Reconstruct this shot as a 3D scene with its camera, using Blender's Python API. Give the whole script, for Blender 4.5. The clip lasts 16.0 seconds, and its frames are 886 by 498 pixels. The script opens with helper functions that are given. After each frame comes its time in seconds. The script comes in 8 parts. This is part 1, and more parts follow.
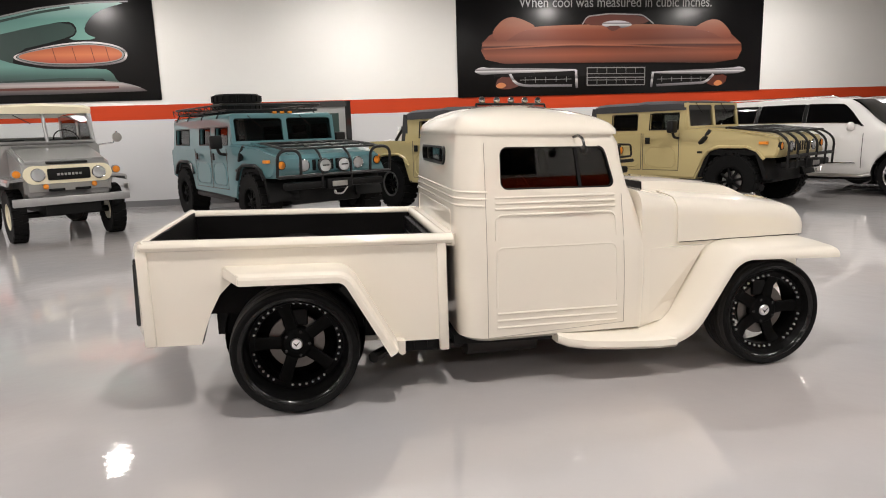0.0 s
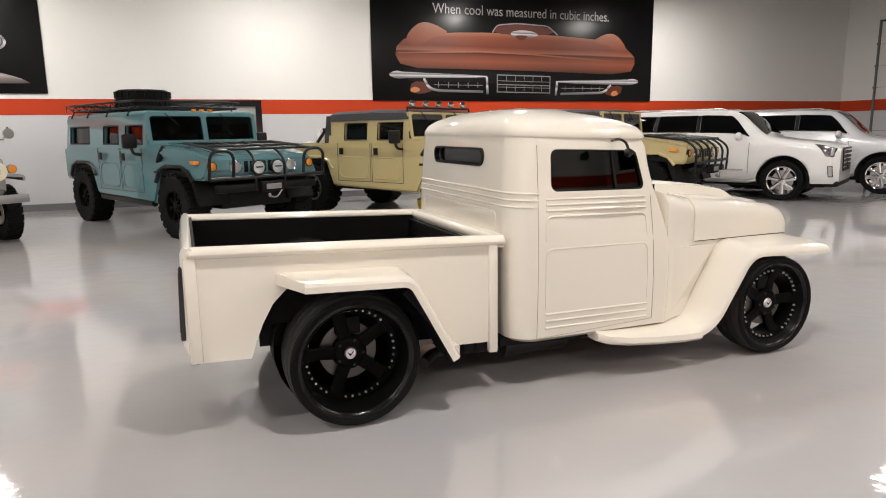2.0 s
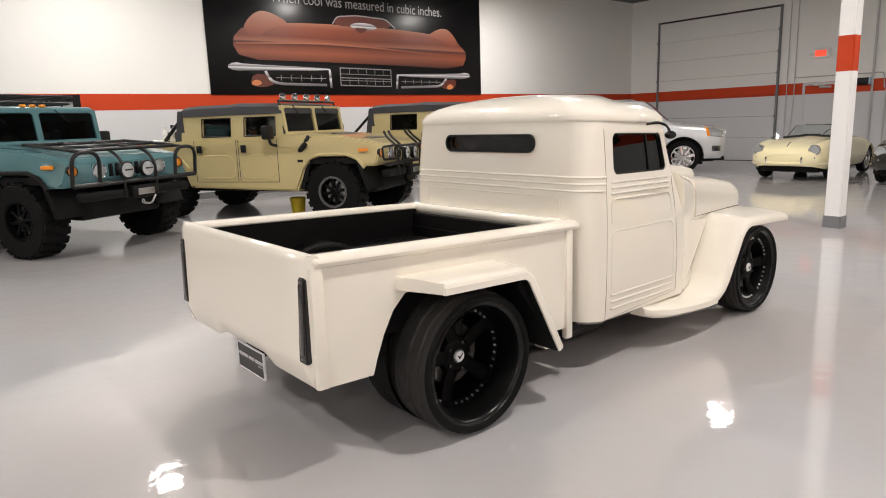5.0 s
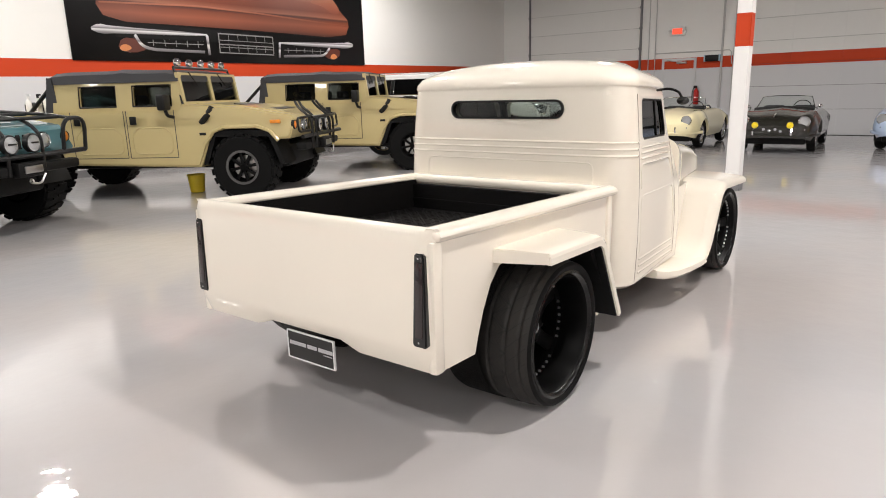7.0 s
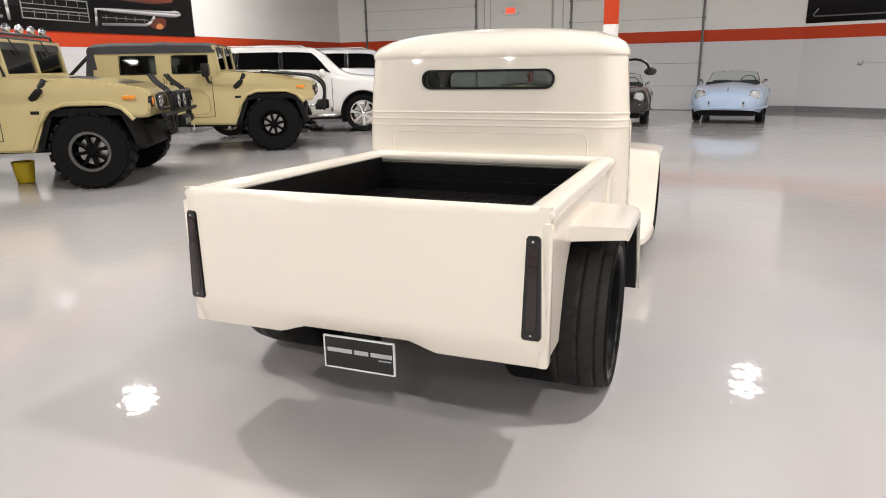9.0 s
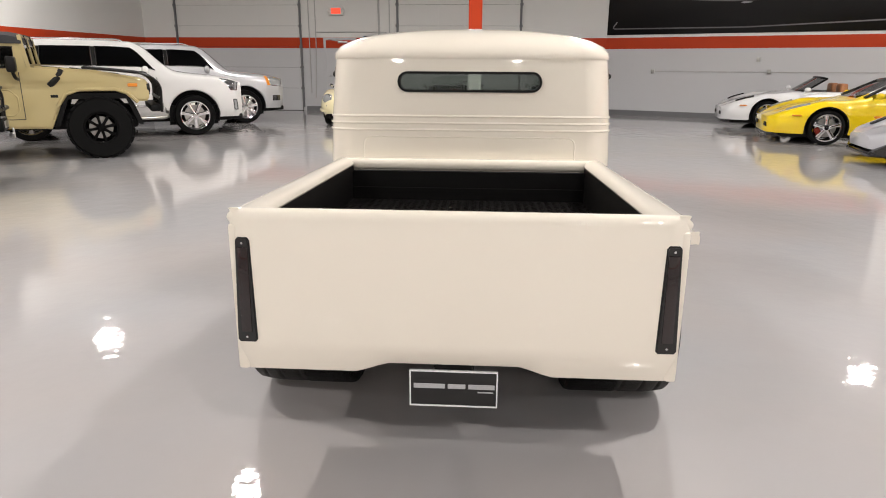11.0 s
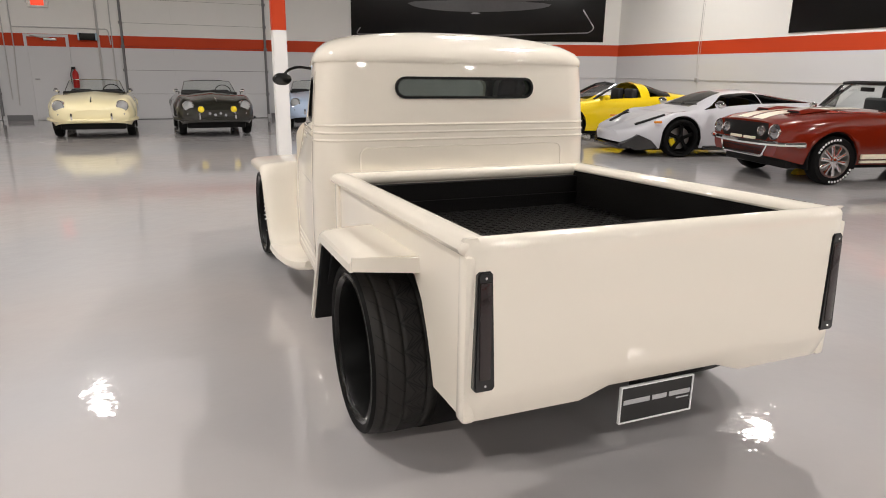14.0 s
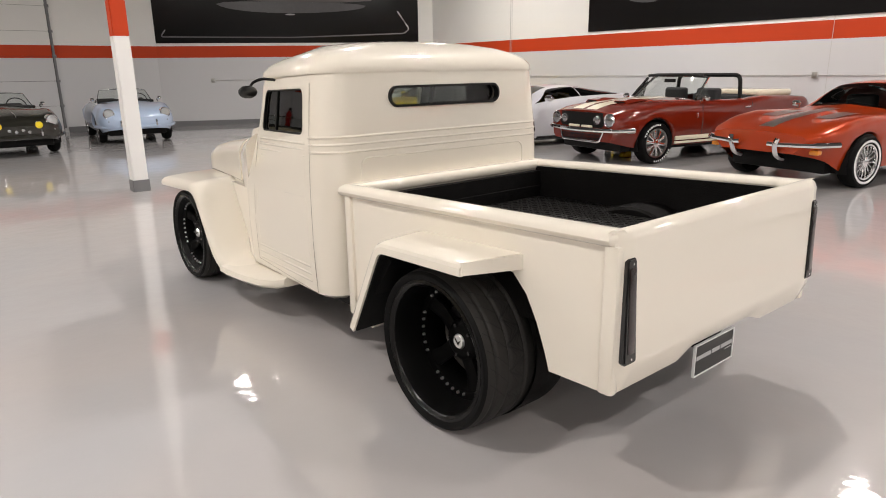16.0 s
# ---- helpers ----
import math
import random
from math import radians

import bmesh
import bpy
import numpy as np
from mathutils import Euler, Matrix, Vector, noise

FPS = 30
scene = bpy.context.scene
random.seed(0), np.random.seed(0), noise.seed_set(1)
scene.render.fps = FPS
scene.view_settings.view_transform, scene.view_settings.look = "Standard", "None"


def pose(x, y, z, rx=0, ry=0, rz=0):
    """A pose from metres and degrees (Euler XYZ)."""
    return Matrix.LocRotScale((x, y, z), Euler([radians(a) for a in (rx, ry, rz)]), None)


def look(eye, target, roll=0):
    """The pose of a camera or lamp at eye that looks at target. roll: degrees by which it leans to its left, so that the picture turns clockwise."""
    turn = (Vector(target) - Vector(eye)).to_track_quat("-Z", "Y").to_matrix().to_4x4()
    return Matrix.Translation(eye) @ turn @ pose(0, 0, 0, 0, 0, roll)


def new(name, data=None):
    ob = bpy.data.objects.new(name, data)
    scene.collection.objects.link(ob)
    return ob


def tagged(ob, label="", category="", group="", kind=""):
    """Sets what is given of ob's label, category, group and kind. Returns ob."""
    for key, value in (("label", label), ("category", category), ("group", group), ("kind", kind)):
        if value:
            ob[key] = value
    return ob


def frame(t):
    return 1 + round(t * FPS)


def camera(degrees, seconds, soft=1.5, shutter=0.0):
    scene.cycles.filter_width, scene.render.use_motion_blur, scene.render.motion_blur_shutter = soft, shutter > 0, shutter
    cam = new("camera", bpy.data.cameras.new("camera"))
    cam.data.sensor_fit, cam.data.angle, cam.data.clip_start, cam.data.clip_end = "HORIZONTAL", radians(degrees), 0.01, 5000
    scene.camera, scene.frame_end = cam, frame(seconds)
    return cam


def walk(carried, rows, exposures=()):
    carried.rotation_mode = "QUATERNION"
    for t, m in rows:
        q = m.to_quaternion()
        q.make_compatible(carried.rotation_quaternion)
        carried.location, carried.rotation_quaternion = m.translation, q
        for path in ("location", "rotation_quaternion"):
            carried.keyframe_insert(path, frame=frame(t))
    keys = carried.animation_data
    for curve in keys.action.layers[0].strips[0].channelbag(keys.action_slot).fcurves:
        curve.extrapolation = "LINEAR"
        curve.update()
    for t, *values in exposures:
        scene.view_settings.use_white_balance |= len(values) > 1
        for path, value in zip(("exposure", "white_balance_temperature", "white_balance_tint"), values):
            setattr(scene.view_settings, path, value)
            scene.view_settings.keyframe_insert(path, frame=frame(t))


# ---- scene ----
cam = camera(68.4, 16.0, 1.0)
EXPOSURES = [(0.0, -0.22, 6500, 12), (3.5, -0.22, 6500, 12), (6.5, 0.02, 6450, 12), (8.5, 0.15, 6350, 11), (11.0, -0.03, 6450, 12), (12.0, -0.15, 6500, 12), (14.0, -0.15, 6500, 12), (16.0, -0.14, 6550, 12)]
LAMP_WATTS = 120.0
PATH = [
    (0, (0.301, -0.022, 1.494), (0.605, 1.921, 1.134), -1.9),
    (0.5, (0.068, 0.034, 1.499), (0.436, 1.972, 1.166), -1.3),
    (1, (-0.204, 0.045, 1.502), (0.299, 1.953, 1.172), -2.3),
    (1.5, (-0.425, 0.143, 1.493), (0.155, 2.028, 1.161), -1.8),
    (2, (-0.643, 0.275, 1.497), (0.031, 2.124, 1.141), -0.8),
    (2.5, (-0.904, 0.374, 1.497), (-0.101, 2.175, 1.164), -2.3),
    (3, (-1.114, 0.528, 1.490), (-0.237, 2.297, 1.170), -1.7),
    (3.5, (-1.305, 0.7, 1.493), (-0.361, 2.427, 1.139), -0.7),
    (4, (-1.553, 0.831, 1.494), (-0.494, 2.487, 1.125), -1.9),
    (6.5, (-2.361, 1.832, 1.460), (-0.935, 3.165, 1.022), -0.6),
    (7, (-2.539, 2.037, 1.461), (-1.022, 3.252, 0.990), -1.6),
    (7.5, (-2.617, 2.302, 1.436), (-1.039, 3.439, 0.969), -1.1),
    (8, (-2.67, 2.563, 1.435), (-1.021, 3.587, 0.956), -0.3),
    (8.5, (-2.778, 2.802, 1.426), (-1.049, 3.67, 0.915), -1),
    (11, (-2.819, 4.118, 1.429), (-0.901, 4.283, 0.886), 0.3),
    (11.5, (-2.838, 4.411, 1.438), (-0.907, 4.315, 0.927), -1.2),
    (12, (-2.765, 4.68, 1.423), (-0.843, 4.462, 0.916), -0.8),
    (12.5, (-2.671, 4.934, 1.420), (-0.77, 4.613, 0.886), -0.4),
    (13, (-2.637, 5.227, 1.428), (-0.772, 4.723, 0.908), -0.4),
    (13.5, (-2.525, 5.464, 1.414), (-0.678, 4.905, 0.890), -0.2),
    (14, (-2.408, 5.683, 1.423), (-0.602, 5.001, 0.897), 0.8),
    (14.5, (-2.364, 5.958, 1.435), (-0.632, 5.109, 0.906), -0.6),
    (15, (-2.254, 6.183, 1.449), (-0.575, 5.224, 0.939), -0.3),
    (15.5, (-2.113, 6.39, 1.463), (-0.488, 5.331, 0.977), -0.2),
    (16, (-2.009, 6.662, 1.468), (-0.494, 5.468, 0.940), -0.8),
]

walk(cam, [(t, look(eye, target, roll)) for t, eye, target, roll in PATH], EXPOSURES)

# ---- world ----
world = bpy.data.worlds.new("world")
scene.world = world
world.use_nodes = True
world.node_tree.nodes["Background"].inputs["Color"].default_value = (0.9, 0.95, 1.0, 1)
world.node_tree.nodes["Background"].inputs["Strength"].default_value = 0.02

# the hall: wall lines, heights and the lamp grid with one added fill column
WALL_N, WALL_E, WALL_S, WALL_W = 15.55, 18.2, -6.3, -21.0
CORNER_E, CORNER_S = 1.0, 14.8          # where the slanted wall leaves the east and the south wall
CEIL, STRIPE_LO, STRIPE_HI = 5.3, 1.92, 2.24
LAMP_Z = 5.0
# unseen x = -15.5 lamps are added as fill; west wall set back
LAMP_XY = [(x, y) for x in (-15.5, -10.0, -4.5, 0.9, 5.75, 10.8) for y in (-3.8, 2.0, 7.85, 13.3)]



# ---- materials ----
def mat(name, color, rough=0.5, metal=0.0, coat=0.0, vary=0.06, scale=6.0, bump=0.0, bscale=60.0, spec=0.5):
    """A Principled surface whose colour and gloss wander at two scales, with fine relief."""
    if coat > 0.5 and metal == 0 and spec == 0.5:
        spec, rough = 0.12, max(rough, 0.35)
    m = bpy.data.materials.new(name)
    m.use_nodes = True
    nt = m.node_tree
    bsdf = nt.nodes["Principled BSDF"]
    tc = nt.nodes.new("ShaderNodeTexCoord")
    n1, n2 = nt.nodes.new("ShaderNodeTexNoise"), nt.nodes.new("ShaderNodeTexNoise")
    n1.inputs["Scale"].default_value, n2.inputs["Scale"].default_value = scale, scale * 9
    n1.inputs["Detail"].default_value = n2.inputs["Detail"].default_value = 4
    add = nt.nodes.new("ShaderNodeMath")
    add.operation = "ADD"
    ramp = nt.nodes.new("ShaderNodeMix")
    ramp.data_type = "RGBA"
    lo = tuple(c * (1 - vary) for c in color) + (1,)
    hi = tuple(min(1.0, c * (1 + vary)) for c in color) + (1,)
    ramp.inputs[6].default_value, ramp.inputs[7].default_value = lo, hi
    half = nt.nodes.new("ShaderNodeMath")
    half.operation = "MULTIPLY"
    half.inputs[1].default_value = 0.5
    for n in (n1, n2):
        nt.links.new(tc.outputs["Object"], n.inputs["Vector"])
    nt.links.new(n1.outputs["Fac"], add.inputs[0])
    nt.links.new(n2.outputs["Fac"], add.inputs[1])
    nt.links.new(add.outputs[0], half.inputs[0])
    nt.links.new(half.outputs[0], ramp.inputs[0])
    nt.links.new(ramp.outputs[2], bsdf.inputs["Base Color"])
    mr = nt.nodes.new("ShaderNodeMapRange")
    mr.inputs[3].default_value, mr.inputs[4].default_value = max(0.02, rough * 0.8), min(1.0, rough * 1.2)
    nt.links.new(half.outputs[0], mr.inputs[0])
    nt.links.new(mr.outputs[0], bsdf.inputs["Roughness"])
    bsdf.inputs["Metallic"].default_value = metal
    bsdf.inputs["Coat Weight"].default_value = coat
    bsdf.inputs["Coat Roughness"].default_value = 0.018
    bsdf.inputs["Coat IOR"].default_value = 1.62
    bsdf.inputs["Specular IOR Level"].default_value = spec
    if bump:
        n3, b = nt.nodes.new("ShaderNodeTexNoise"), nt.nodes.new("ShaderNodeBump")
        n3.inputs["Scale"].default_value = bscale
        n3.inputs["Detail"].default_value = 3
        b.inputs["Strength"].default_value, b.inputs["Distance"].default_value = bump, 0.01
        nt.links.new(tc.outputs["Object"], n3.inputs["Vector"])
        nt.links.new(n3.outputs["Fac"], b.inputs["Height"])
        nt.links.new(b.outputs["Normal"], bsdf.inputs["Normal"])
    return m


def glass(name, tint, gloss=0.02):
    """Thin pane: tinted see-through with a Fresnel mirror on top."""
    m = bpy.data.materials.new(name)
    m.use_nodes = True
    nt = m.node_tree
    nt.nodes.remove(nt.nodes["Principled BSDF"])
    tr, gl, mx, fr = (nt.nodes.new(k) for k in ("ShaderNodeBsdfTransparent", "ShaderNodeBsdfGlossy", "ShaderNodeMixShader", "ShaderNodeFresnel"))
    tr.inputs["Color"].default_value = (*tint, 1)
    gl.inputs["Roughness"].default_value = gloss
    fr.inputs["IOR"].default_value = 1.5
    nt.links.new(fr.outputs[0], mx.inputs[0])
    nt.links.new(tr.outputs[0], mx.inputs[1])
    nt.links.new(gl.outputs[0], mx.inputs[2])
    nt.links.new(mx.outputs[0], nt.nodes["Material Output"].inputs["Surface"])
    return m


def glow(name, color, strength):
    m = bpy.data.materials.new(name)
    m.use_nodes = True
    b = m.node_tree.nodes["Principled BSDF"]
    b.inputs["Base Color"].default_value = (*color, 1)
    b.inputs["Emission Color"].default_value = (*color, 1)
    b.inputs["Emission Strength"].default_value = strength
    return m


def epoxy():
    """Poured light grey floor: mirror-like coat over a dull body, faint mottling, scuffs and a slight wave."""
    m = mat("epoxy_floor", (0.468, 0.450, 0.446), 0.42, 0, 1.0, 0.04, 0.5, 0, 60, 0.25)
    nt = m.node_tree
    b = nt.nodes["Principled BSDF"]
    tc = nt.nodes.new("ShaderNodeTexCoord")
    last = None
    for scale, detail, strength, dist in ((1.3, 4, 0.14, 0.02), (5.5, 3, 0.42, 0.0060), (24.0, 3, 0.22, 0.0009)):
        w, bp = nt.nodes.new("ShaderNodeTexNoise"), nt.nodes.new("ShaderNodeBump")
        w.inputs["Scale"].default_value, w.inputs["Detail"].default_value = scale, detail
        bp.inputs["Strength"].default_value, bp.inputs["Distance"].default_value = strength, dist
        nt.links.new(tc.outputs["Object"], w.inputs["Vector"])
        nt.links.new(w.outputs["Fac"], bp.inputs["Height"])
        if last:
            nt.links.new(last.outputs["Normal"], bp.inputs["Normal"])
        last = bp
    nt.links.new(last.outputs["Normal"], b.inputs["Coat Normal"])
    b.inputs["Coat IOR"].default_value = 1.78
    # faint warm and cool clouds
    old = b.inputs["Base Color"].links[0].from_socket
    cl, cr, mx = nt.nodes.new("ShaderNodeTexNoise"), nt.nodes.new("ShaderNodeValToRGB"), nt.nodes.new("ShaderNodeMix")
    cl.inputs["Scale"].default_value, cl.inputs["Detail"].default_value = 0.45, 5
    cr.color_ramp.elements[0].position, cr.color_ramp.elements[0].color = 0.38, (1.0, 0.965, 0.945, 1)
    cr.color_ramp.elements[1].position, cr.color_ramp.elements[1].color = 0.62, (0.93, 0.95, 0.975, 1)
    mx.data_type, mx.blend_type = "RGBA", "MULTIPLY"
    mx.inputs[0].default_value = 1.0
    nt.links.new(tc.outputs["Object"], cl.inputs["Vector"])
    nt.links.new(cl.outputs["Fac"], cr.inputs[0])
    nt.links.new(old, mx.inputs[6])
    nt.links.new(cr.outputs[0], mx.inputs[7])
    nt.links.new(mx.outputs[2], b.inputs["Base Color"])
    # rubbed patches are duller
    s, mr = nt.nodes.new("ShaderNodeTexNoise"), nt.nodes.new("ShaderNodeMapRange")
    s.inputs["Scale"].default_value, s.inputs["Detail"].default_value = 0.9, 8
    mr.inputs[1].default_value, mr.inputs[2].default_value = 0.35, 0.7
    mr.inputs[3].default_value, mr.inputs[4].default_value = 0.010, 0.050
    nt.links.new(tc.outputs["Object"], s.inputs["Vector"])
    nt.links.new(s.outputs["Fac"], mr.inputs[0])
    nt.links.new(mr.outputs[0], b.inputs["Coat Roughness"])
    return m


def tread(name, kind):
    """Tyre rubber with its tread cut in by the tyre's own u (round it) and v (across it)."""
    m = mat(name, (0.020, 0.0185, 0.017) if kind == "road" else (0.013, 0.012, 0.011), 0.6, 0, 0, 0.2, 14, 0, 60, 0.3)
    nt = m.node_tree
    uv, sep = nt.nodes.new("ShaderNodeUVMap"), nt.nodes.new("ShaderNodeSeparateXYZ")
    nt.links.new(uv.outputs[0], sep.inputs[0])

    def op(kind_, a, b=None):
        n = nt.nodes.new("ShaderNodeMath")
        n.operation = kind_
        for i, v in enumerate((a, b)):
            if v is None:
                continue
            if isinstance(v, (int, float)):
                n.inputs[i].default_value = v
            else:
                nt.links.new(v, n.inputs[i])
        return n.outputs[0]

    u, v = sep.outputs[0], sep.outputs[1]
    n = 21 if kind == "road" else 14
    w = 0.055 if kind == "road" else 0.2
    zig = op("MULTIPLY", op("PINGPONG", op("MULTIPLY", u, n), 0.5), 2.0)
    centre = op("DIVIDE", op("SUBTRACT", v, 0.36), 0.28)
    in_mid = op("MULTIPLY", op("GREATER_THAN", centre, 0.0), op("LESS_THAN", centre, 1.0))
    g_mid = op("LESS_THAN", op("ABSOLUTE", op("SUBTRACT", zig, centre)), w)
    if kind == "road":
        # finer cuts fan out inside each triangle of the zigzag
        for k in (0.45, 0.72):
            up = op("LESS_THAN", op("ABSOLUTE", op("SUBTRACT", op("MULTIPLY", zig, k), centre)), 0.03)
            down = op("LESS_THAN", op("ABSOLUTE", op("SUBTRACT", op("SUBTRACT", 1.0, op("MULTIPLY", op("SUBTRACT", 1.0, zig), k)), centre)), 0.03)
            g_mid = op("MAXIMUM", g_mid, op("MAXIMUM", up, down))
    slant = op("FRACT", op("ADD", op("MULTIPLY", u, n * 1.5), op("MULTIPLY", op("ABSOLUTE", op("SUBTRACT", v, 0.5)), 4.0)))
    g_side = op("LESS_THAN", slant, w * 1.1)
    hit = op("ADD", op("MULTIPLY", in_mid, g_mid), op("MULTIPLY", op("SUBTRACT", 1.0, in_mid), g_side))
    inside = op("LESS_THAN", op("ABSOLUTE", op("SUBTRACT", v, 0.5)), 0.47)
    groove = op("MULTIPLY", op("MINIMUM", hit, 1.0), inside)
    h = op("SUBTRACT", 1.0, groove)
    bp = nt.nodes.new("ShaderNodeBump")
    bp.inputs["Strength"].default_value, bp.inputs["Distance"].default_value = 1.0, 0.006 if kind != "road" else 0.003
    nt.links.new(h, bp.inputs["Height"])
    b = nt.nodes["Principled BSDF"]
    nt.links.new(bp.outputs["Normal"], b.inputs["Normal"])
    # groove colour is darkened too, painting in the shade of the cuts
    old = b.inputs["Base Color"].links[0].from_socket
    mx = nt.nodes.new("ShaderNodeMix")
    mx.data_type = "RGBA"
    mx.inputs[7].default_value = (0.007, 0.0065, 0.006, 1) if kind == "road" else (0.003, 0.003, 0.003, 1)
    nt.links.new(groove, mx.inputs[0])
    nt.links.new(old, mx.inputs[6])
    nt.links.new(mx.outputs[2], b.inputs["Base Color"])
    return m


DISC_STEEL = mat("brake_disc_steel", (0.16, 0.15, 0.14), 0.4, 1.0, 0, 0.3, 30)
CREAM = mat("cream_paint", (0.800, 0.742, 0.640), 0.5, 0, 1.0, 0.012, 1.5, 0, 60, 0.3)
SEAM = mat("dark_seam", (0.05, 0.045, 0.04), 0.7)
PAINT_GAP = mat("door_gap", (0.30, 0.26, 0.21), 0.7)
RIVET = mat("bright_rivet", (0.9, 0.9, 0.9), 0.35, 1.0)
BLACK_LINER = mat("black_bed_liner", (0.004, 0.0035, 0.0035), 0.5, 0, 0, 0.3, 20, 0.5, 300, 0.1)
CHASSIS = mat("chassis_black", (0.003, 0.003, 0.003), 0.55, 0, 0, 0.3, 8, 0, 60, 0.2)
RIM_BLACK = mat("satin_black_alloy", (0.003, 0.003, 0.003), 0.42, 0, 0.0, 0.15, 10, 0, 60, 0.07)
RIM_LIP = mat("polished_black_lip", (0.005, 0.005, 0.005), 0.22, 0, 0.0, 0.15, 10, 0, 60, 0.3)
GLOSS_BLACK = mat("gloss_black", (0.01, 0.01, 0.01), 0.12, 0, 0.8, 0.1)
TRIM_BLACK = mat("black_rubber_trim", (0.006, 0.006, 0.006), 0.45, 0, 0, 0.06, 6, 0, 60, 0.25)
CHROME = mat("chrome", (0.85, 0.85, 0.86), 0.06, 1.0, 0, 0.03)
STEEL = mat("steel", (0.45, 0.44, 0.42), 0.3, 1.0, 0, 0.15, 20)
TYRE = mat("tyre_rubber", (0.005, 0.005, 0.005), 0.6, 0, 0, 0.2, 14, 0, 60, 0.1)
TREAD_ROAD, TREAD_MUD = tread("road_tread", "road"), tread("mud_tread", "mud")
LENS_RED = mat("smoked_red_lens", (0.010, 0.003, 0.003), 0.2, 0, 0.5, 0.1)
LENS_CLEAR = mat("headlamp_glass", (0.55, 0.57, 0.58), 0.08, 0.6, 1.0, 0.08, 40, 0.6, 90)
LENS_AMBER = mat("amber_lens", (0.75, 0.25, 0.02), 0.15, 0, 1.0, 0.1, 30)
LENS_YELLOW = mat("yellow_lens", (0.85, 0.65, 0.02), 0.15, 0, 1.0, 0.1, 30)
GLASS_DARK = glass("tinted_glass", (0.28, 0.28, 0.28))
GLASS_SMOKE = glass("smoked_glass", (0.55, 0.57, 0.55))
GLASS_LIGHT = glass("light_tint_glass", (0.72, 0.75, 0.73))
GLASS_CLEAR = glass("clear_glass", (0.86, 0.9, 0.88))
PLATE_BLACK = mat("plate_black", (0.01, 0.01, 0.01), 0.35)
PLATE_PRINT = mat("worn_plate_print", (0.42, 0.42, 0.43), 0.5, 0, 0, 0.3, 160)
WHITE_PRINT = mat("white_print", (0.8, 0.8, 0.8), 0.5)
SEAT_RED = mat("dark_red_leather", (0.12, 0.02, 0.015), 0.5, 0, 0, 0.15, 9, 0.3, 200)
WHITE_WALL = mat("white_wall_paint", (0.80, 0.79, 0.76), 0.6, 0, 0, 0.02, 0.7, 0.06, 40)
GREY_WALL = mat("light_grey_wall_paint", (0.60, 0.60, 0.61), 0.55, 0, 0, 0.02, 0.7, 0.06, 40)
RED_STRIPE = mat("orange_red_stripe_paint", (0.52, 0.050, 0.010), 0.6, 0, 0, 0.03, 0.8, 0.06, 40, 0.25)
BASE_GREY = mat("dark_grey_base", (0.17, 0.17, 0.175), 0.5, 0, 0, 0.06, 2)
CEILING_DARK = mat("dark_ceiling", (0.10, 0.10, 0.10), 0.9, 0, 0, 0.2, 0.8)
DOOR_WHITE = mat("garage_panel_white", (0.74, 0.73, 0.70), 0.45, 0, 0, 0.03, 1.2)
PILLAR_WHITE = mat("pillar_white", (0.80, 0.79, 0.77), 0.4, 0, 0, 0.02, 2)
FLOOR = epoxy()
LAMP_GLOW = glow("lamp_glow", (1.0, 0.96, 0.90), 62.0)
HEAD_DARK = mat("dark_chrome_lamp", (0.28, 0.28, 0.29), 0.15, 0.9, 0.9, 0.3, 60)
EXIT_GLOW = glow("exit_red", (1.0, 0.07, 0.03), 1.1)


# ---- shape helpers ----
def box(bm, x0, x1, y0, y1, z0, z1, m=None):
    v = [bm.verts.new((x, y, z)) for x in (x0, x1) for y in (y0, y1) for z in (z0, z1)]
    if m is not None:
        for p in v:
            p.co = m @ p.co
    for f in ((0, 1, 3, 2), (4, 6, 7, 5), (0, 4, 5, 1), (2, 3, 7, 6), (0, 2, 6, 4), (1, 5, 7, 3)):
        bm.faces.new([v[i] for i in f])
    return v


def rounded(x0, x1, y0, y1, z0, z1, r=0.02, seg=2):
    bm = bmesh.new()
    box(bm, x0, x1, y0, y1, z0, z1)
    bmesh.ops.recalc_face_normals(bm, faces=bm.faces)
    bmesh.ops.bevel(bm, geom=bm.edges[:], offset=r, segments=seg, profile=0.5, affect="EDGES")
    return bm


def loft(bm, rings, caps=True, close=True):
    rows = [[bm.verts.new(p) for p in ring] for ring in rings]
    n = len(rows[0])
    for a, b in zip(rows, rows[1:]):
        for i in range(n if close else n - 1):
            j = (i + 1) % n
            bm.faces.new((a[i], a[j], b[j], b[i]))
    if caps:
        bm.faces.new(rows[0][::-1])
        bm.faces.new(rows[-1])
    return rows


def prism(bm, poly, lo, hi, axis="y"):
    """A closed outline drawn in the two other axes, given depth along one axis."""
    def at(p, d):
        a, b = p
        return {"x": (d, a, b), "y": (a, d, b), "z": (a, b, d)}[axis]
    loft(bm, [[at(p, lo) for p in poly], [at(p, hi) for p in poly]])


def tube(bm, pts, r, n=8, caps=True):
    pts = [Vector(p) for p in pts]
    rings, side = [], None
    for i, p in enumerate(pts):
        d = (pts[min(i + 1, len(pts) - 1)] - pts[max(i - 1, 0)]).normalized()
        ref = side if side else (Vector((0, 0, 1)) if abs(d.z) < 0.9 else Vector((1, 0, 0)))
        u = (ref - d * ref.dot(d)).normalized()
        side = u
        w = d.cross(u)
        rings.append([p + r * (math.cos(a) * u + math.sin(a) * w) for a in (2 * math.pi * k / n for k in range(n))])
    loft(bm, rings, caps)


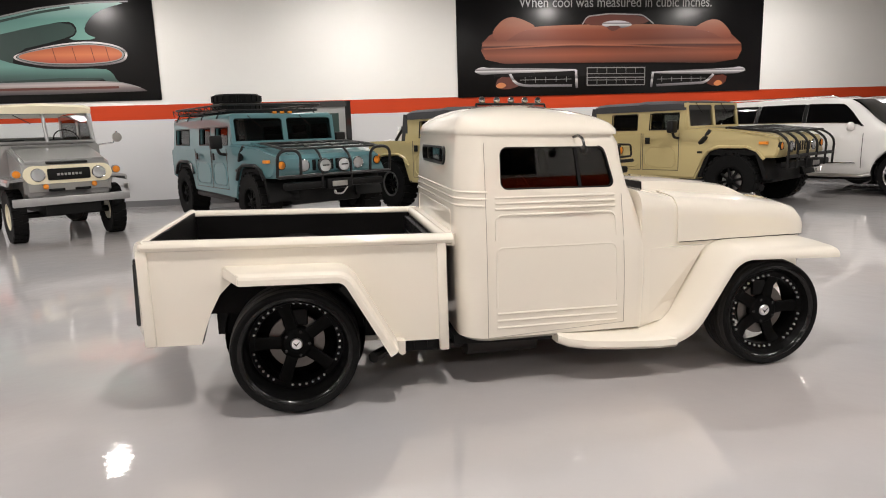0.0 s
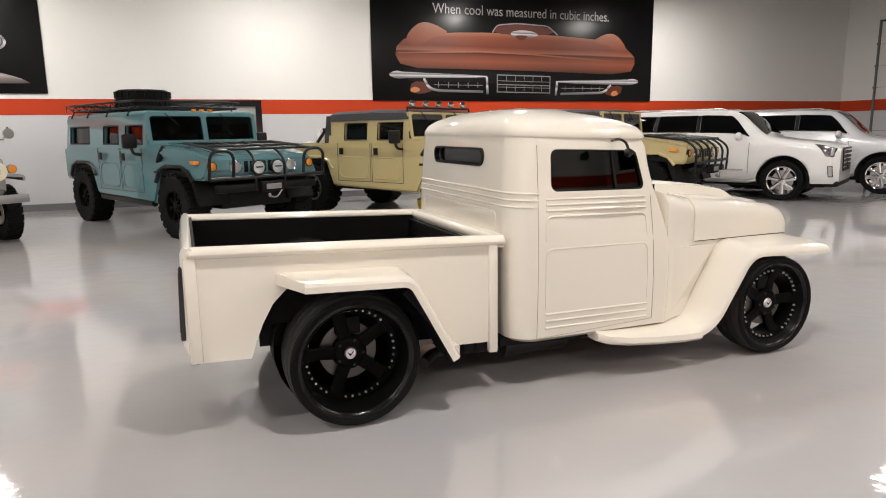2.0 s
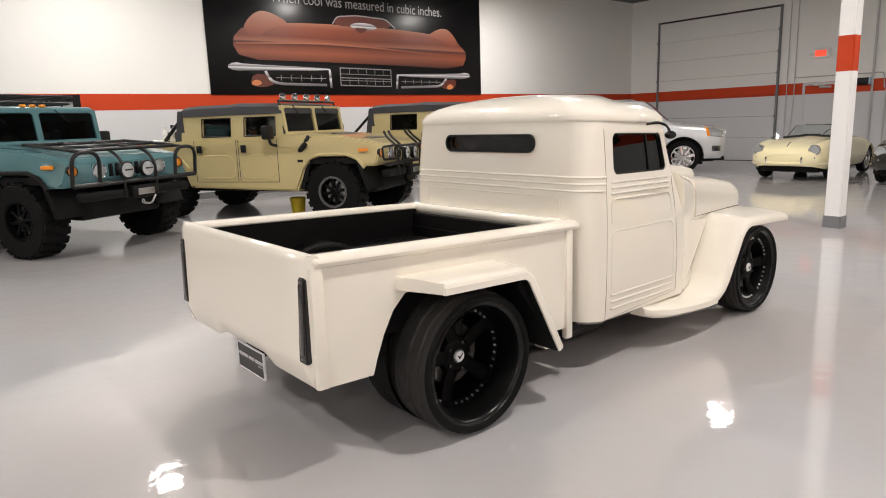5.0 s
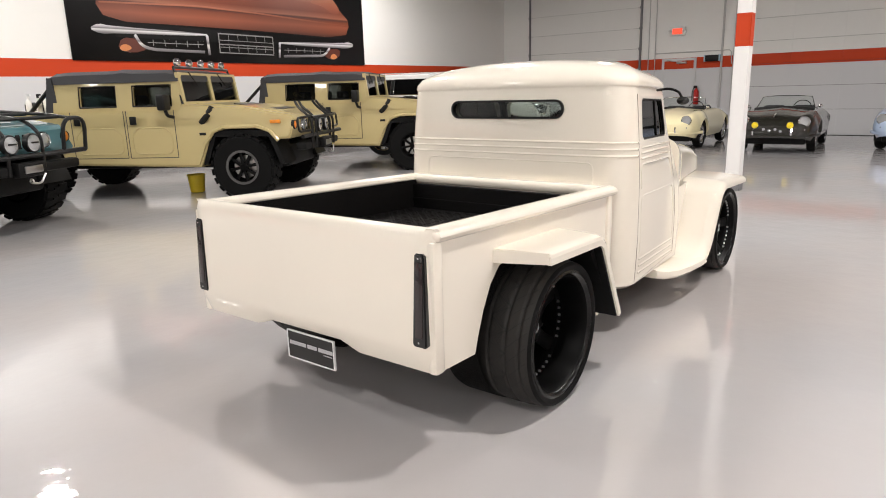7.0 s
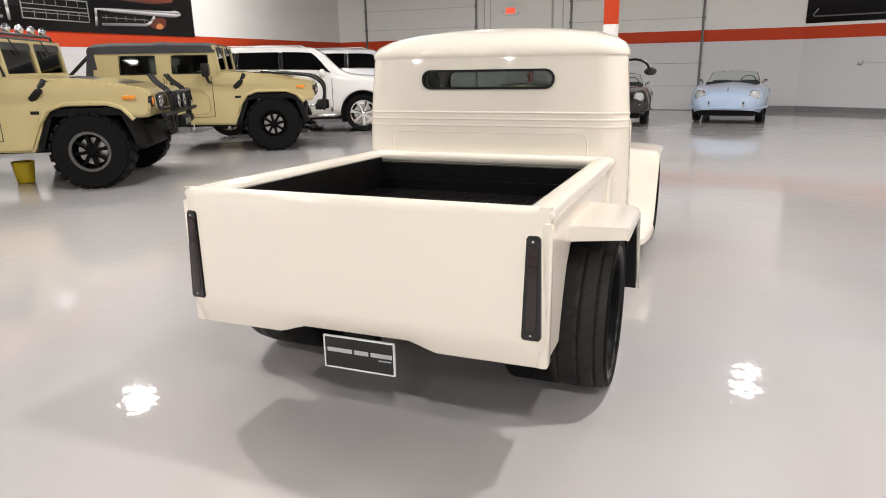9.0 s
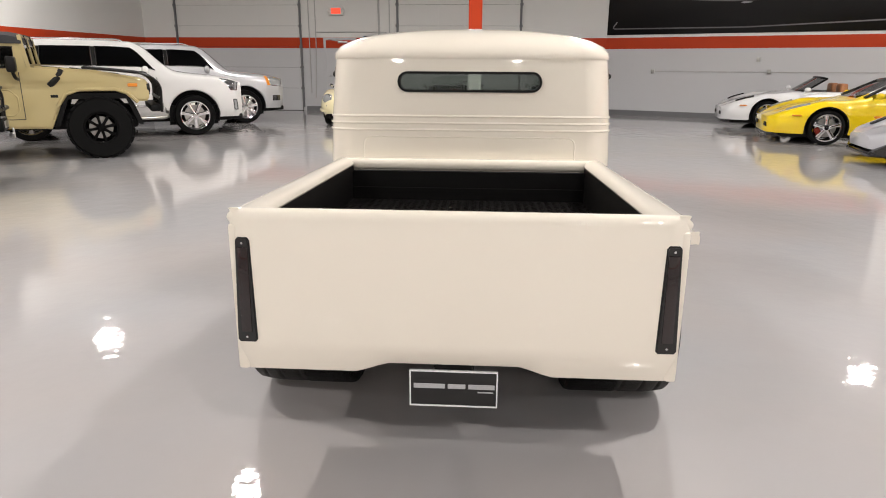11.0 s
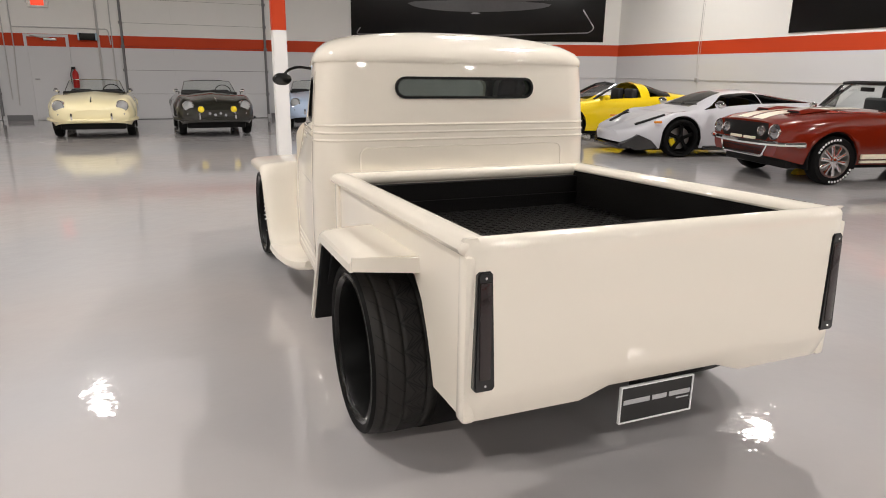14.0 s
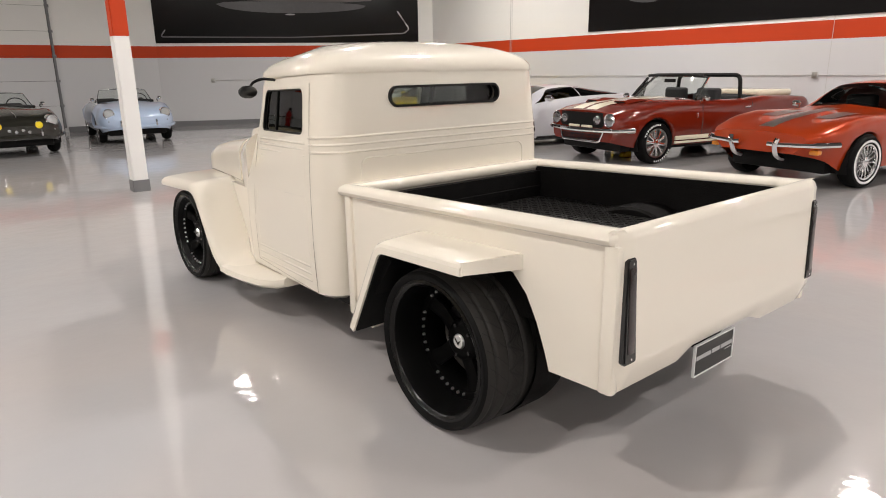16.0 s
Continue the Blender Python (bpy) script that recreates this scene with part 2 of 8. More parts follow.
def bent(pts, r=0.05, seg=4):
    """A polyline with its inner corners rounded."""
    pts = [Vector(p) for p in pts]
    out = [pts[0]]
    for a, b, c in zip(pts, pts[1:], pts[2:]):
        d0, d1 = a - b, c - b
        k = min(r, d0.length * 0.45, d1.length * 0.45)
        p, q = b + d0.normalized() * k, b + d1.normalized() * k
        out += [p.lerp(b, t).lerp(b.lerp(q, t), t) for t in (i / seg for i in range(seg + 1))]
    return out + [pts[-1]]


def lathe(bm, profile, n=40, center=(0, 0, 0), axis="y", uv=False):
    """A ring of (radius, along the axis) turned round the axis."""
    cx, cy, cz = center
    def at(r, d, a):
        c, s = r * math.cos(a), r * math.sin(a)
        return {"y": (cx + c, cy + d, cz + s), "x": (cx + d, cy + c, cz + s), "z": (cx + c, cy + s, cz + d)}[axis]
    rows = [[bm.verts.new(at(r, d, 2 * math.pi * k / n)) for r, d in profile] for k in range(n)]
    layer = bm.loops.layers.uv.verify() if uv else None
    m = len(profile)
    for k in range(n):
        a, b = rows[k], rows[(k + 1) % n]
        for i in range(m - 1):
            f = bm.faces.new((a[i], a[i + 1], b[i + 1], b[i]))
            if uv:
                for lp, (uu, vv) in zip(f.loops, ((k, i), (k, i + 1), (k + 1, i + 1), (k + 1, i))):
                    lp[layer].uv = (uu / n, vv / (m - 1))


def ellipsoid(bm, c, r, nu=16, nv=10):
    rings = []
    for j in range(1, nv):
        t = math.pi * j / nv
        rings.append([(c[0] + r[0] * math.sin(t) * math.cos(2 * math.pi * i / nu), c[1] + r[1] * math.sin(t) * math.sin(2 * math.pi * i / nu), c[2] + r[2] * math.cos(t)) for i in range(nu)])
    loft(bm, rings, True)


def part(name, bm, material, parent=None, label="", angle=35, shade=True, m=None):
    bmesh.ops.recalc_face_normals(bm, faces=bm.faces)
    me = bpy.data.meshes.new(name)
    bm.to_mesh(me)
    bm.free()
    if shade:
        me.shade_smooth()
        me.set_sharp_from_angle(angle=radians(angle))
    for x in (material if isinstance(material, (list, tuple)) else [material]):
        me.materials.append(x)
    ob = new(name, me)
    if parent is not None:
        ob.parent = parent
    if m is not None:
        ob.matrix_basis = m
    if label:
        tagged(ob, label)
    return ob


def carve(ob, cutters, material=None):
    """Cuts closed bmeshes out of ob's mesh."""
    made = []
    for bm in cutters:
        bmesh.ops.recalc_face_normals(bm, faces=bm.faces)
        me = bpy.data.meshes.new("cutter")
        bm.to_mesh(me)
        bm.free()
        me.materials.append(material or ob.data.materials[0])
        c = new("cutter", me)
        c.parent, c.matrix_basis = ob.parent, ob.matrix_basis.copy()
        made.append(c)
        mod = ob.modifiers.new("cut", "BOOLEAN")
        mod.operation, mod.object, mod.solver, mod.material_mode = "DIFFERENCE", c, "EXACT", "TRANSFER"
    dg = bpy.context.evaluated_depsgraph_get()
    dg.update()
    me = bpy.data.meshes.new_from_object(ob.evaluated_get(dg))
    ob.modifiers.clear()
    ob.data = me
    me.shade_smooth()
    me.set_sharp_from_angle(angle=radians(35))
    for c in made:
        bpy.data.objects.remove(c)
    return ob


def thing(name, label, category, m, group="", kind=""):
    ob = new(name)
    ob.matrix_basis = m
    return tagged(ob, label, category, group, kind)


def curve(x, pts):
    """Smooth interpolation through (x, value) pairs, without overshoot."""
    xs, ys = [p[0] for p in pts], [p[1] for p in pts]
    if x <= xs[0]:
        return ys[0]
    if x >= xs[-1]:
        return ys[-1]
    i = max(k for k in range(len(xs) - 1) if xs[k] <= x)
    d = [(ys[k + 1] - ys[k]) / (xs[k + 1] - xs[k]) for k in range(len(xs) - 1)]
    def slope(k):
        if k == 0:
            return d[0]
        if k == len(xs) - 1:
            return d[-1]
        return 0.0 if d[k - 1] * d[k] <= 0 else 2 * d[k - 1] * d[k] / (d[k - 1] + d[k])
    h = xs[i + 1] - xs[i]
    t = (x - xs[i]) / h
    return (ys[i] * (2 * t**3 - 3 * t**2 + 1) + slope(i) * h * (t**3 - 2 * t**2 + t) + ys[i + 1] * (3 * t**2 - 2 * t**3) + slope(i + 1) * h * (t**3 - t**2))


# ---- the hall ----
def wall_run(name, a, b, label, bases=()):
    """A wall 0.25 m thick along a line, the room on its left side: grey below, a stripe, white above, and a base."""
    a, b = Vector((*a, 0)), Vector((*b, 0))
    d = b - a
    m = Matrix.Translation(a) @ Matrix.Rotation(math.atan2(d.y, d.x), 4, "Z")
    top = thing(name, label, "wall", m, kind="structure")
    for pn, z0, z1, mt, proud in (("lower_wall", 0, STRIPE_LO, GREY_WALL, 0), ("stripe", STRIPE_LO, STRIPE_HI, RED_STRIPE, 0.0), ("upper_wall", STRIPE_HI, CEIL + 0.3, WHITE_WALL, 0)):
        bm = bmesh.new()
        box(bm, 0, d.length, -0.25, proud, z0, z1)
        part(pn, bm, mt, top, shade=False)
    for s0, s1 in bases or ((0, d.length),):
        bm = bmesh.new()
        box(bm, s0, s1, 0.001, 0.014, 0, 0.14)
        part("baseboard", bm, BASE_GREY, top, shade=False)
    return top


bm = bmesh.new()
box(bm, WALL_W - 0.3, WALL_E + 0.3, WALL_S - 0.3, WALL_N + 0.3, -0.2, 0)
tagged(part("floor", bm, FLOOR, shade=False), "glossy light grey poured epoxy showroom floor", "floor", kind="structure")
bm = bmesh.new()
box(bm, WALL_W - 0.3, WALL_E + 0.3, WALL_S - 0.3, WALL_N + 0.3, CEIL, CEIL + 0.2)
tagged(part("ceiling", bm, CEILING_DARK, shade=False), "dark painted flat showroom ceiling", "ceiling", kind="structure")

wall_e = wall_run("wall_east", (WALL_E, CORNER_E), (WALL_E, WALL_N), "grey and white wall with an orange-red stripe and garage doors", ((0, 2.5), (6.5, 7.6), (8.75, 9.35), (13.5, 14.55)))
wall_n = wall_run("wall_north", (WALL_E, WALL_N), (WALL_W, WALL_N), "grey and white showroom wall with an orange-red stripe")
wall_w = wall_run("wall_west", (WALL_W, WALL_N), (WALL_W, WALL_S), "grey and white showroom wall with an orange-red stripe")
wall_s = wall_run("wall_south", (WALL_W, WALL_S), (CORNER_S, WALL_S), "grey and white showroom wall with an orange-red stripe")
wall_se = wall_run("wall_slanted", (CORNER_S, WALL_S), (WALL_E, CORNER_E), "slanted grey and white wall with an orange-red stripe")


def high_bay(x, y):
    lamp = thing("high_bay_lamp", "round white high-bay lamp hanging below the dark ceiling", "lamp", pose(x, y, LAMP_Z), "high-bay lamps")
    bm = bmesh.new()
    lathe(bm, [(0.04, 0.30), (0.09, 0.28), (0.16, 0.12), (0.27, 0.0), (0.28, -0.02), (0.265, -0.02), (0.15, 0.10), (0.0, 0.10)], 24, axis="z")
    part("reflector", bm, STEEL, lamp)
    bm = bmesh.new()
    lathe(bm, [(0.0, 0.004), (0.225, 0.004), (0.23, -0.02), (0.21, -0.05), (0.15, -0.075), (0.0, -0.085)], 24, axis="z")
    part("diffuser", bm, LAMP_GLOW, lamp)
    bm = bmesh.new()
    tube(bm, [(0, 0, 0.28), (0, 0, CEIL - LAMP_Z)], 0.01, 6)
    part("stem", bm, STEEL, lamp)
    light = bpy.data.lights.new("high_bay_light", "AREA")
    light.shape, light.size, light.energy, light.color = "DISK", 0.12, LAMP_WATTS, (1.0, 0.955, 0.90)
    ob = new("high_bay_light", light)
    ob.matrix_basis = look((x, y, LAMP_Z - 0.095), (x, y, 0))


for lx, ly in LAMP_XY:
    high_bay(lx, ly)



# pillar: square steel post, white, with a red band and a grey foot
pillar = thing("pillar", "square white steel pillar with a red band and grey foot", "pillar", pose(7.12, 4.52, 0, rz=0), kind="structure")
for pn, z0, z1, mt, h in (("foot", 0, 0.15, BASE_GREY, 0.105), ("post", 0.15, 1.93, PILLAR_WHITE, 0.094), ("band", 1.93, 2.35, RED_STRIPE, 0.094), ("upper_post", 2.35, CEIL, PILLAR_WHITE, 0.094)):
    bm = bmesh.new()
    box(bm, -h, h, -h, h, z0, z1)
    bmesh.ops.bevel(bm, geom=[e for e in bm.edges if abs(e.verts[0].co.z - e.verts[1].co.z) > 0.1], offset=0.012, segments=2, affect="EDGES")
    part(pn, bm, mt, pillar)


# ---- the cream pickup ----
CX, CY, RAKE, LIFT = 0.0, 4.275, -0.033, 0.03
truck = thing("pickup_truck", "glossy cream vintage hot-rod pickup truck with black wheels", "truck", pose(CX, CY, 0, rz=1.4))


def raked(bm):
    """The body leans forward; its front end is drawn out a little."""
    for v in bm.verts:
        v.co.z += RAKE * v.co.x + LIFT
        v.co.x += 0.020 * max(0.0, v.co.x - 0.9)
    return bm


def rpart(name, bm, material, parent=truck, label="", angle=35):
    return part(name, raked(bm), material, parent, label, angle)


def mirrored(bm, side):
    if side < 0:
        for v in bm.verts:
            v.co.y = -v.co.y
    return bm


def sweep_fender(path, section, tip=0.0, thin=1.0):
    """A section of (outwards y, along the path's normal) run along an (x, z) path; tip slants the first end."""
    bm, rings = bmesh.new(), []
    pts = [Vector((p[0], 0, p[1])) for p in path]
    for i, p in enumerate(pts):
        d = (pts[min(i + 1, len(pts) - 1)] - pts[max(i - 1, 0)]).normalized()
        n = Vector((-d.z, 0, d.x))
        if n.z < 0 and abs(d.x) > 0.2:
            n = -n
        f = thin if i == len(pts) - 1 else 1.0
        rings.append([(p.x + n.x * k * f + (tip * (y - 0.72) if i == 0 else 0), y - (0.0 if f == 1.0 else 0.02), p.z + n.z * k * f) for y, k in section])
    loft(bm, rings)
    return bm


def road_wheel(side, x, r, width, face, rim_r, dish, depth_hub, turn):
    """A deep-dish five-spoke wheel with its tyre; side -1 is the truck's right. face: |y| of the tyre's outer wall."""
    s = side
    y0, y1 = face, face - width
    bm = bmesh.new()
    lathe(bm, [(rim_r, s * (y1 + 0.02)), (rim_r + 0.012, s * (y1 + 0.005)), (r * 0.9, s * y1), (r * 0.965, s * (y1 + 0.012))], 64, (x, 0, r))
    lathe(bm, [(r * 0.965, s * (y0 - 0.012)), (r * 0.945, s * (y0 - 0.003)), ((r + rim_r) / 2 + 0.006, s * y0), (rim_r + 0.024, s * (y0 - 0.002)), (rim_r + 0.014, s * (y0 - 0.010)), (rim_r, s * (y0 - 0.022))], 64, (x, 0, r))
    w = width - 0.024
    prof = []
    for k in range(37):
        v = k / 36
        groove = any(abs(v - c) < 0.014 for c in (0.14, 0.36, 0.64, 0.86))
        prof.append((r * (1 - 0.040 * abs(2 * v - 1) ** 3.2) - (0.008 if groove else 0), s * (y1 + 0.012 + w * v)))
    wheel = thing_part("wheel", truck)
    part("sidewall", bm, TYRE, wheel, "black tyre sidewall")
    bm = bmesh.new()
    lathe(bm, prof, 96, (x, 0, r), uv=True)
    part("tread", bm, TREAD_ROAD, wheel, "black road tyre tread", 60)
    # rim barrel with a rounded outer lip
    bm = bmesh.new()
    lip = rim_r + 0.012
    lathe(bm, [(lip, s * (y0 - 0.03)), (lip + 0.002, s * (y0 - 0.008)), (lip - 0.010, s * (y0 - 0.004)), (lip - 0.022, s * (y0 - 0.012)), (lip - 0.026, s * (y0 - 0.020))], 64, (x, 0, r))
    part("rim_lip", bm, RIM_LIP, wheel, "polished black rim lip")
    bm = bmesh.new()
    lathe(bm, [(lip - 0.026, s * (y0 - 0.020)), (rim_r - 0.022, s * (y0 - 0.035)), (rim_r - 0.032, s * (y0 - dish)),
               (rim_r - 0.062, s * (y0 - dish - 0.004)), (rim_r - 0.066, s * (y0 - dish - 0.02)), (rim_r - 0.05, s * (y1 + 0.03)), (rim_r, s * (y1 + 0.01))], 64, (x, 0, r))
    part("rim", bm, RIM_BLACK, wheel, "satin black deep-dish rim")
    # spokes
    for k in range(5):
        a = radians(90 + 72 * k + turn)
        bm = bmesh.new()
        rings = []
        for rr, hw, dy, th in ((0.035, 0.042, depth_hub, 0.03), (0.09, 0.034, depth_hub + 0.004, 0.028), (0.16, 0.033, depth_hub + 0.010, 0.024), (rim_r - 0.05, 0.040, dish + 0.004, 0.02)):
            c, n = Vector((math.cos(a), 0, math.sin(a))) * rr, Vector((-math.sin(a), 0, math.cos(a)))
            o = Vector((x, 0, r)) + c
            yy = s * (y0 - dy)
            rings.append([tuple(o + n * q + Vector((0, yy + t, 0))) for q, t in ((-hw, -s * th), (-hw, -s * 0.006), (-hw * 0.7, 0), (hw * 0.7, 0), (hw, -s * 0.006), (hw, -s * th))])
        loft(bm, rings)
        part("spoke", bm, RIM_BLACK, wheel)
    bm = bmesh.new()
    lathe(bm, [(0.0, s * (y0 - depth_hub + 0.006)), (0.066, s * (y0 - depth_hub + 0.006)), (0.080, s * (y0 - depth_hub)), (0.092, s * (y0 - depth_hub - 0.01)), (0.096, s * (y0 - depth_hub - 0.05)), (0.0, s * (y0 - depth_hub - 0.05))], 30, (x, 0, r))
    part("hub", bm, RIM_BLACK, wheel)
    bm = bmesh.new()
    lathe(bm, [(0.0, s * (y0 - depth_hub + 0.016)), (0.028, s * (y0 - depth_hub + 0.015)), (0.034, s * (y0 - depth_hub + 0.006))], 24, (x, 0, r))
    cap = part("hub_cap", bm, RIVET, wheel, "small chrome centre cap with a dark emblem")
    bm = bmesh.new()
    emblem = [(-0.018, 0.010), (-0.004, -0.014), (0.014, 0.006), (0.018, 0.016), (0.0, -0.002)]
    lo, hi = sorted((s * (y0 - depth_hub + 0.015), s * (y0 - depth_hub + 0.0185)))
    prism(bm, [(x + a, r + b) for a, b in emblem], lo, hi)
    part("emblem", bm, GLOSS_BLACK, cap)
    for k in range(5):
        a = radians(54 + 72 * k + turn)
        bm = bmesh.new()
        lathe(bm, [(0.0, s * (y0 - depth_hub + 0.010)), (0.008, s * (y0 - depth_hub + 0.010)), (0.010, s * (y0 - depth_hub - 0.01))], 8, (x + 0.070 * math.cos(a), 0, r + 0.070 * math.sin(a)))
        part("lug_nut", bm, GLOSS_BLACK, wheel)
    bm = bmesh.new()
    for k in range(40):
        a = 2 * math.pi * k / 40
        if abs(((math.degrees(a) - turn - 90) % 72) - 36) > 29:
            continue
        rr = rim_r - 0.052
        lathe(bm, [(0.0, s * (y0 - dish + 0.008)), (0.0055, s * (y0 - dish + 0.007)), (0.0078, s * (y0 - dish - 0.004))], 8, (x + rr * math.cos(a), 0, r + rr * math.sin(a)))
    tagged(part("rivet_ring", bm, RIVET, wheel, "ring of small chrome rivets"), kind="stuff")
    bm = bmesh.new()
    lathe(bm, [(0.0, s * (y0 - dish - 0.06)), (0.155, s * (y0 - dish - 0.06)), (0.155, s * (y0 - dish - 0.085)), (0.0, s * (y0 - dish - 0.085))], 40, (x, 0, r))
    part("brake_disc", bm, DISC_STEEL, wheel)
    bm = rounded(x - 0.07, x + 0.07, min(s * (y0 - dish - 0.04), s * (y0 - dish - 0.11)), max(s * (y0 - dish - 0.04), s * (y0 - dish - 0.11)), r + 0.09, r + 0.19, 0.015)
    part("brake_caliper", bm, CHASSIS, wheel)


def thing_part(name, parent):
    ob = new(name)
    ob.parent = parent
    return ob


REAR_R, FRONT_R, FRONT_X = 0.350, 0.333, 2.83
for sd in (-1, 1):
    road_wheel(sd, 0.0, REAR_R, 0.325, 0.90, 0.288, 0.155, 0.17, 15)
    road_wheel(sd, FRONT_X, FRONT_R, 0.25, 0.906, 0.277, 0.055, 0.08, -15 if sd < 0 else 14)

# bed: sides with the wheel opening, liner, floor, tubs, front board
for sd in (-1, 1):
    arch = [(-0.50, 0.345), (-0.475, 0.42), (-0.435, 0.52), (-0.38, 0.62), (-0.31, 0.69), (-0.20, 0.71), (0.30, 0.71), (0.34, 0.69), (0.565, 0.30)]
    outline = [(-0.765, 0.345)] + arch + [(0.86, 0.30), (0.86, 0.88), (-0.765, 0.88)]
    bm = bmesh.new()
    prism(bm, outline, 0.70, 0.735)
    rpart("bed_side", mirrored(bm, sd), CREAM)
    bm = bmesh.new()
    prism(bm, [(-0.735, 0.50), (0.84, 0.50), (0.84, 0.89), (-0.735, 0.89)], 0.648, 0.680)
    rpart("bed_liner", mirrored(bm, sd), BLACK_LINER)
    bm = bmesh.new()
    tube(bm, [(-0.75, 0.715, 0.885), (0.90, 0.715, 0.885)], 0.031, 16)
    for v in bm.verts:
        v.co.y = 0.704 + (v.co.y - 0.715) * 1.9
    ellipsoid(bm, (-0.752, 0.704, 0.885), (0.024, 0.0589, 0.031))
    rpart("bed_rail", mirrored(bm, sd), CREAM)
    for x0, x1, zb in ((0.805, 0.862, 0.235), (-0.785, -0.725, 0.345)):
        bm = rounded(x0, x1, 0.71, 0.752, zb, 0.868, 0.012)
        rpart("bed_post", mirrored(bm, sd), CREAM)
    # wheel tub inside the bed
    bm = bmesh.new()
    lathe(bm, [(0.0, 0.46), (0.368, 0.46), (0.381, 0.47), (0.386, 0.49), (0.386, 0.668)], 48, (0.0, 0, 0.352))
    rpart("wheel_tub", mirrored(bm, sd), BLACK_LINER)
    # fender over the rear wheel
    section = [(0.715, 0.016), (0.80, 0.012), (0.90, 0.006), (0.934, 0.001), (0.948, -0.007), (0.955, -0.020), (0.955, -0.050), (0.944, -0.050), (0.942, -0.022), (0.90, -0.014), (0.715, -0.006)]
    path = [(p.x, p.z) for p in bent([(-0.36, 0, 0.757), (0.30, 0, 0.757), (0.545, 0, 0.310)], 0.07, 6)]
    rpart("rear_fender", mirrored(sweep_fender(path, section, 0.45), sd), CREAM, angle=28)
    bm = bmesh.new()
    loft(bm, [[(-0.366 + 0.45 * (y - 0.72), y, 0.757 + k) for k in (0.010 - 0.03 * (y - 0.72), -0.046)] + [(-0.354 + 0.45 * (y - 0.72), y, 0.757 + k) for k in (-0.046, 0.010 - 0.03 * (y - 0.72))] for y in (0.728, 0.80, 0.90, 0.948)])
    rpart("fender_end", mirrored(bm, sd), CREAM)
    liner = [(0.70, -0.008), (0.90, -0.017), (0.938, -0.025), (0.940, -0.048), (0.935, -0.052), (0.70, -0.052)]
    rpart("fender_liner", mirrored(sweep_fender(path[2:], liner, 0.0), sd), CHASSIS)
    bm = bmesh.new()
    prism(bm, [(0.30, 0.71), (0.34, 0.69), (0.535, 0.32), (0.505, 0.30), (0.40, 0.47), (0.25, 0.66)], 0.70, 0.90)
    rpart("fender_filler", mirrored(bm, sd), CHASSIS)
    bm = bmesh.new()
    prism(bm, [(-0.50, 0.34), (-0.44, 0.53), (-0.37, 0.64), (-0.28, 0.705), (0.28, 0.715), (0.36, 0.68), (0.545, 0.30), (0.63, 0.30), (0.42, 0.72), (0.30, 0.76), (-0.30, 0.75), (-0.44, 0.66), (-0.53, 0.53), (-0.58, 0.34)], 0.655, 0.698)
    box(bm, -0.44, 0.52, 0.52, 0.54, 0.34, 0.659)
    rpart("wheel_well", mirrored(bm, sd), CHASSIS)
    bm = bmesh.new()
    prism(bm, [(0.50, 0.29), (0.86, 0.29), (0.86, 0.235), (0.60, 0.225)], 0.62, 0.70)
    box(bm, 0.66, 0.70, 0.698, 0.715, 0.24, 0.292)
    box(bm, 0.74, 0.78, 0.698, 0.715, 0.24, 0.292)
    rpart("sill_plate", mirrored(bm, sd), CHASSIS)
    bm = bmesh.new()
    prism(bm, [(0.552, 0.325), (0.600, 0.318), (0.598, 0.246), (0.578, 0.240), (0.560, 0.252)], 0.728, 0.80)
    rpart("fender_foot", mirrored(bm, sd), CREAM)
    bm = bmesh.new()
    box(bm, -0.22, 0.68, 0.325, 0.395, 0.205, 0.236)
    rpart("axle_link", mirrored(bm, sd), CREAM)

bm = bmesh.new()
box(bm, -0.74, 0.84, -0.668, 0.668, 0.66, 0.69)
rpart("bed_floor", bm, BLACK_LINER)
bm = bmesh.new()
for i in range(39):
    for j in range(33):
        cx_, cy_ = -0.70 + 0.04 * i, -0.64 + 0.04 * j
        a = 45 if (i + j) % 2 else -45
        box(bm, -0.0135, 0.0135, -0.0035, 0.0035, 0.689, 0.693, pose(cx_, cy_, 0, rz=a))
tagged(rpart("tread_plate", bm, BLACK_LINER), kind="stuff")
bm = bmesh.new()
box(bm, 0.80, 0.85, -0.668, 0.668, 0.50, 0.85)
box(bm, 0.79, 0.80, -0.668, 0.668, 0.74, 0.76)
rpart("bed_front_board", bm, BLACK_LINER)
bm = bmesh.new()
tube(bm, [(0.86, -0.72, 0.885), (0.86, 0.72, 0.885)], 0.031, 14)
box(bm, 0.86, 0.93, -0.70, 0.70, 0.84, 0.912)
rpart("bed_front_rail", bm, CREAM)

# tailgate: a smooth skin rolled under at the foot, notched over the plate
bm = bmesh.new()
rings = []
for k in range(41):
    y = -0.748 + 1.496 * k / 40
    lift = 0.035 * max(0.0, min(1.0, (0.33 - abs(y)) / 0.10))
    edge = 0.030 * max(0.0, (abs(y) - 0.705) / 0.043) ** 2
    rings.append([(-0.735, y, 0.888), (-0.737, y, 0.906), (-0.75, y, 0.918), (-0.770, y, 0.918), (-0.786 + edge, y, 0.906), (-0.795 + edge, y, 0.884), (-0.812 + edge, y, 0.47),
                  (-0.808 + edge, y, 0.432), (-0.775 + edge, y, 0.347 + lift), (-0.760, y, 0.347 + lift), (-0.775, y, 0.44), (-0.745, y, 0.52)])
loft(bm, rings)
rpart("tailgate", bm, CREAM, angle=40)
bm = bmesh.new()
box(bm, -0.735, -0.722, -0.648, 0.648, 0.50, 0.905)
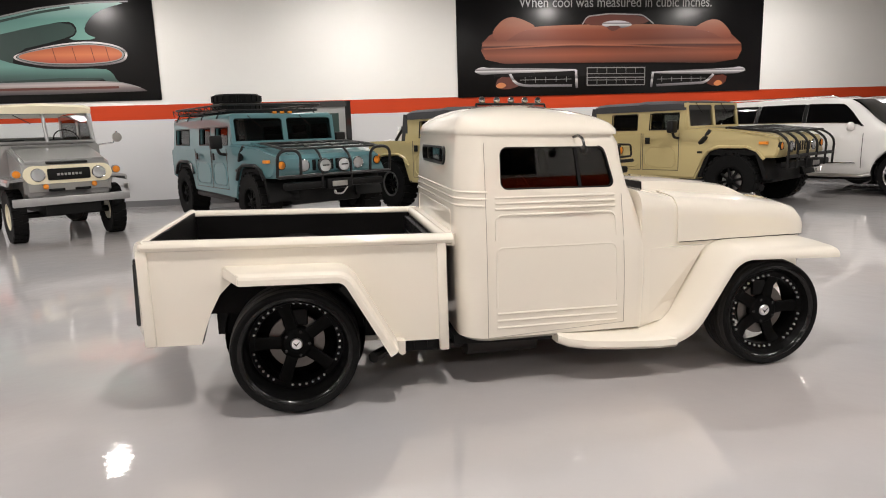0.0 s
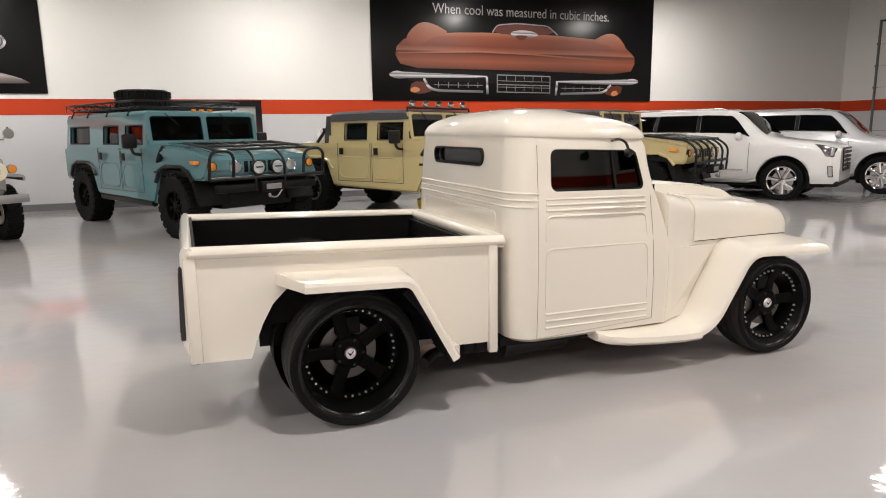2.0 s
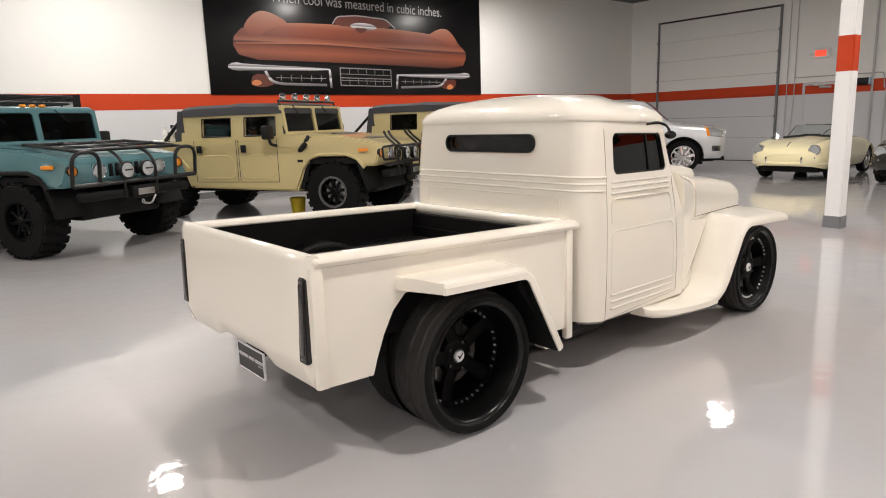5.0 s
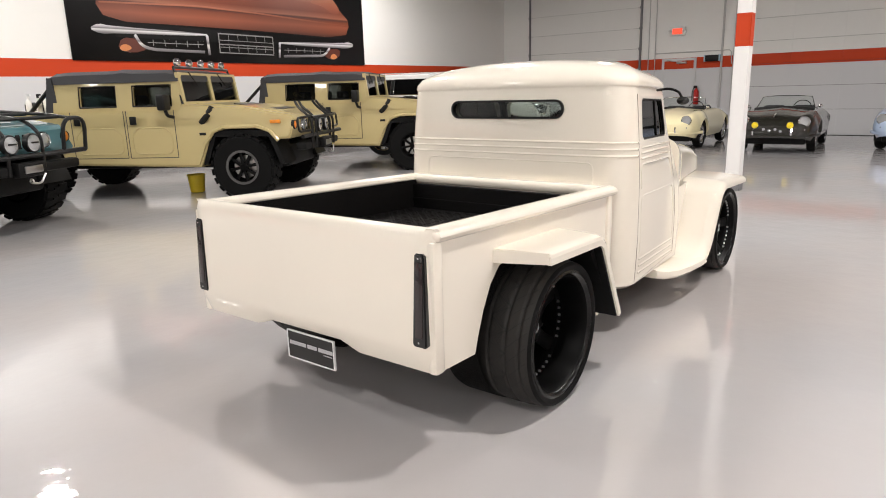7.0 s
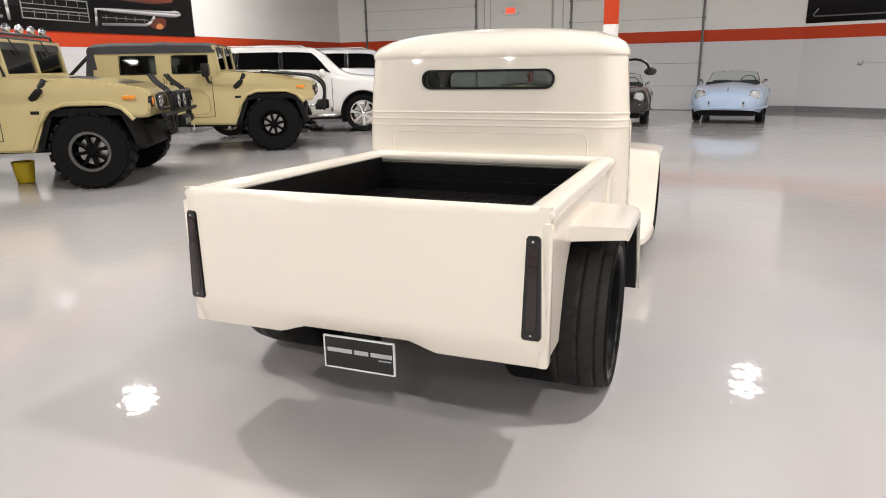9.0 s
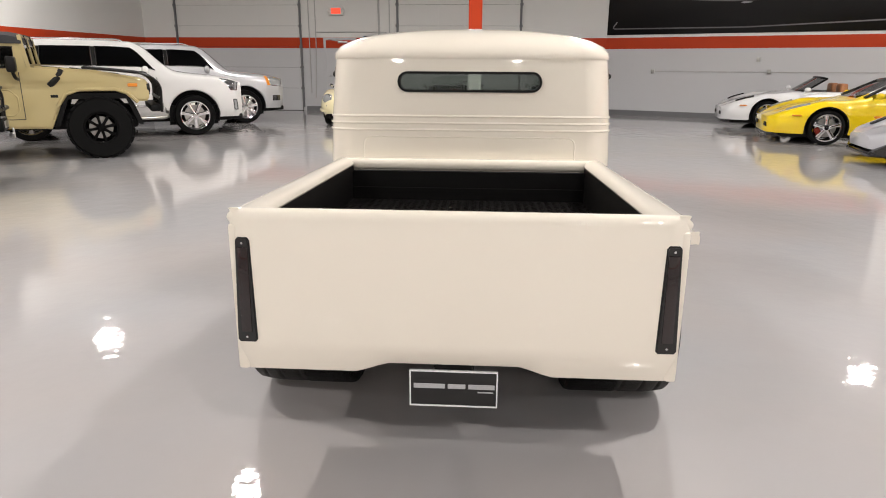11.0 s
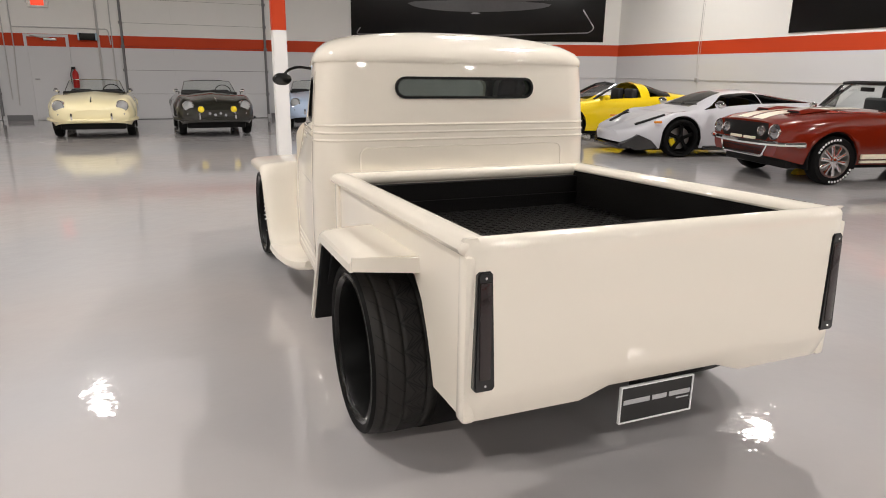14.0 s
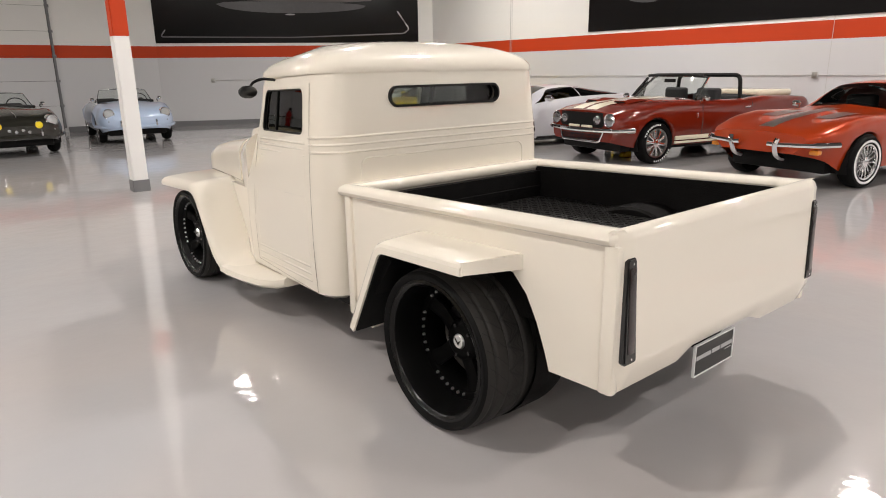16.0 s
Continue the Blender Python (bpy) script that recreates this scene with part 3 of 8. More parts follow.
rpart("tailgate_liner", bm, BLACK_LINER)
for sd in (-1, 1):
    bm = bmesh.new()
    prism(bm, [(0.664, 0.471), (0.672, 0.462), (0.724, 0.462), (0.732, 0.471), (0.722, 0.816), (0.714, 0.826), (0.682, 0.826), (0.674, 0.816)], -0.818, -0.795, "x")
    bmesh.ops.recalc_face_normals(bm, faces=bm.faces)
    bmesh.ops.bevel(bm, geom=[e for e in bm.edges if abs(e.verts[0].co.x - e.verts[1].co.x) < 0.001 and e.verts[0].co.x < -0.815], offset=0.005, segments=2, affect="EDGES")
    for v in bm.verts:
        v.co.x += 0.040 * (v.co.z - 0.47)
    lamp = rpart("tail_lamp", mirrored(bm, sd), GLOSS_BLACK, label="tall black tail lamp with smoked lens")
    bm = rounded(-0.822, -0.812, 0.680, 0.716, 0.50, 0.795, 0.003)
    for v in bm.verts:
        v.co.x += 0.040 * (v.co.z - 0.47)
    rpart("lens", mirrored(bm, sd), LENS_RED, lamp)
    for z in (0.482, 0.808):
        bm = bmesh.new()
        lathe(bm, [(0.0, -0.823), (0.004, -0.822), (0.005, -0.815)], 8, (0.040 * (z - 0.47), 0.698 * sd, z), axis="x")
        rpart("screw", bm, CHROME, lamp)

# plate with a white frame; its lettering as plain bars
bm = bmesh.new()
box(bm, -0.752, -0.744, -0.150, 0.150, 0.216, 0.344)
plate = rpart("plate", bm, PLATE_BLACK, label="black dealer plate in a white frame")
bm = bmesh.new()
for y0, y1, z0, z1 in ((-0.1545, 0.1545, 0.344, 0.3485), (-0.1545, 0.1545, 0.2115, 0.216), (-0.1545, -0.150, 0.216, 0.344), (0.150, 0.1545, 0.216, 0.344)):
    box(bm, -0.756, -0.744, y0, y1, z0, z1)
rpart("plate_frame", bm, WHITE_PRINT, plate)
for y0, y1, z0, z1 in ((0.030, 0.140, 0.280, 0.298), (-0.042, 0.020, 0.280, 0.298), (-0.144, -0.052, 0.280, 0.298), (-0.140, -0.085, 0.266, 0.271)):
    bm = rounded(-0.7545, -0.752, y0, y1, z0, z1, 0.001, 1)
    rpart("print_bar", bm, PLATE_PRINT, plate)
bm = rounded(-0.743, -0.68, -0.07, 0.07, 0.30, 0.40, 0.01)
rpart("plate_bracket", bm, CHASSIS)

# cab: stacked rounded rings, then the crowned roof
def cab_ring(z, xb, xf, hb, hf, rb, rf, n=7):
    pts, rb, rf = [], min(rb, hb * 0.95), min(rf, hf * 0.95)
    for cx_, cy_, r, a0 in ((xf - rf, hf - rf, rf, 0), (xb + rb, hb - rb, rb, 90), (xb + rb, -hb + rb, rb, 180), (xf - rf, -hf + rf, rf, 270)):
        for k in range(n):
            a = radians(a0 + 90 * k / (n - 1))
            pts.append((cx_ + r * math.cos(a), cy_ + r * math.sin(a), z))
    return pts


bm = bmesh.new()
rings = [cab_ring(*p) for p in ((0.285, 0.955, 2.02, 0.78, 0.71, 0.14, 0.05), (0.31, 0.925, 2.05, 0.812, 0.75, 0.15, 0.05), (0.60, 0.915, 2.06, 0.822, 0.755, 0.155, 0.05), (0.86, 0.915, 2.07, 0.820, 0.735, 0.155, 0.05),
                                (1.10, 0.922, 2.00, 0.810, 0.690, 0.155, 0.05), (1.17, 0.926, 1.972, 0.806, 0.680, 0.155, 0.05), (1.30, 0.934, 1.945, 0.796, 0.665, 0.155, 0.06), (1.42, 0.944, 1.93, 0.786, 0.655, 0.155, 0.07),
                                (1.462, 0.948, 1.91, 0.782, 0.65, 0.155, 0.08))]
loft(bm, rings)
cab = rpart("cab", bm, CREAM, label="cream steel cab with rounded rear corners")


def slot(z0, z1, a0, a1, r, lo, hi, axis, lean=0.0, n=6):
    """A rounded opening drawn across an axis, to cut through a wall."""
    bm = bmesh.new()
    pts = []
    for ca, cz, b0 in ((a1 - r, z1 - r, 0), (a0 + r, z1 - r, 90), (a0 + r, z0 + r, 180), (a1 - r, z0 + r, 270)):
        for k in range(n):
            t = radians(b0 + 90 * k / (n - 1))
            pz = cz + r * math.sin(t)
            pa = ca + r * math.cos(t)
            if b0 in (0, 270):
                pa -= lean * (pz - z0)
            pts.append((pa, pz))
    prism(bm, pts, lo, hi, axis)
    return raked(bm)


hollow = bmesh.new()
loft(hollow, [cab_ring(*p) for p in ((0.42, 0.985, 1.99, 0.75, 0.69, 0.12, 0.04), (1.10, 0.98, 1.955, 0.745, 0.63, 0.12, 0.04), (1.43, 1.0, 1.87, 0.72, 0.60, 0.12, 0.05))])
carve(cab, [raked(hollow)], TRIM_BLACK)
carve(cab, [slot(1.160, 1.398, 1.165, 1.885, 0.045, -0.9, 0.9, "y", 0.28), slot(1.292, 1.388, -0.395, 0.395, 0.047, 0.85, 1.10, "x"), slot(1.18, 1.40, -0.58, 0.58, 0.05, 1.82, 2.2, "x")])

bm = bmesh.new()
rings = []
for z, ins, rb in ((1.466, -0.004, 0.160), (1.476, -0.006, 0.160), (1.50, -0.002, 0.16), (1.535, 0.022, 0.17), (1.57, 0.075, 0.20), (1.60, 0.155, 0.24), (1.625, 0.27, 0.28), (1.64, 0.40, 0.30), (1.648, 0.52, 0.24)):
    rings.append(cab_ring(z, 0.948 + ins * 0.62, 1.93 - ins * 0.9, 0.784 - ins, 0.662 - ins * 0.95, rb, min(0.12 + ins * 0.8, rb)))
loft(bm, rings)
rpart("cab_roof", bm, CREAM, label="crowned cream steel roof", angle=50)
bm = bmesh.new()
loft(bm, [cab_ring(1.458, 0.950, 1.908, 0.780, 0.648, 0.156, 0.08), cab_ring(1.470, 0.950, 1.908, 0.780, 0.648, 0.156, 0.08)])
rpart("drip_gap", bm, CREAM)


def side_y(x, z):
    """|y| of the cab's flank."""
    hb = curve(z, [(0.285, 0.78), (0.31, 0.812), (0.60, 0.822), (0.86, 0.820), (1.10, 0.810), (1.17, 0.806), (1.30, 0.796), (1.42, 0.786), (1.462, 0.782)])
    hf = curve(z, [(0.285, 0.71), (0.31, 0.75), (0.60, 0.755), (0.86, 0.735), (1.10, 0.690), (1.17, 0.680), (1.30, 0.665), (1.42, 0.655), (1.462, 0.65)])
    return hb + (hf - hb) * max(0.0, min(1.0, (x - 1.08) / 0.92))


def follow(bm):
    """Shift a flat side piece in or out so that it follows the flank."""
    for v in bm.verts:
        v.co.y += side_y(v.co.x, v.co.z - RAKE * v.co.x - LIFT) - 0.787
    return bm


def pane(z0, z1, a0, a1, r, d0, d1, axis, lean=0.0):
    return slot(z0, z1, a0, a1, r, d0, d1, axis, lean)


for sd in (-1, 1):
    bm = mirrored(follow(pane(1.155, 1.403, 1.16, 1.89, 0.045, 0.752, 0.757, "y", 0.28)), sd)
    ob = part("side_window", bm, GLASS_DARK, truck, "tinted side window glass")
    bm = bmesh.new()
    prism(bm, [(1.655, 1.16), (1.672, 1.16), (1.64, 1.395), (1.624, 1.395)], 0.752, 0.764)
    part("vent_bar", mirrored(follow(raked(bm)), sd), TRIM_BLACK, ob)
    ring = follow(slot(1.155, 1.403, 1.160, 1.890, 0.047, 0.756, 0.772, "y", 0.28))
    ob = part("window_seal", mirrored(ring, sd), TRIM_BLACK, truck)
    carve(ob, [mirrored(slot(1.168, 1.390, 1.174, 1.873, 0.038, 0.55, 0.85, "y", 0.28), sd)])
part("rear_window", pane(1.29, 1.39, -0.40, 0.40, 0.047, 0.958, 0.962, "x"), GLASS_LIGHT, truck, "slim tinted rear window glass")
ob = part("window_seal", slot(1.284, 1.396, -0.403, 0.403, 0.055, 0.922, 0.955, "x"), TRIM_BLACK, truck, "black rubber window seal")
carve(ob, [slot(1.297, 1.383, -0.390, 0.390, 0.042, 0.90, 1.0, "x")])
ob = part("windshield", pane(1.17, 1.41, -0.59, 0.59, 0.05, 1.918, 1.923, "x"), GLASS_LIGHT, truck, "tinted flat windshield glass")

# pressed ribs round the cab, panel outlines on doors and back
def back_x(z):
    return curve(z, [(0.60, 0.915), (0.86, 0.915), (1.10, 0.922), (1.30, 0.934), (1.462, 0.948)])


def flank_line(bm, pts, sd, r, out=0.0, n=6):
    line = []
    for p, q in zip(pts, pts[1:]):
        k = max(2, int(math.dist(p, q) / 0.08))
        line += [(p[0] + (q[0] - p[0]) * i / k, p[1] + (q[1] - p[1]) * i / k) for i in range(k)]
    line.append(pts[-1])
    tube(bm, [(x, sd * (side_y(x, z) + out), z) for x, z in line], r, n)


def flat(pts, r):
    return [(p.x, p.z) for p in bent([(a, 0, b) for a, b in pts], r, 5)]


for sd in (-1, 1):
    bm = bmesh.new()
    for pts in ([(1.075, 0.31), (1.075, 1.42)], [(1.915, 0.35), (1.915, 1.12)], [(1.075, 0.31), (1.915, 0.35)]):
        flank_line(bm, pts, sd, 0.0016, -0.0006)
    rpart("door_seam", bm, PAINT_GAP)
    for z in (1.117, 1.085, 1.053, 0.452, 0.410, 0.368):
        bm = bmesh.new()
        flank_line(bm, [(1.13, z), (1.87, z)], sd, 0.009, -0.0062, 8)
        rpart("door_rib", bm, CREAM)
    bm = bmesh.new()
    flank_line(bm, flat([(1.13, 0.88), (1.13, 1.02), (1.87, 1.02), (1.87, 0.88)], 0.05), sd, 0.006, -0.0045)
    flank_line(bm, flat([(1.13, 0.49), (1.13, 0.835), (1.87, 0.835), (1.87, 0.49)], 0.05), sd, 0.007, -0.0052)
    rpart("door_panel_bead", bm, CREAM)
# three ribs wrap round the back corners
for z in (1.150, 1.112, 1.074):
    bm = bmesh.new()
    xb, hb = back_x(z), side_y(1.0, z)
    arc = [(xb + 0.155 - 0.155 * math.sin(radians(a)), hb - 0.155 + 0.155 * math.cos(radians(a))) for a in range(0, 91, 10)]
    line = [(1.05, hb)] + arc
    line += [(x, -y) for x, y in reversed(line)]
    tube(bm, [(x + 0.002, y * 0.998, z) for x, y in line], 0.0075, 8)
    rpart("cab_rib", bm, CREAM)
bm = bmesh.new()
loop = [(y, z) for y, z in flat([(-0.60, 0.84), (-0.60, 1.035), (0.60, 1.035), (0.60, 0.84)], 0.05)]
tube(bm, [(back_x(z) + 0.003, y, z) for y, z in loop], 0.0055, 6)
rpart("back_panel_bead", bm, CREAM)

# cowl and hood
def hood_ring(x, hw, z0, z1, r, crown, n=6):
    pts = [(x, hw, z0)]
    for k in range(n):
        a = radians(90 * k / (n - 1))
        pts.append((x, hw - r + r * math.cos(a), z1 - r + r * math.sin(a)))
    for k in range(1, 6):
        y = (hw - r) * (1 - k / 6)
        pts.append((x, y, z1 + crown * (1 - (y / (hw - r)) ** 2)))
    pts.append((x, 0, z1 + crown))
    return pts + [(a, -b, c) for a, b, c in reversed(pts[:-1])]


bm = bmesh.new()
loft(bm, [hood_ring(*p) for p in ((2.03, 0.735, 0.32, 1.135, 0.11, 0.02), (2.10, 0.722, 0.32, 1.12, 0.11, 0.02), (2.20, 0.695, 0.33, 1.10, 0.11, 0.025), (2.28, 0.664, 0.34, 1.085, 0.11, 0.03), (2.34, 0.645, 0.40, 1.080, 0.11, 0.03),
                                  (2.80, 0.562, 0.45, 1.045, 0.11, 0.03), (3.20, 0.500, 0.45, 1.0, 0.11, 0.03), (3.245, 0.494, 0.45, 0.985, 0.11, 0.028))])
rpart("cowl", bm, CREAM)
bm = bmesh.new()
loft(bm, [hood_ring(*p) for p in ((2.30, 0.668, 0.812, 1.092, 0.11, 0.03), (2.80, 0.577, 0.812, 1.055, 0.11, 0.03), (3.16, 0.516, 0.812, 1.018, 0.11, 0.03), (3.24, 0.508, 0.812, 0.995, 0.10, 0.028), (3.285, 0.495, 0.812, 0.955, 0.09, 0.022), (3.30, 0.480, 0.815, 0.92, 0.07, 0.015))])
rpart("hood", bm, CREAM, label="cream hood", angle=50)
bm = bmesh.new()
loft(bm, [hood_ring(*p) for p in ((2.298, 0.655, 0.804, 1.0, 0.11, 0.02), (3.27, 0.494, 0.804, 0.9, 0.09, 0.02))])
rpart("hood_gap", bm, SEAM)
# grille shell behind the nose, scoop by the screen
bm = bmesh.new()
loft(bm, [hood_ring(*p) for p in ((3.22, 0.488, 0.42, 0.90, 0.08, 0.02), (3.27, 0.480, 0.42, 0.88, 0.08, 0.02))])
nose = rpart("grille_shell", bm, CREAM)
for k in range(9):
    bm = rounded(3.262, 3.276, -0.36 + 0.085 * k, -0.32 + 0.085 * k, 0.48, 0.80, 0.006)
    rpart("grille_slot", bm, CHASSIS, nose)
for sd in (-1, 1):
    bm = bmesh.new()
    ellipsoid(bm, (3.27, sd * 0.40, 0.66), (0.05, 0.085, 0.085))
    rpart("headlight", bm, LENS_CLEAR)
bm = bmesh.new()
loft(bm, [[(x, w, z - 0.03), (x, w * 0.93, z + h * 0.8), (x, w * 0.75, z + h), (x, -w * 0.75, z + h), (x, -w * 0.93, z + h * 0.8), (x, -w, z - 0.03)] for x, w, z, h in ((2.205, 0.395, 1.125, 0.050), (2.30, 0.395, 1.118, 0.058), (2.45, 0.38, 1.105, 0.066), (2.66, 0.36, 1.09, 0.064), (2.83, 0.335, 1.08, 0.050), (2.90, 0.315, 1.074, 0.030), (2.96, 0.29, 1.066, 0.010), (3.02, 0.26, 1.060, -0.006))])
rpart("hood_scoop", bm, CREAM, angle=45)
bm = bmesh.new()
box(bm, 2.196, 2.2045, -0.375, 0.375, 1.115, 1.164)
rpart("scoop_mouth", bm, CHASSIS)
bm = bmesh.new()
tube(bm, [(3.27, 0.02, 0.93), (3.275, 0.02, 0.99)], 0.012, 8)
lathe(bm, [(0.022, -0.006), (0.03, 0.0), (0.022, 0.006), (0.014, 0.0), (0.022, -0.006)], 16, (3.275, 0.02, 1.012))
rpart("hood_ornament", bm, CHROME, label="small chrome ring ornament")

# front fenders flow down into the running boards
for sd in (-1, 1):
    section = [(0.50, 0.02), (0.70, 0.015), (0.845, 0.004), (0.89, -0.004), (0.913, -0.02), (0.921, -0.036), (0.919, -0.056), (0.901, -0.056), (0.897, -0.034), (0.88, -0.02), (0.50, -0.005)]
    path = [(p.x, p.z) for p in bent([(3.215, 0, 0.785), (2.530, 0, 0.79), (2.235, 0, 0.305), (1.80, 0, 0.265)], 0.13, 8)]
    rpart("front_fender", mirrored(sweep_fender(path, section, 0.0, 0.3), sd), CREAM, angle=40)
    bm = bmesh.new()
    loft(bm, [[(x, 0.70, z0), (x, w, z0), (x, w + 0.02, z0 + 0.02), (x, w + 0.012, z0 + 0.052), (x, w - 0.02, z0 + 0.065), (x, 0.70, z0 + 0.07)] for x, w, z0 in ((2.17, 0.912, 0.226), (2.05, 0.912, 0.222), (1.85, 0.905, 0.226), (1.66, 0.88, 0.230), (1.54, 0.835, 0.238), (1.49, 0.79, 0.250))])
    rpart("running_board", mirrored(bm, sd), CREAM, angle=50)
    bm = bmesh.new()
    prism(bm, [(2.08, 0.29), (2.20, 0.295), (2.515, 0.785), (3.17, 0.78), (3.17, 0.735), (2.565, 0.735), (2.25, 0.28)], 0.46, 0.52)
    prism(bm, [(2.02, 0.29), (2.20, 0.29), (2.485, 0.785), (2.02, 0.785)], 0.60, 0.735)
    for v in bm.verts:
        if v.co.y > 0.72 and v.co.x > 2.1:
            v.co.y = 0.66
    rpart("fender_apron", mirrored(bm, sd), CREAM)
    # stalk mirror curling out from the drip rail
    bm = bmesh.new()
    tube(bm, bent([(1.62, sd * 0.70, 1.452), (1.62, sd * 0.78, 1.462), (1.62, sd * 0.84, 1.44), (1.62, sd * 0.862, 1.40)], 0.05, 5), 0.008, 8)
    arm = rpart("mirror_arm", bm, GLOSS_BLACK, label="curved black mirror arm")
    bm = bmesh.new()
    ellipsoid(bm, (1.615, sd * 0.872, 1.390), (0.020, 0.056, 0.036), 18, 10)
    if sd < 0:
        for v in bm.verts:
            v.co = Vector((1.615, -0.868, 1.385)) + (v.co - Vector((1.615, -0.872, 1.390))) * 0.7
    rpart("mirror_head", bm, GLOSS_BLACK, arm)

# frame, axle, exhaust and cabin
DARK_PIPE = mat("sooty_steel", (0.03, 0.028, 0.026), 0.5, 0.4)
bm = bmesh.new()
for sd in (-1, 1):
    box(bm, -0.30, 3.1, sd * 0.36 - 0.04, sd * 0.36 + 0.04, 0.24, 0.34)
box(bm, 0.90, 2.0, -0.70, 0.70, 0.25, 0.30)
box(bm, 2.05, 3.1, -0.45, 0.45, 0.22, 0.46)
rpart("chassis_frame", bm, CHASSIS)
for x, r in ((0.02, REAR_R), (FRONT_X, FRONT_R)):
    bm = bmesh.new()
    tube(bm, [(x, -0.72, r), (x, 0.72, r)], 0.045, 12)
    ellipsoid(bm, (x, 0, r), (0.14, 0.12, 0.12))
    part("axle", bm, CHASSIS, truck)
for sd in (-1, 1):
    bm = bmesh.new()
    tube(bm, bent([(2.0, sd * 0.30, 0.20), (0.9, sd * 0.48, 0.18), (0.55, sd * 0.52, 0.20), (0.42, sd * 0.70, 0.20)], 0.1, 4), 0.032, 10)
    tube(bm, [(1.0, sd * 0.50, 0.185), (1.45, sd * 0.46, 0.185)], 0.07, 12)
    rpart("exhaust", bm, DARK_PIPE)
bm = rounded(1.05, 1.22, -0.66, 0.66, 0.55, 1.10, 0.05, 3)
rpart("seat_back", bm, SEAT_RED)
bm = rounded(1.10, 1.62, -0.66, 0.66, 0.44, 0.62, 0.05, 3)
rpart("seat_cushion", bm, SEAT_RED)
bm = rounded(1.82, 1.98, -0.60, 0.60, 0.90, 1.12, 0.04, 3)
rpart("dashboard", bm, SEAT_RED)
bm = bmesh.new()
lathe(bm, [(0.175, -0.012), (0.187, 0.0), (0.175, 0.012), (0.163, 0.0), (0.175, -0.012)], 28, (0, 0, 0), axis="x")
part("steering_wheel", bm, TRIM_BLACK, truck, m=pose(1.70, 0.36, 0.98, 0, -25, 0))


# ---- a kit for the parked cars: x ahead, y to the car's left, the front axle over the origin ----
def chaikin(pts, rounds=2):
    for _ in range(rounds):
        out = [pts[0]]
        for (a, b), (c, d) in zip(pts, pts[1:]):
            out += [(0.75 * a + 0.25 * c, 0.75 * b + 0.25 * d), (0.25 * a + 0.75 * c, 0.25 * b + 0.75 * d)]
        out.append(pts[-1])
        pts = out
    return pts


class Shell:
    """A body drawn by lengthwise lines (half width and height over u, the distance behind the nose)."""

    def __init__(self, length, axle, lines, arches=(), rounds=2):
        self.length, self.axle, self.lines, self.arches, self.rounds = length, axle, lines, arches, rounds

    def half(self, u):
        pts = [[curve(u, ys), curve(u, zs)] for ys, zs in self.lines]
        for au, az, ar in self.arches:
            if abs(u - au) < ar:
                low = az + math.sqrt(ar**2 - (u - au) ** 2)
                for k in range(len(pts)):
                    pts[k][1] = max(pts[k][1], low + 0.012 * k)
        return chaikin([tuple(p) for p in pts], self.rounds)

    def top(self, u, y):
        """Height of the skin over a spot."""
        h = self.half(u)
        best = max(h, key=lambda p: p[0])
        up = h[h.index(best):]
        for (a, b), (c, d) in zip(up, up[1:]):
            if c <= abs(y) <= a and a > c:
                return d + (b - d) * (abs(y) - c) / (a - c)
        return up[-1][1]

    def build(self, root, sort, mats, n=84):
        us = [self.length * (0.5 - 0.5 * math.cos(math.pi * k / n)) * 0.35 + self.length * k / n * 0.65 for k in range(n + 1)]
        for au, az, ar in self.arches:
            us += [au - ar - 0.004, au - ar + 0.004, au + ar - 0.004, au + ar + 0.004]
        us = sorted(us)
        rings = []
        for u in us:
            h = self.half(u)
            rings.append([(self.axle - u, y, z) for y, z in h] + [(self.axle - u, -y, z) for y, z in reversed(h[:-1])])
        m, kinds = len(h), {}
        steps = len(self.lines) - 1
        quads = []
        for i in range(len(us) - 1):
            for j in range(2 * m - 2):
                k = j + 0.5 if j < m - 1 else 2 * m - 2.5 - j
                side = 1 if j < m - 1 else -1
                quads.append((sort((us[i] + us[i + 1]) / 2, k / (m - 1) * steps, side), (rings[i][j], rings[i][j + 1], rings[i + 1][j + 1], rings[i + 1][j])))
        for key, q in quads:
            if key:
                kinds.setdefault(key, []).append(q)
        made = {}
        for key, qs in kinds.items():
            bm, seen = bmesh.new(), {}
            for q in qs:
                vs = []
                for p in q:
                    r = tuple(round(c, 5) for c in p)
                    if r not in seen:
                        seen[r] = bm.verts.new(p)
                    if seen[r] not in vs:
                        vs.append(seen[r])
                if len(vs) > 2:
                    bm.faces.new(vs)
            if key == "body":
                for ring in (rings[0], rings[-1]):
                    vs = []
                    for p in ring:
                        r = tuple(round(c, 5) for c in p)
                        if r not in seen:
                            seen[r] = bm.verts.new(p)
                        if seen[r] not in vs:
                            vs.append(seen[r])
                    bm.faces.new(vs)
            made[key] = part(key.split(".")[0], bm, mats[key.split(".")[0]], root, angle=40)
        return made


def skin(shell, u, s, out=0.0):
    """A spot on a body's left half: u behind the nose, s up through its lines; out lifts it off the skin."""
    def at(uu, ss):
        h = shell.half(uu)
        k = max(0.0, min(0.999, ss / (len(shell.lines) - 1))) * (len(h) - 1)
        i = int(k)
        (a, b), (c, d) = h[i], h[i + 1]
        return Vector((shell.axle - uu, a + (c - a) * (k - i), b + (d - b) * (k - i)))
    p = at(u, s)
    if out:
        n = (at(u + 0.02, s) - at(u - 0.02, s)).cross(at(u, s + 0.06) - at(u, s - 0.06)).normalized()
        p += n * (out if n.y * p.y + 0.3 * n.z >= 0 else -out)
    return p


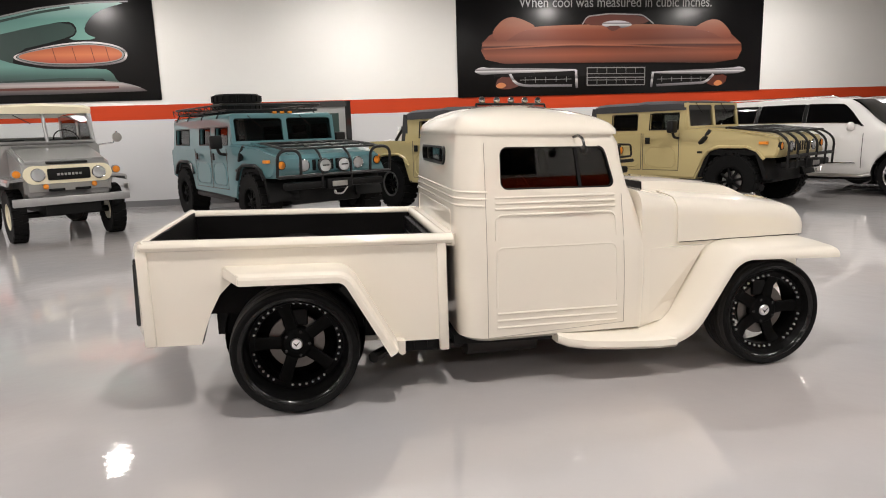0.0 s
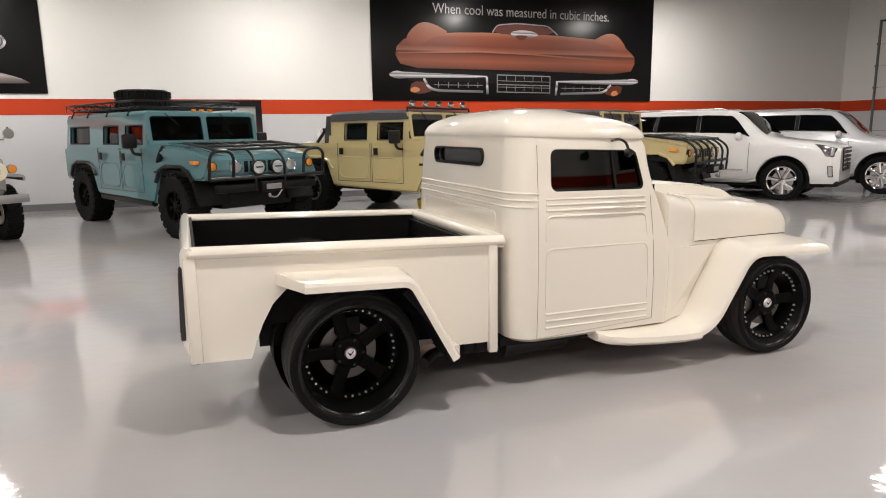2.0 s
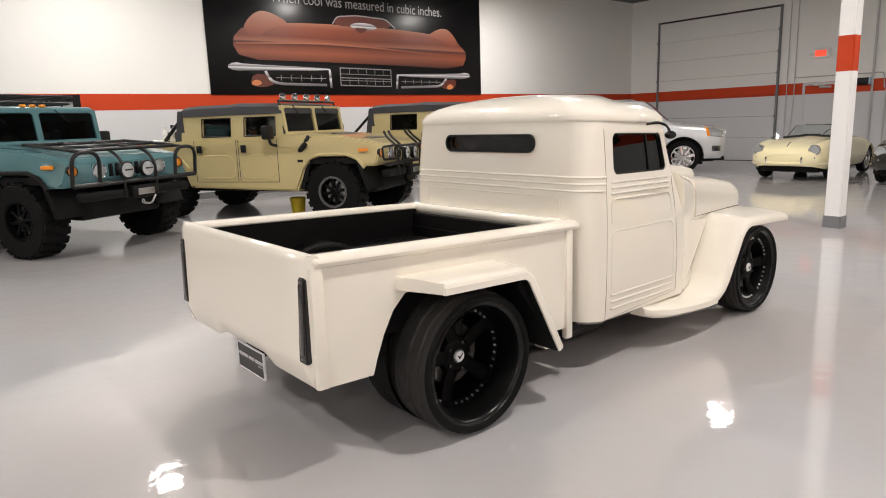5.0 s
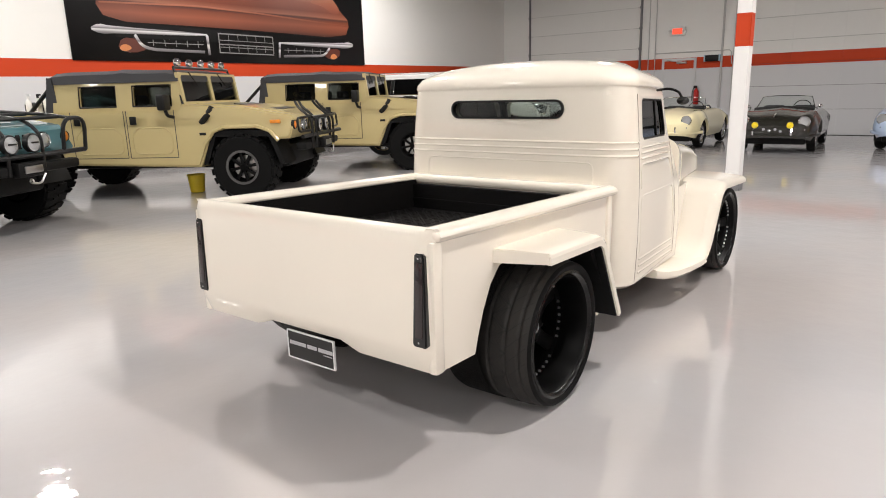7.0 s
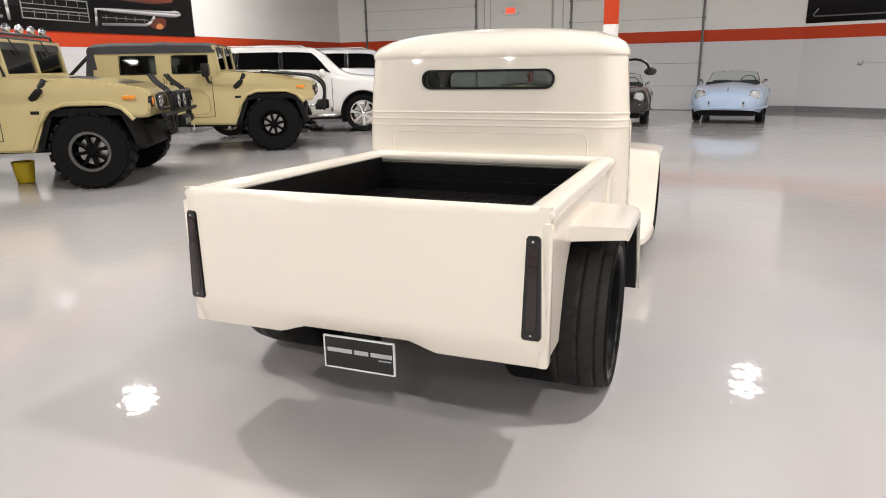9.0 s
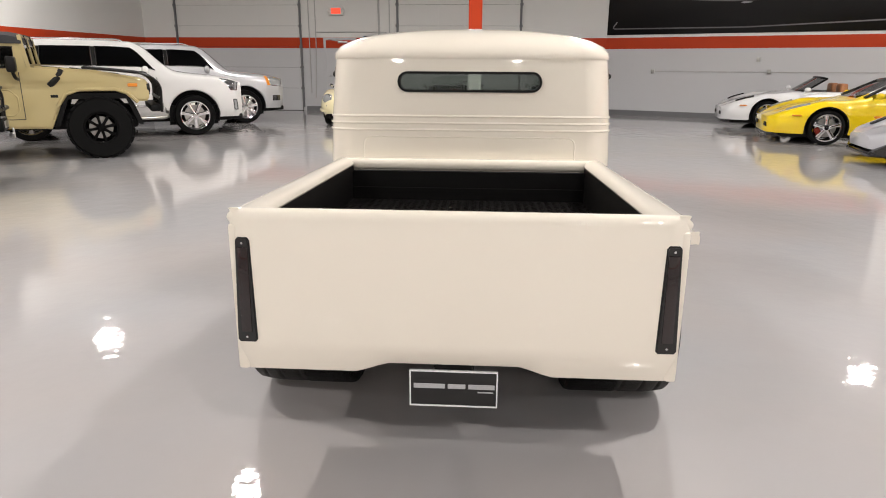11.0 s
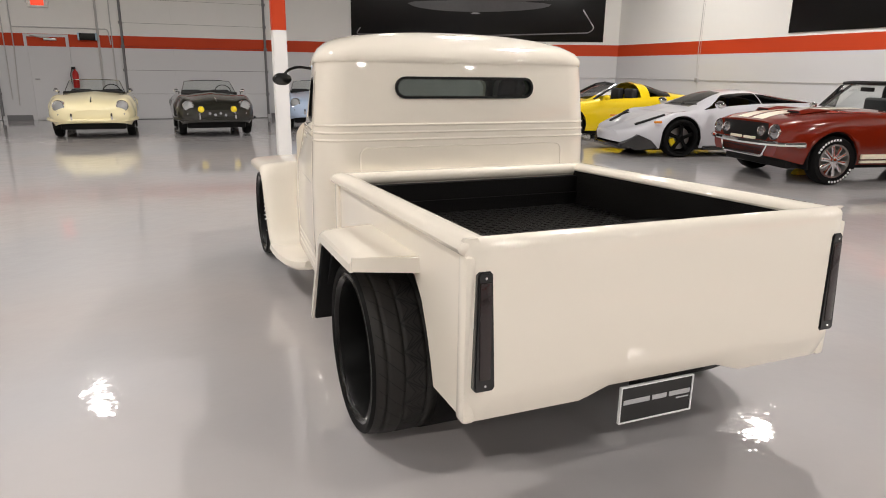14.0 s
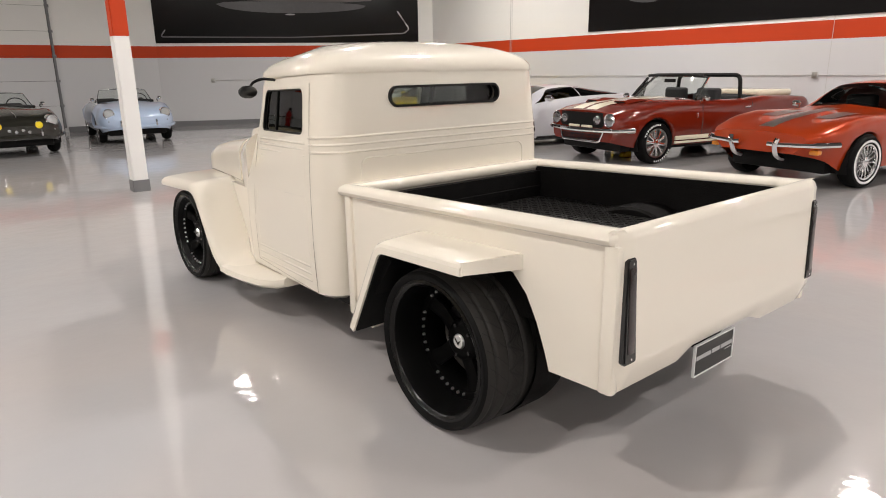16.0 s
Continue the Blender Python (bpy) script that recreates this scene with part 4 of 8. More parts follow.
def patch(root, shell, name, material, side, s0, s1, ul, ur, out=0.007, n=8, m=10, rim=None, label=""):
    """A pane or lamp that follows the skin between two slanted ends; ul, ur: u at the lower and the upper edge. rim: a trim line round it."""
    def spot(a, b):
        lo, hi = ul[0] + (ul[1] - ul[0]) * b, ur[0] + (ur[1] - ur[0]) * b
        p = skin(shell, lo + (hi - lo) * a, s0 + (s1 - s0) * b, out)
        return (p.x, side * p.y, p.z)
    bm = bmesh.new()
    loft(bm, [[spot(i / m, j / n) for i in range(m + 1)] for j in range(n + 1)], False, False)
    bmesh.ops.recalc_face_normals(bm, faces=bm.faces)
    bmesh.ops.solidify(bm, geom=bm.faces[:], thickness=0.008)
    ob = part(name, bm, material, root, label)
    if rim:
        bm = bmesh.new()
        loop = [spot(i / m, 0) for i in range(m)] + [spot(1, j / n) for j in range(n)] + [spot(1 - i / m, 1) for i in range(m)] + [spot(0, 1 - j / n) for j in range(n + 1)]
        tube(bm, loop, 0.009, 5)
        part("trim", bm, rim, ob)
    return ob


def wheel(root, x, side, face, r, width, rim_r, rim_mat, spokes=5, spoke_w=0.035, tyre_mat=None, dish=0.04, mud=False, caliper=None, lettering=False):
    """A wheel whose tyre's outer wall stands at |y| = face."""
    s, hub = side, thing_part("wheel", root)
    y0, y1 = face, face - width
    bm = bmesh.new()
    n = 40
    rows = [(rim_r, s * (y1 + 0.02)), (r * 0.93, s * y1), (r * 0.985, s * (y1 + 0.03)), (r, s * (y1 + 0.06)), (r, s * (y0 - 0.06)), (r * 0.985, s * (y0 - 0.03)), (r * 0.93, s * y0), (rim_r + 0.015, s * (y0 - 0.006)), (rim_r, s * (y0 - 0.02))]
    lathe(bm, rows, n, (x, 0, r))
    part("tyre", bm, tyre_mat or TYRE, hub, angle=30)
    if mud:
        bm = bmesh.new()
        for k in range(22):
            a = 2 * math.pi * k / 22
            for lo, hi, tw in ((0.01, 0.42, 0.0), (0.58, 0.99, 0.14), (0.35, 0.65, 0.07)):
                m = Matrix.Translation((x, 0, r)) @ Matrix.Rotation(-(a + tw), 4, "Y")
                ya, yb = sorted((s * (y1 + width * lo), s * (y1 + width * hi)))
                box(bm, r - 0.02, r + 0.012, ya, yb, -0.045, 0.045, m)
        tagged(part("tread_ring", bm, TYRE, hub, shade=False), kind="stuff")
    bm = bmesh.new()
    lathe(bm, [(rim_r + 0.004, s * (y0 - 0.03)), (rim_r + 0.004, s * (y0 - 0.006)), (rim_r - 0.015, s * (y0 - 0.010)), (rim_r - 0.025, s * (y0 - dish - 0.02)), (rim_r - 0.03, s * (y1 + 0.02)), (0.0, s * (y1 + 0.04))], n, (x, 0, r))
    part("rim", bm, STEEL if lettering else rim_mat, hub)
    for k in range(spokes):
        a = 2 * math.pi * (k + 0.25) / spokes
        bm, rings = bmesh.new(), []
        for rr, hw, dy in ((0.02, spoke_w * 0.9, dish * 0.6), (rim_r * 0.5, spoke_w * 0.75, dish * 0.8), (rim_r - 0.015, spoke_w * 1.1, dish)):
            o, t = Vector((x + rr * math.cos(a), 0, r + rr * math.sin(a))), Vector((-math.sin(a), 0, math.cos(a)))
            rings.append([tuple(o + t * q + Vector((0, s * (y0 - dy) - s * d, 0))) for q, d in ((-hw, 0.035), (-hw, 0.006), (-hw * 0.5, 0), (hw * 0.5, 0), (hw, 0.006), (hw, 0.035))])
        loft(bm, rings)
        part("spoke", bm, rim_mat, hub)
    bm = bmesh.new()
    lathe(bm, [(0.0, s * (y0 - dish * 0.3)), (0.04, s * (y0 - dish * 0.3)), (0.06, s * (y0 - dish * 0.7)), (0.06, s * (y0 - dish - 0.05))], 20, (x, 0, r))
    part("hub_cap", bm, rim_mat, hub)
    bm = bmesh.new()
    lathe(bm, [(0.0, s * (y0 - dish - 0.06)), (rim_r * 0.72, s * (y0 - dish - 0.06)), (rim_r * 0.72, s * (y0 - dish - 0.08))], 28, (x, 0, r))
    part("brake_disc", bm, STEEL, hub)
    if caliper:
        m = Matrix.Translation((x, 0, r)) @ Matrix.Rotation(radians(35), 4, "Y")
        bm = rounded(rim_r * 0.38, rim_r * 0.78, min(s * (y0 - dish - 0.03), s * (y0 - dish - 0.09)), max(s * (y0 - dish - 0.03), s * (y0 - dish - 0.09)), -0.09, 0.09, 0.015)
        bm.transform(m)
        part("brake_caliper", bm, caliper, hub)
    if lettering:
        bm = bmesh.new()
        for a0 in (25, 205):
            for k in range(9):
                a = radians(a0 + 9 * k)
                m = Matrix.Translation((x, 0, r)) @ Matrix.Rotation(-a, 4, "Y")
                ya, yb = sorted((s * (y0 - 0.004), s * (y0 + 0.003)))
                box(bm, r * 0.83, r * 0.91, ya, yb, -0.012, 0.012, m)
        tagged(part("tyre_lettering", bm, WHITE_PRINT, hub), kind="stuff")


def wells(root, xs, r, hw, width):
    for x in xs:
        for s in (-1, 1):
            bm = bmesh.new()
            pts = [(x + r * math.cos(radians(a)), r * 0.92 + r * math.sin(radians(a))) for a in range(-20, 201, 20)]
            inner = [(x + (r + 0.02) * math.cos(radians(a)), r * 0.92 + (r + 0.02) * math.sin(radians(a))) for a in range(200, -21, -20)]
            prism(bm, pts + inner, s * (hw - width), s * (hw - 0.02))
            box(bm, x - r, x + r, min(s * (hw - width), s * (hw - width - 0.02)), max(s * (hw - width), s * (hw - width - 0.02)), 0.2, r * 1.9)
            part("wheel_well", bm, CHASSIS, root)


def underbody(root, x0, x1, hw, z0, z1):
    part("underbody", rounded(x0, x1, -hw, hw, z0, z1, 0.03), CHASSIS, root)


def round_lamp(root, x, y, z, r, depth=0.05, ring=None, lens=None, name="headlight", yaw=0):
    m = Matrix.Translation((x, y, z)) @ Matrix.Rotation(radians(yaw), 4, "Z")
    bm = bmesh.new()
    lathe(bm, [(r * 1.12, -depth), (r * 1.14, 0.0), (r * 1.05, 0.012), (r * 0.97, 0.006)], 24, axis="x")
    bm.transform(m)
    ob = part(name, bm, ring or CHROME, root)
    bm = bmesh.new()
    lathe(bm, [(r * 0.98, 0.002), (r * 0.7, 0.012), (r * 0.35, 0.018), (0.0, 0.02)], 24, axis="x")
    bm.transform(m)
    part("lens", bm, lens or LENS_CLEAR, ob)
    return ob


def low_screen(root, x0, z0, w0, x1, z1, w1, bow, frame_mat, r=0.014, tint=None):
    """A raked, bowed windscreen with a tube frame, for an open car."""
    rows = []
    for k in range(9):
        t = -1 + k / 4
        rows.append(((x0 - bow * t * t, w0 * t, z0 - 0.02 * t * t), (x1 - bow * 0.9 * t * t, w1 * t, z1 - 0.03 * abs(t) ** 3)))
    bm = bmesh.new()
    loft(bm, [[a, b] for a, b in rows], False, False)
    part("windshield", bm, tint or GLASS_CLEAR, root)
    bm = bmesh.new()
    tube(bm, [rows[0][0], rows[0][1]] + [b for _, b in rows[1:-1]] + [rows[-1][1], rows[-1][0]], r, 8)
    part("windshield_frame", bm, frame_mat, root)


def seats(root, x, ys, z0, z1, material, w=0.24):
    for y in ys:
        bm = rounded(x - 0.10, x + 0.06, y - w, y + w, z0 - 0.15, z1, 0.05, 3)
        seat = part("seat", bm, material, root)
        bm = rounded(x, x + 0.45, y - w, y + w, z0 - 0.20, z0 - 0.05, 0.05, 3)
        part("seat_cushion", bm, material, seat)


def side_mirror(root, x, y, z, material, size=(0.06, 0.10, 0.055), arm=None):
    s = 1 if y > 0 else -1
    bm = bmesh.new()
    ellipsoid(bm, (x, y, z), size, 16, 10)
    mir = part("side_mirror", bm, material, root)
    bm = bmesh.new()
    tube(bm, [(x + 0.02, y - s * 0.06, z - 0.02), (x + 0.05, y - s * (arm or 0.16), z - 0.07)], 0.014, 6)
    part("mirror_arm", bm, material, mir)


def place(near, heading, half, side=-1):
    """The pose of a car whose near front tyre's outer wall touches the floor at near; side: which side that is."""
    a = math.atan2(heading[1], heading[0])
    left = Vector((-math.sin(a), math.cos(a)))
    o = Vector(near) - left * (side * half)
    return pose(o.x, o.y, 0, rz=math.degrees(a))


H1_TAN = mat("tan_paint", (0.48, 0.395, 0.195), 0.3, 0, 0.7, 0.03, 2)
H1_TEAL = mat("teal_paint", (0.094, 0.202, 0.220), 0.28, 0, 1.0, 0.02, 2)
SOFT_TOP = mat("black_canvas", (0.035, 0.035, 0.038), 0.8, 0, 0, 0.2, 8, 0.4, 120)
BLACK_STEEL = mat("black_powder_coat", (0.006, 0.006, 0.006), 0.4, 0, 0, 0.2, 20, 0, 60, 0.3)
SEAT_BLACK = mat("black_upholstery", (0.02, 0.02, 0.022), 0.7, 0, 0, 0.2, 10)
GREY_RING = mat("dull_grey_alloy", (0.09, 0.088, 0.085), 0.45, 0.3)
NORTH_HEAD = (0.52, -0.85)


def offroader(near, paint, label, wagon=False, light_bar=False, guard="full", rim_ring=False, heading=NORTH_HEAD):
    """A wide, slab-sided four-door off-roader on mud tyres."""
    root = thing("off_road_truck", label, "off-roader", place(near, heading, 1.03), "off-roaders along the wall")
    tail = -4.05
    # lower body with both wheel openings
    out = [(-0.66, 0.47), (-0.50, 0.82), (-0.40, 0.96), (-0.22, 1.02), (0.26, 1.02), (0.42, 0.95), (0.50, 0.86), (0.70, 0.86), (0.74, 0.92), (0.74, 1.14), (0.70, 1.19), (0.0, 1.31), (-0.86, 1.37), (-0.92, 1.30), (tail, 1.30), (tail - 0.05, 1.25), (tail - 0.05, 0.74), (-3.88, 0.72),
           (-3.80, 0.86), (-3.66, 0.98), (-3.50, 1.02), (-3.10, 1.02), (-2.94, 0.94), (-2.76, 0.52)]
    bm = bmesh.new()
    prism(bm, out, -1.02, 1.02)
    for v in bm.verts:
        if v.co.x > -0.8 and v.co.z > 1.1:
            v.co.y *= 0.86
        if v.co.x > 0.6:
            v.co.y *= 0.97
    bmesh.ops.recalc_face_normals(bm, faces=bm.faces)
    bmesh.ops.bevel(bm, geom=[e for e in bm.edges if abs(e.verts[0].co.y - e.verts[1].co.y) < 0.25], offset=0.03, segments=2, affect="EDGES")
    body = part("body", bm, paint, root)
    for x in (0.0, -3.30):
        for s in (-1, 1):
            bm = bmesh.new()
            prism(bm, [(x - 0.62, 0.5), (x - 0.5, 0.84), (x - 0.38, 0.99), (x + 0.38, 0.99), (x + 0.5, 0.84), (x + 0.62, 0.5), (x + 0.55, 0.5), (x + 0.4, 0.9), (x - 0.4, 0.9), (x - 0.55, 0.5)], s * 0.5, s * 0.99)
            part("wheel_well", bm, CHASSIS, root)
            bm = bmesh.new()
            e = 0.03
            arc = [(-0.55, 0.80), (-0.42, 0.98), (-0.24, 1.045), (0.26, 1.045), (0.44, 0.98), (0.56, 0.84)]
            tube(bm, [(x + a, s * 1.035, b) for a, b in arc], 0.028, 6)
            part("arch_flare", bm, paint if not wagon else BLACK_STEEL, root)
            wheel(root, x, s, 1.07, 0.465, 0.34, 0.235, RIM_BLACK, 8, 0.026, TYRE, 0.05, True)
            if rim_ring:
                bm = bmesh.new()
                lathe(bm, [(0.245, s * 1.055), (0.248, s * 1.072), (0.215, s * 1.072), (0.212, s * 1.055)], 36, (x, 0, 0.465))
                part("bead_ring", bm, GREY_RING, root)
    part("underbody", rounded(-3.9, 0.55, -0.62, 0.62, 0.42, 0.75, 0.05), CHASSIS, root)
    # cabin sides with window openings
    roof_x = tail if wagon else -2.86
    for s in (-1, 1):
        bm = bmesh.new()
        prism(bm, [(-0.87, 1.29), (-0.93, 1.74), (-0.96, 1.80), (roof_x + 0.04, 1.80), (roof_x, 1.72), (roof_x - 0.03, 1.29)], 0.93, 0.975)
        for v in bm.verts:
            v.co.y = s * (v.co.y - 0.10 * max(0.0, v.co.z - 1.3))
        side = part("cabin_side", bm, paint, root)
        wins = [(-1.62, -1.02), (-2.46, -1.88)] + ([(-3.90, -3.05)] if wagon else [])
        cut = []
        for a, b in wins:
            c = bmesh.new()
            prism(c, [(a, 1.36), (b, 1.36), (b, 1.62), (b - 0.03, 1.665), (a + 0.03, 1.665), (a, 1.62)], s * 0.8, s * 1.1)
            cut.append(c)
        carve(side, cut)
        for a, b in wins:
            bm = bmesh.new()
            prism(bm, [(a - 0.02, 1.35), (b + 0.02, 1.35), (b + 0.02, 1.68), (a - 0.02, 1.68)], 0.925, 0.931)
            for v in bm.verts:
                v.co.y = s * (v.co.y - 0.10 * max(0.0, v.co.z - 1.3))
            part("side_window", bm, GLASS_SMOKE, root)
            bm = bmesh.new()
            tube(bm, [(p, s * (0.974 - 0.10 * (z - 1.3)), z) for p, z in ((a, 1.36), (b, 1.36), (b, 1.65), (a, 1.65), (a, 1.36))], 0.012, 5)
            part("window_trim", bm, TRIM_BLACK, root)
        for a, b in ((-1.72, -0.98), (-2.60, -1.76)):
            door = bmesh.new()
            for p, q in (((a, 0.62), (a, 1.30)), ((b, 0.62), (b, 1.30)), ((a, 0.62), (b, 0.62))):
                tube(door, [(p[0], s * 1.019, p[1]), (q[0], s * 1.019, q[1])], 0.006, 5)
            ob = part("door_seam", door, SEAM, root)
            bm = bmesh.new()
            tube(bm, bent([(a + 0.06, s * 1.02, 0.74), (a + 0.06, s * 1.02, 0.95), (a + 0.16, s * 1.02, 1.05), (b - 0.16, s * 1.02, 1.05), (b - 0.06, s * 1.02, 0.95), (b - 0.06, s * 1.02, 0.74), (b - 0.12, s * 1.02, 0.68), (a + 0.12, s * 1.02, 0.68), (a + 0.06, s * 1.02, 0.74)], 0.03, 3), 0.011, 6)
            part("door_bead", bm, paint, ob)
            bm = rounded(a + 0.05, a + 0.15, min(s * 1.015, s * 1.035), max(s * 1.015, s * 1.035), 1.10, 1.22, 0.008)
            part("door_handle", bm, TRIM_BLACK, ob)
        bm = rounded(-1.10, -0.98, min(s * 1.06, s * 1.26), max(s * 1.06, s * 1.26), 1.30, 1.52, 0.03, 3)
        mir = part("side_mirror", bm, TRIM_BLACK, root)
        bm = bmesh.new()
        tube(bm, bent([(-1.04, s * 1.14, 1.32), (-1.02, s * 1.12, 1.22), (-1.0, s * 1.0, 1.20)], 0.04, 4), 0.025, 8)
        part("mirror_arm", bm, TRIM_BLACK, mir)
        # intake cheek beside the hood
        bm = bmesh.new()
        tube(bm, bent([(-0.62, s * 0.93, 1.10), (-0.50, s * 0.95, 1.22), (-0.44, s * 0.91, 1.33)], 0.08, 4), 0.045, 8)
        part("hood_cheek", bm, TRIM_BLACK, root)
        bm = rounded(-0.62, -0.52, min(s * 1.018, s * 1.026), max(s * 1.018, s * 1.026), 0.93, 0.97, 0.004)
        part("badge", bm, TRIM_BLACK, root)
        bm = rounded(0.44, 0.58, min(s * 0.93, s * 1.0), max(s * 0.93, s * 1.0), 1.08, 1.13, 0.008)
        part("side_marker", bm, LENS_AMBER, root)
        if wagon:
            bm = bmesh.new()
            tube(bm, [(-0.75, s * 0.98, 0.46), (-2.65, s * 0.98, 0.48)], 0.05, 8)
            part("rock_rail", bm, BLACK_STEEL, root)
    # windscreen frame, two panes
    m = Matrix.Translation((-0.85, 0, 1.36)) @ Matrix.Rotation(radians(-8), 4, "Y")
    bm = bmesh.new()
    box(bm, -0.025, 0.025, -0.95, 0.95, -0.02, 0.47)
    bm.transform(m)
    frame_ob = part("windshield_frame", bm, paint, root)
    cut = []
    for y0, y1 in ((-0.89, -0.04), (0.04, 0.89)):
        c = bmesh.new()
        prism(c, [(y0, 0.05), (y1, 0.05), (y1, 0.40), (y1 - 0.04, 0.43), (y0 + 0.04, 0.43), (y0, 0.40)], -0.2, 0.2, "x")
        c.transform(m)
        cut.append(c)
    carve(frame_ob, cut)
    for y0, y1 in ((-0.89, -0.04), (0.04, 0.89)):
        bm = bmesh.new()
        box(bm, -0.004, 0.004, y0 - 0.01, y1 + 0.01, 0.04, 0.44)
        bm.transform(m)
        part("windshield_pane", bm, GLASS_SMOKE, root)
        bm = bmesh.new()
        tube(bm, [(0.035, y0 + 0.25, 0.47), (0.035, y0 + 0.45, 0.28)], 0.008, 5)
        bm.transform(m)
        part("wiper", bm, TRIM_BLACK, root)
    # roof
    if wagon:
        bm = rounded(tail - 0.02, -0.89, -0.93, 0.93, 1.77, 1.87, 0.05, 3)
        part("roof", bm, paint, root)
        bm = bmesh.new()
        box(bm, tail - 0.02, tail + 0.02, -0.93, 0.93, 1.28, 1.80)
        part("rear_panel", bm, paint, root)
        for y in (-0.14, 0.0, 0.14):
            part("roof_marker", rounded(-0.95, -0.89, y - 0.035, y + 0.035, 1.86, 1.90, 0.012), LENS_AMBER, root)
    else:
        bm = bmesh.new()
        rows = []
        for x, z, h in ((-0.89, 1.82, 0.93), (-1.05, 1.855, 0.93), (-1.6, 1.865, 0.93), (-1.75, 1.88, 0.935), (-1.9, 1.865, 0.93), (-2.6, 1.865, 0.93), (-2.84, 1.85, 0.92), (-2.96, 1.80, 0.91)):
            rows.append([(x, -h - 0.03, 1.70), (x, -h - 0.012, z - 0.04), (x, -h + 0.08, z + 0.01), (x, 0, z + 0.025), (x, h - 0.08, z + 0.01), (x, h + 0.012, z - 0.04), (x, h + 0.03, 1.70)])
        loft(bm, rows)
        top = part("soft_top", bm, SOFT_TOP, root, "black canvas soft top")
        bm = bmesh.new()
        prism(bm, [(-2.80, 1.30), (-2.86, 1.80), (-2.93, 1.80), (-3.02, 1.30)], -0.96, 0.96)
        part("top_back", bm, SOFT_TOP, top)
        for s in (-1, 1):
            bm = bmesh.new()
            tube(bm, [(-2.95, s * 0.85, 1.68), (-3.35, s * 0.85, 1.31)], 0.03, 8)
            part("bed_brace", bm, BLACK_STEEL, root)
    # hood panel, vents, nose
    bm = bmesh.new()
    prism(bm, [(0.66, 1.205), (0.0, 1.325), (-0.80, 1.385), (-0.80, 1.36), (0.0, 1.30), (0.66, 1.18)], -0.66, 0.66)
    hood = part("hood_panel", bm, paint, root)
    bm = bmesh.new()
    prism(bm, [(0.35, 1.268), (-0.35, 1.365), (-0.35, 1.35), (0.35, 1.25)], -0.36, 0.36)
    part("hood_vent", bm, TRIM_BLACK, hood)
    bm = bmesh.new()
    box(bm, 0.735, 0.748, -0.56, 0.56, 0.93, 1.12)
    grille = part("grille", bm, paint, root)
    for k in range(7):
        y = -0.30 + 0.10 * k
        part("grille_slot", rounded(0.744, 0.753, y - 0.03, y + 0.03, 0.95, 1.11, 0.01), CHASSIS, grille)
    for s in (-1, 1):
        round_lamp(root, 0.76, s * 0.47, 1.03, 0.085)
        round_lamp(root, 0.75, s * 0.83, 1.05, 0.06, 0.04, TRIM_BLACK, LENS_AMBER, "turn_signal")
    # bumper, winch, guard
    part("bumper", rounded(0.74, 0.90, -0.84, 0.84, 0.68, 0.79, 0.03), CHASSIS, root)
    winch = part("winch", rounded(0.86, 0.98, -0.20, 0.20, 0.66, 0.82, 0.02), CHASSIS, root)
    part("fairlead", rounded(0.975, 0.995, -0.13, 0.13, 0.70, 0.78, 0.008), STEEL, winch)
    bm = bmesh.new()
    lathe(bm, [(0.02, -0.012), (0.032, 0), (0.02, 0.012), (0.008, 0)], 12, (1.04, -0.12, 0.62))
    tube(bm, bent([(1.03, 0.1, 0.68), (1.05, 0.0, 0.58), (1.04, -0.12, 0.60)], 0.05, 4), 0.012, 6)
    part("tow_hook", bm, STEEL, winch)
    part("brush_guard", guard_tubes(guard), BLACK_STEEL, root, "black tubular brush guard")
    if guard != "cage":
        for y in (-0.20, 0.12):
            dl = round_lamp(root, 0.93, y, 1.02, 0.095, 0.06, BLACK_STEEL, LENS_CLEAR, "driving_light")
            part("print_bar", rounded(0.944, 0.956, y - 0.055, y + 0.055, 1.015, 1.035, 0.004), TRIM_BLACK, dl)
    seats(root, -1.75, (-0.62, 0.62), 1.0, 1.52, SEAT_BLACK)
    seats(root, -2.60, (-0.62, 0.62), 1.0, 1.52, SEAT_BLACK)
    bm = bmesh.new()
    lathe(bm, [(0.19, -0.012), (0.20, 0), (0.19, 0.012), (0.18, 0)], 20, axis="x")
    part("steering_wheel", bm, TRIM_BLACK, root, m=pose(-1.18, 0.60, 1.38, 0, -30, 0))
    if light_bar:
        bm = bmesh.new()
        tube(bm, [(-0.98, -0.88, 1.90), (-0.98, 0.88, 1.90)], 0.022, 8)
        tube(bm, [(-0.86, -0.95, 1.38), (-0.98, -0.88, 1.90)], 0.02, 6)
        tube(bm, [(-0.86, 0.95, 1.38), (-0.98, 0.88, 1.90)], 0.02, 6)
        bar = part("light_bar", bm, BLACK_STEEL, root, "roof light bar with five round lamps")
        for y in (-0.72, -0.36, 0.0, 0.36, 0.72):
            bm = bmesh.new()
            ellipsoid(bm, (-1.0, y, 1.968), (0.05, 0.066, 0.066))
            part("roof_lamp", bm, CHROME, bar)
    return root


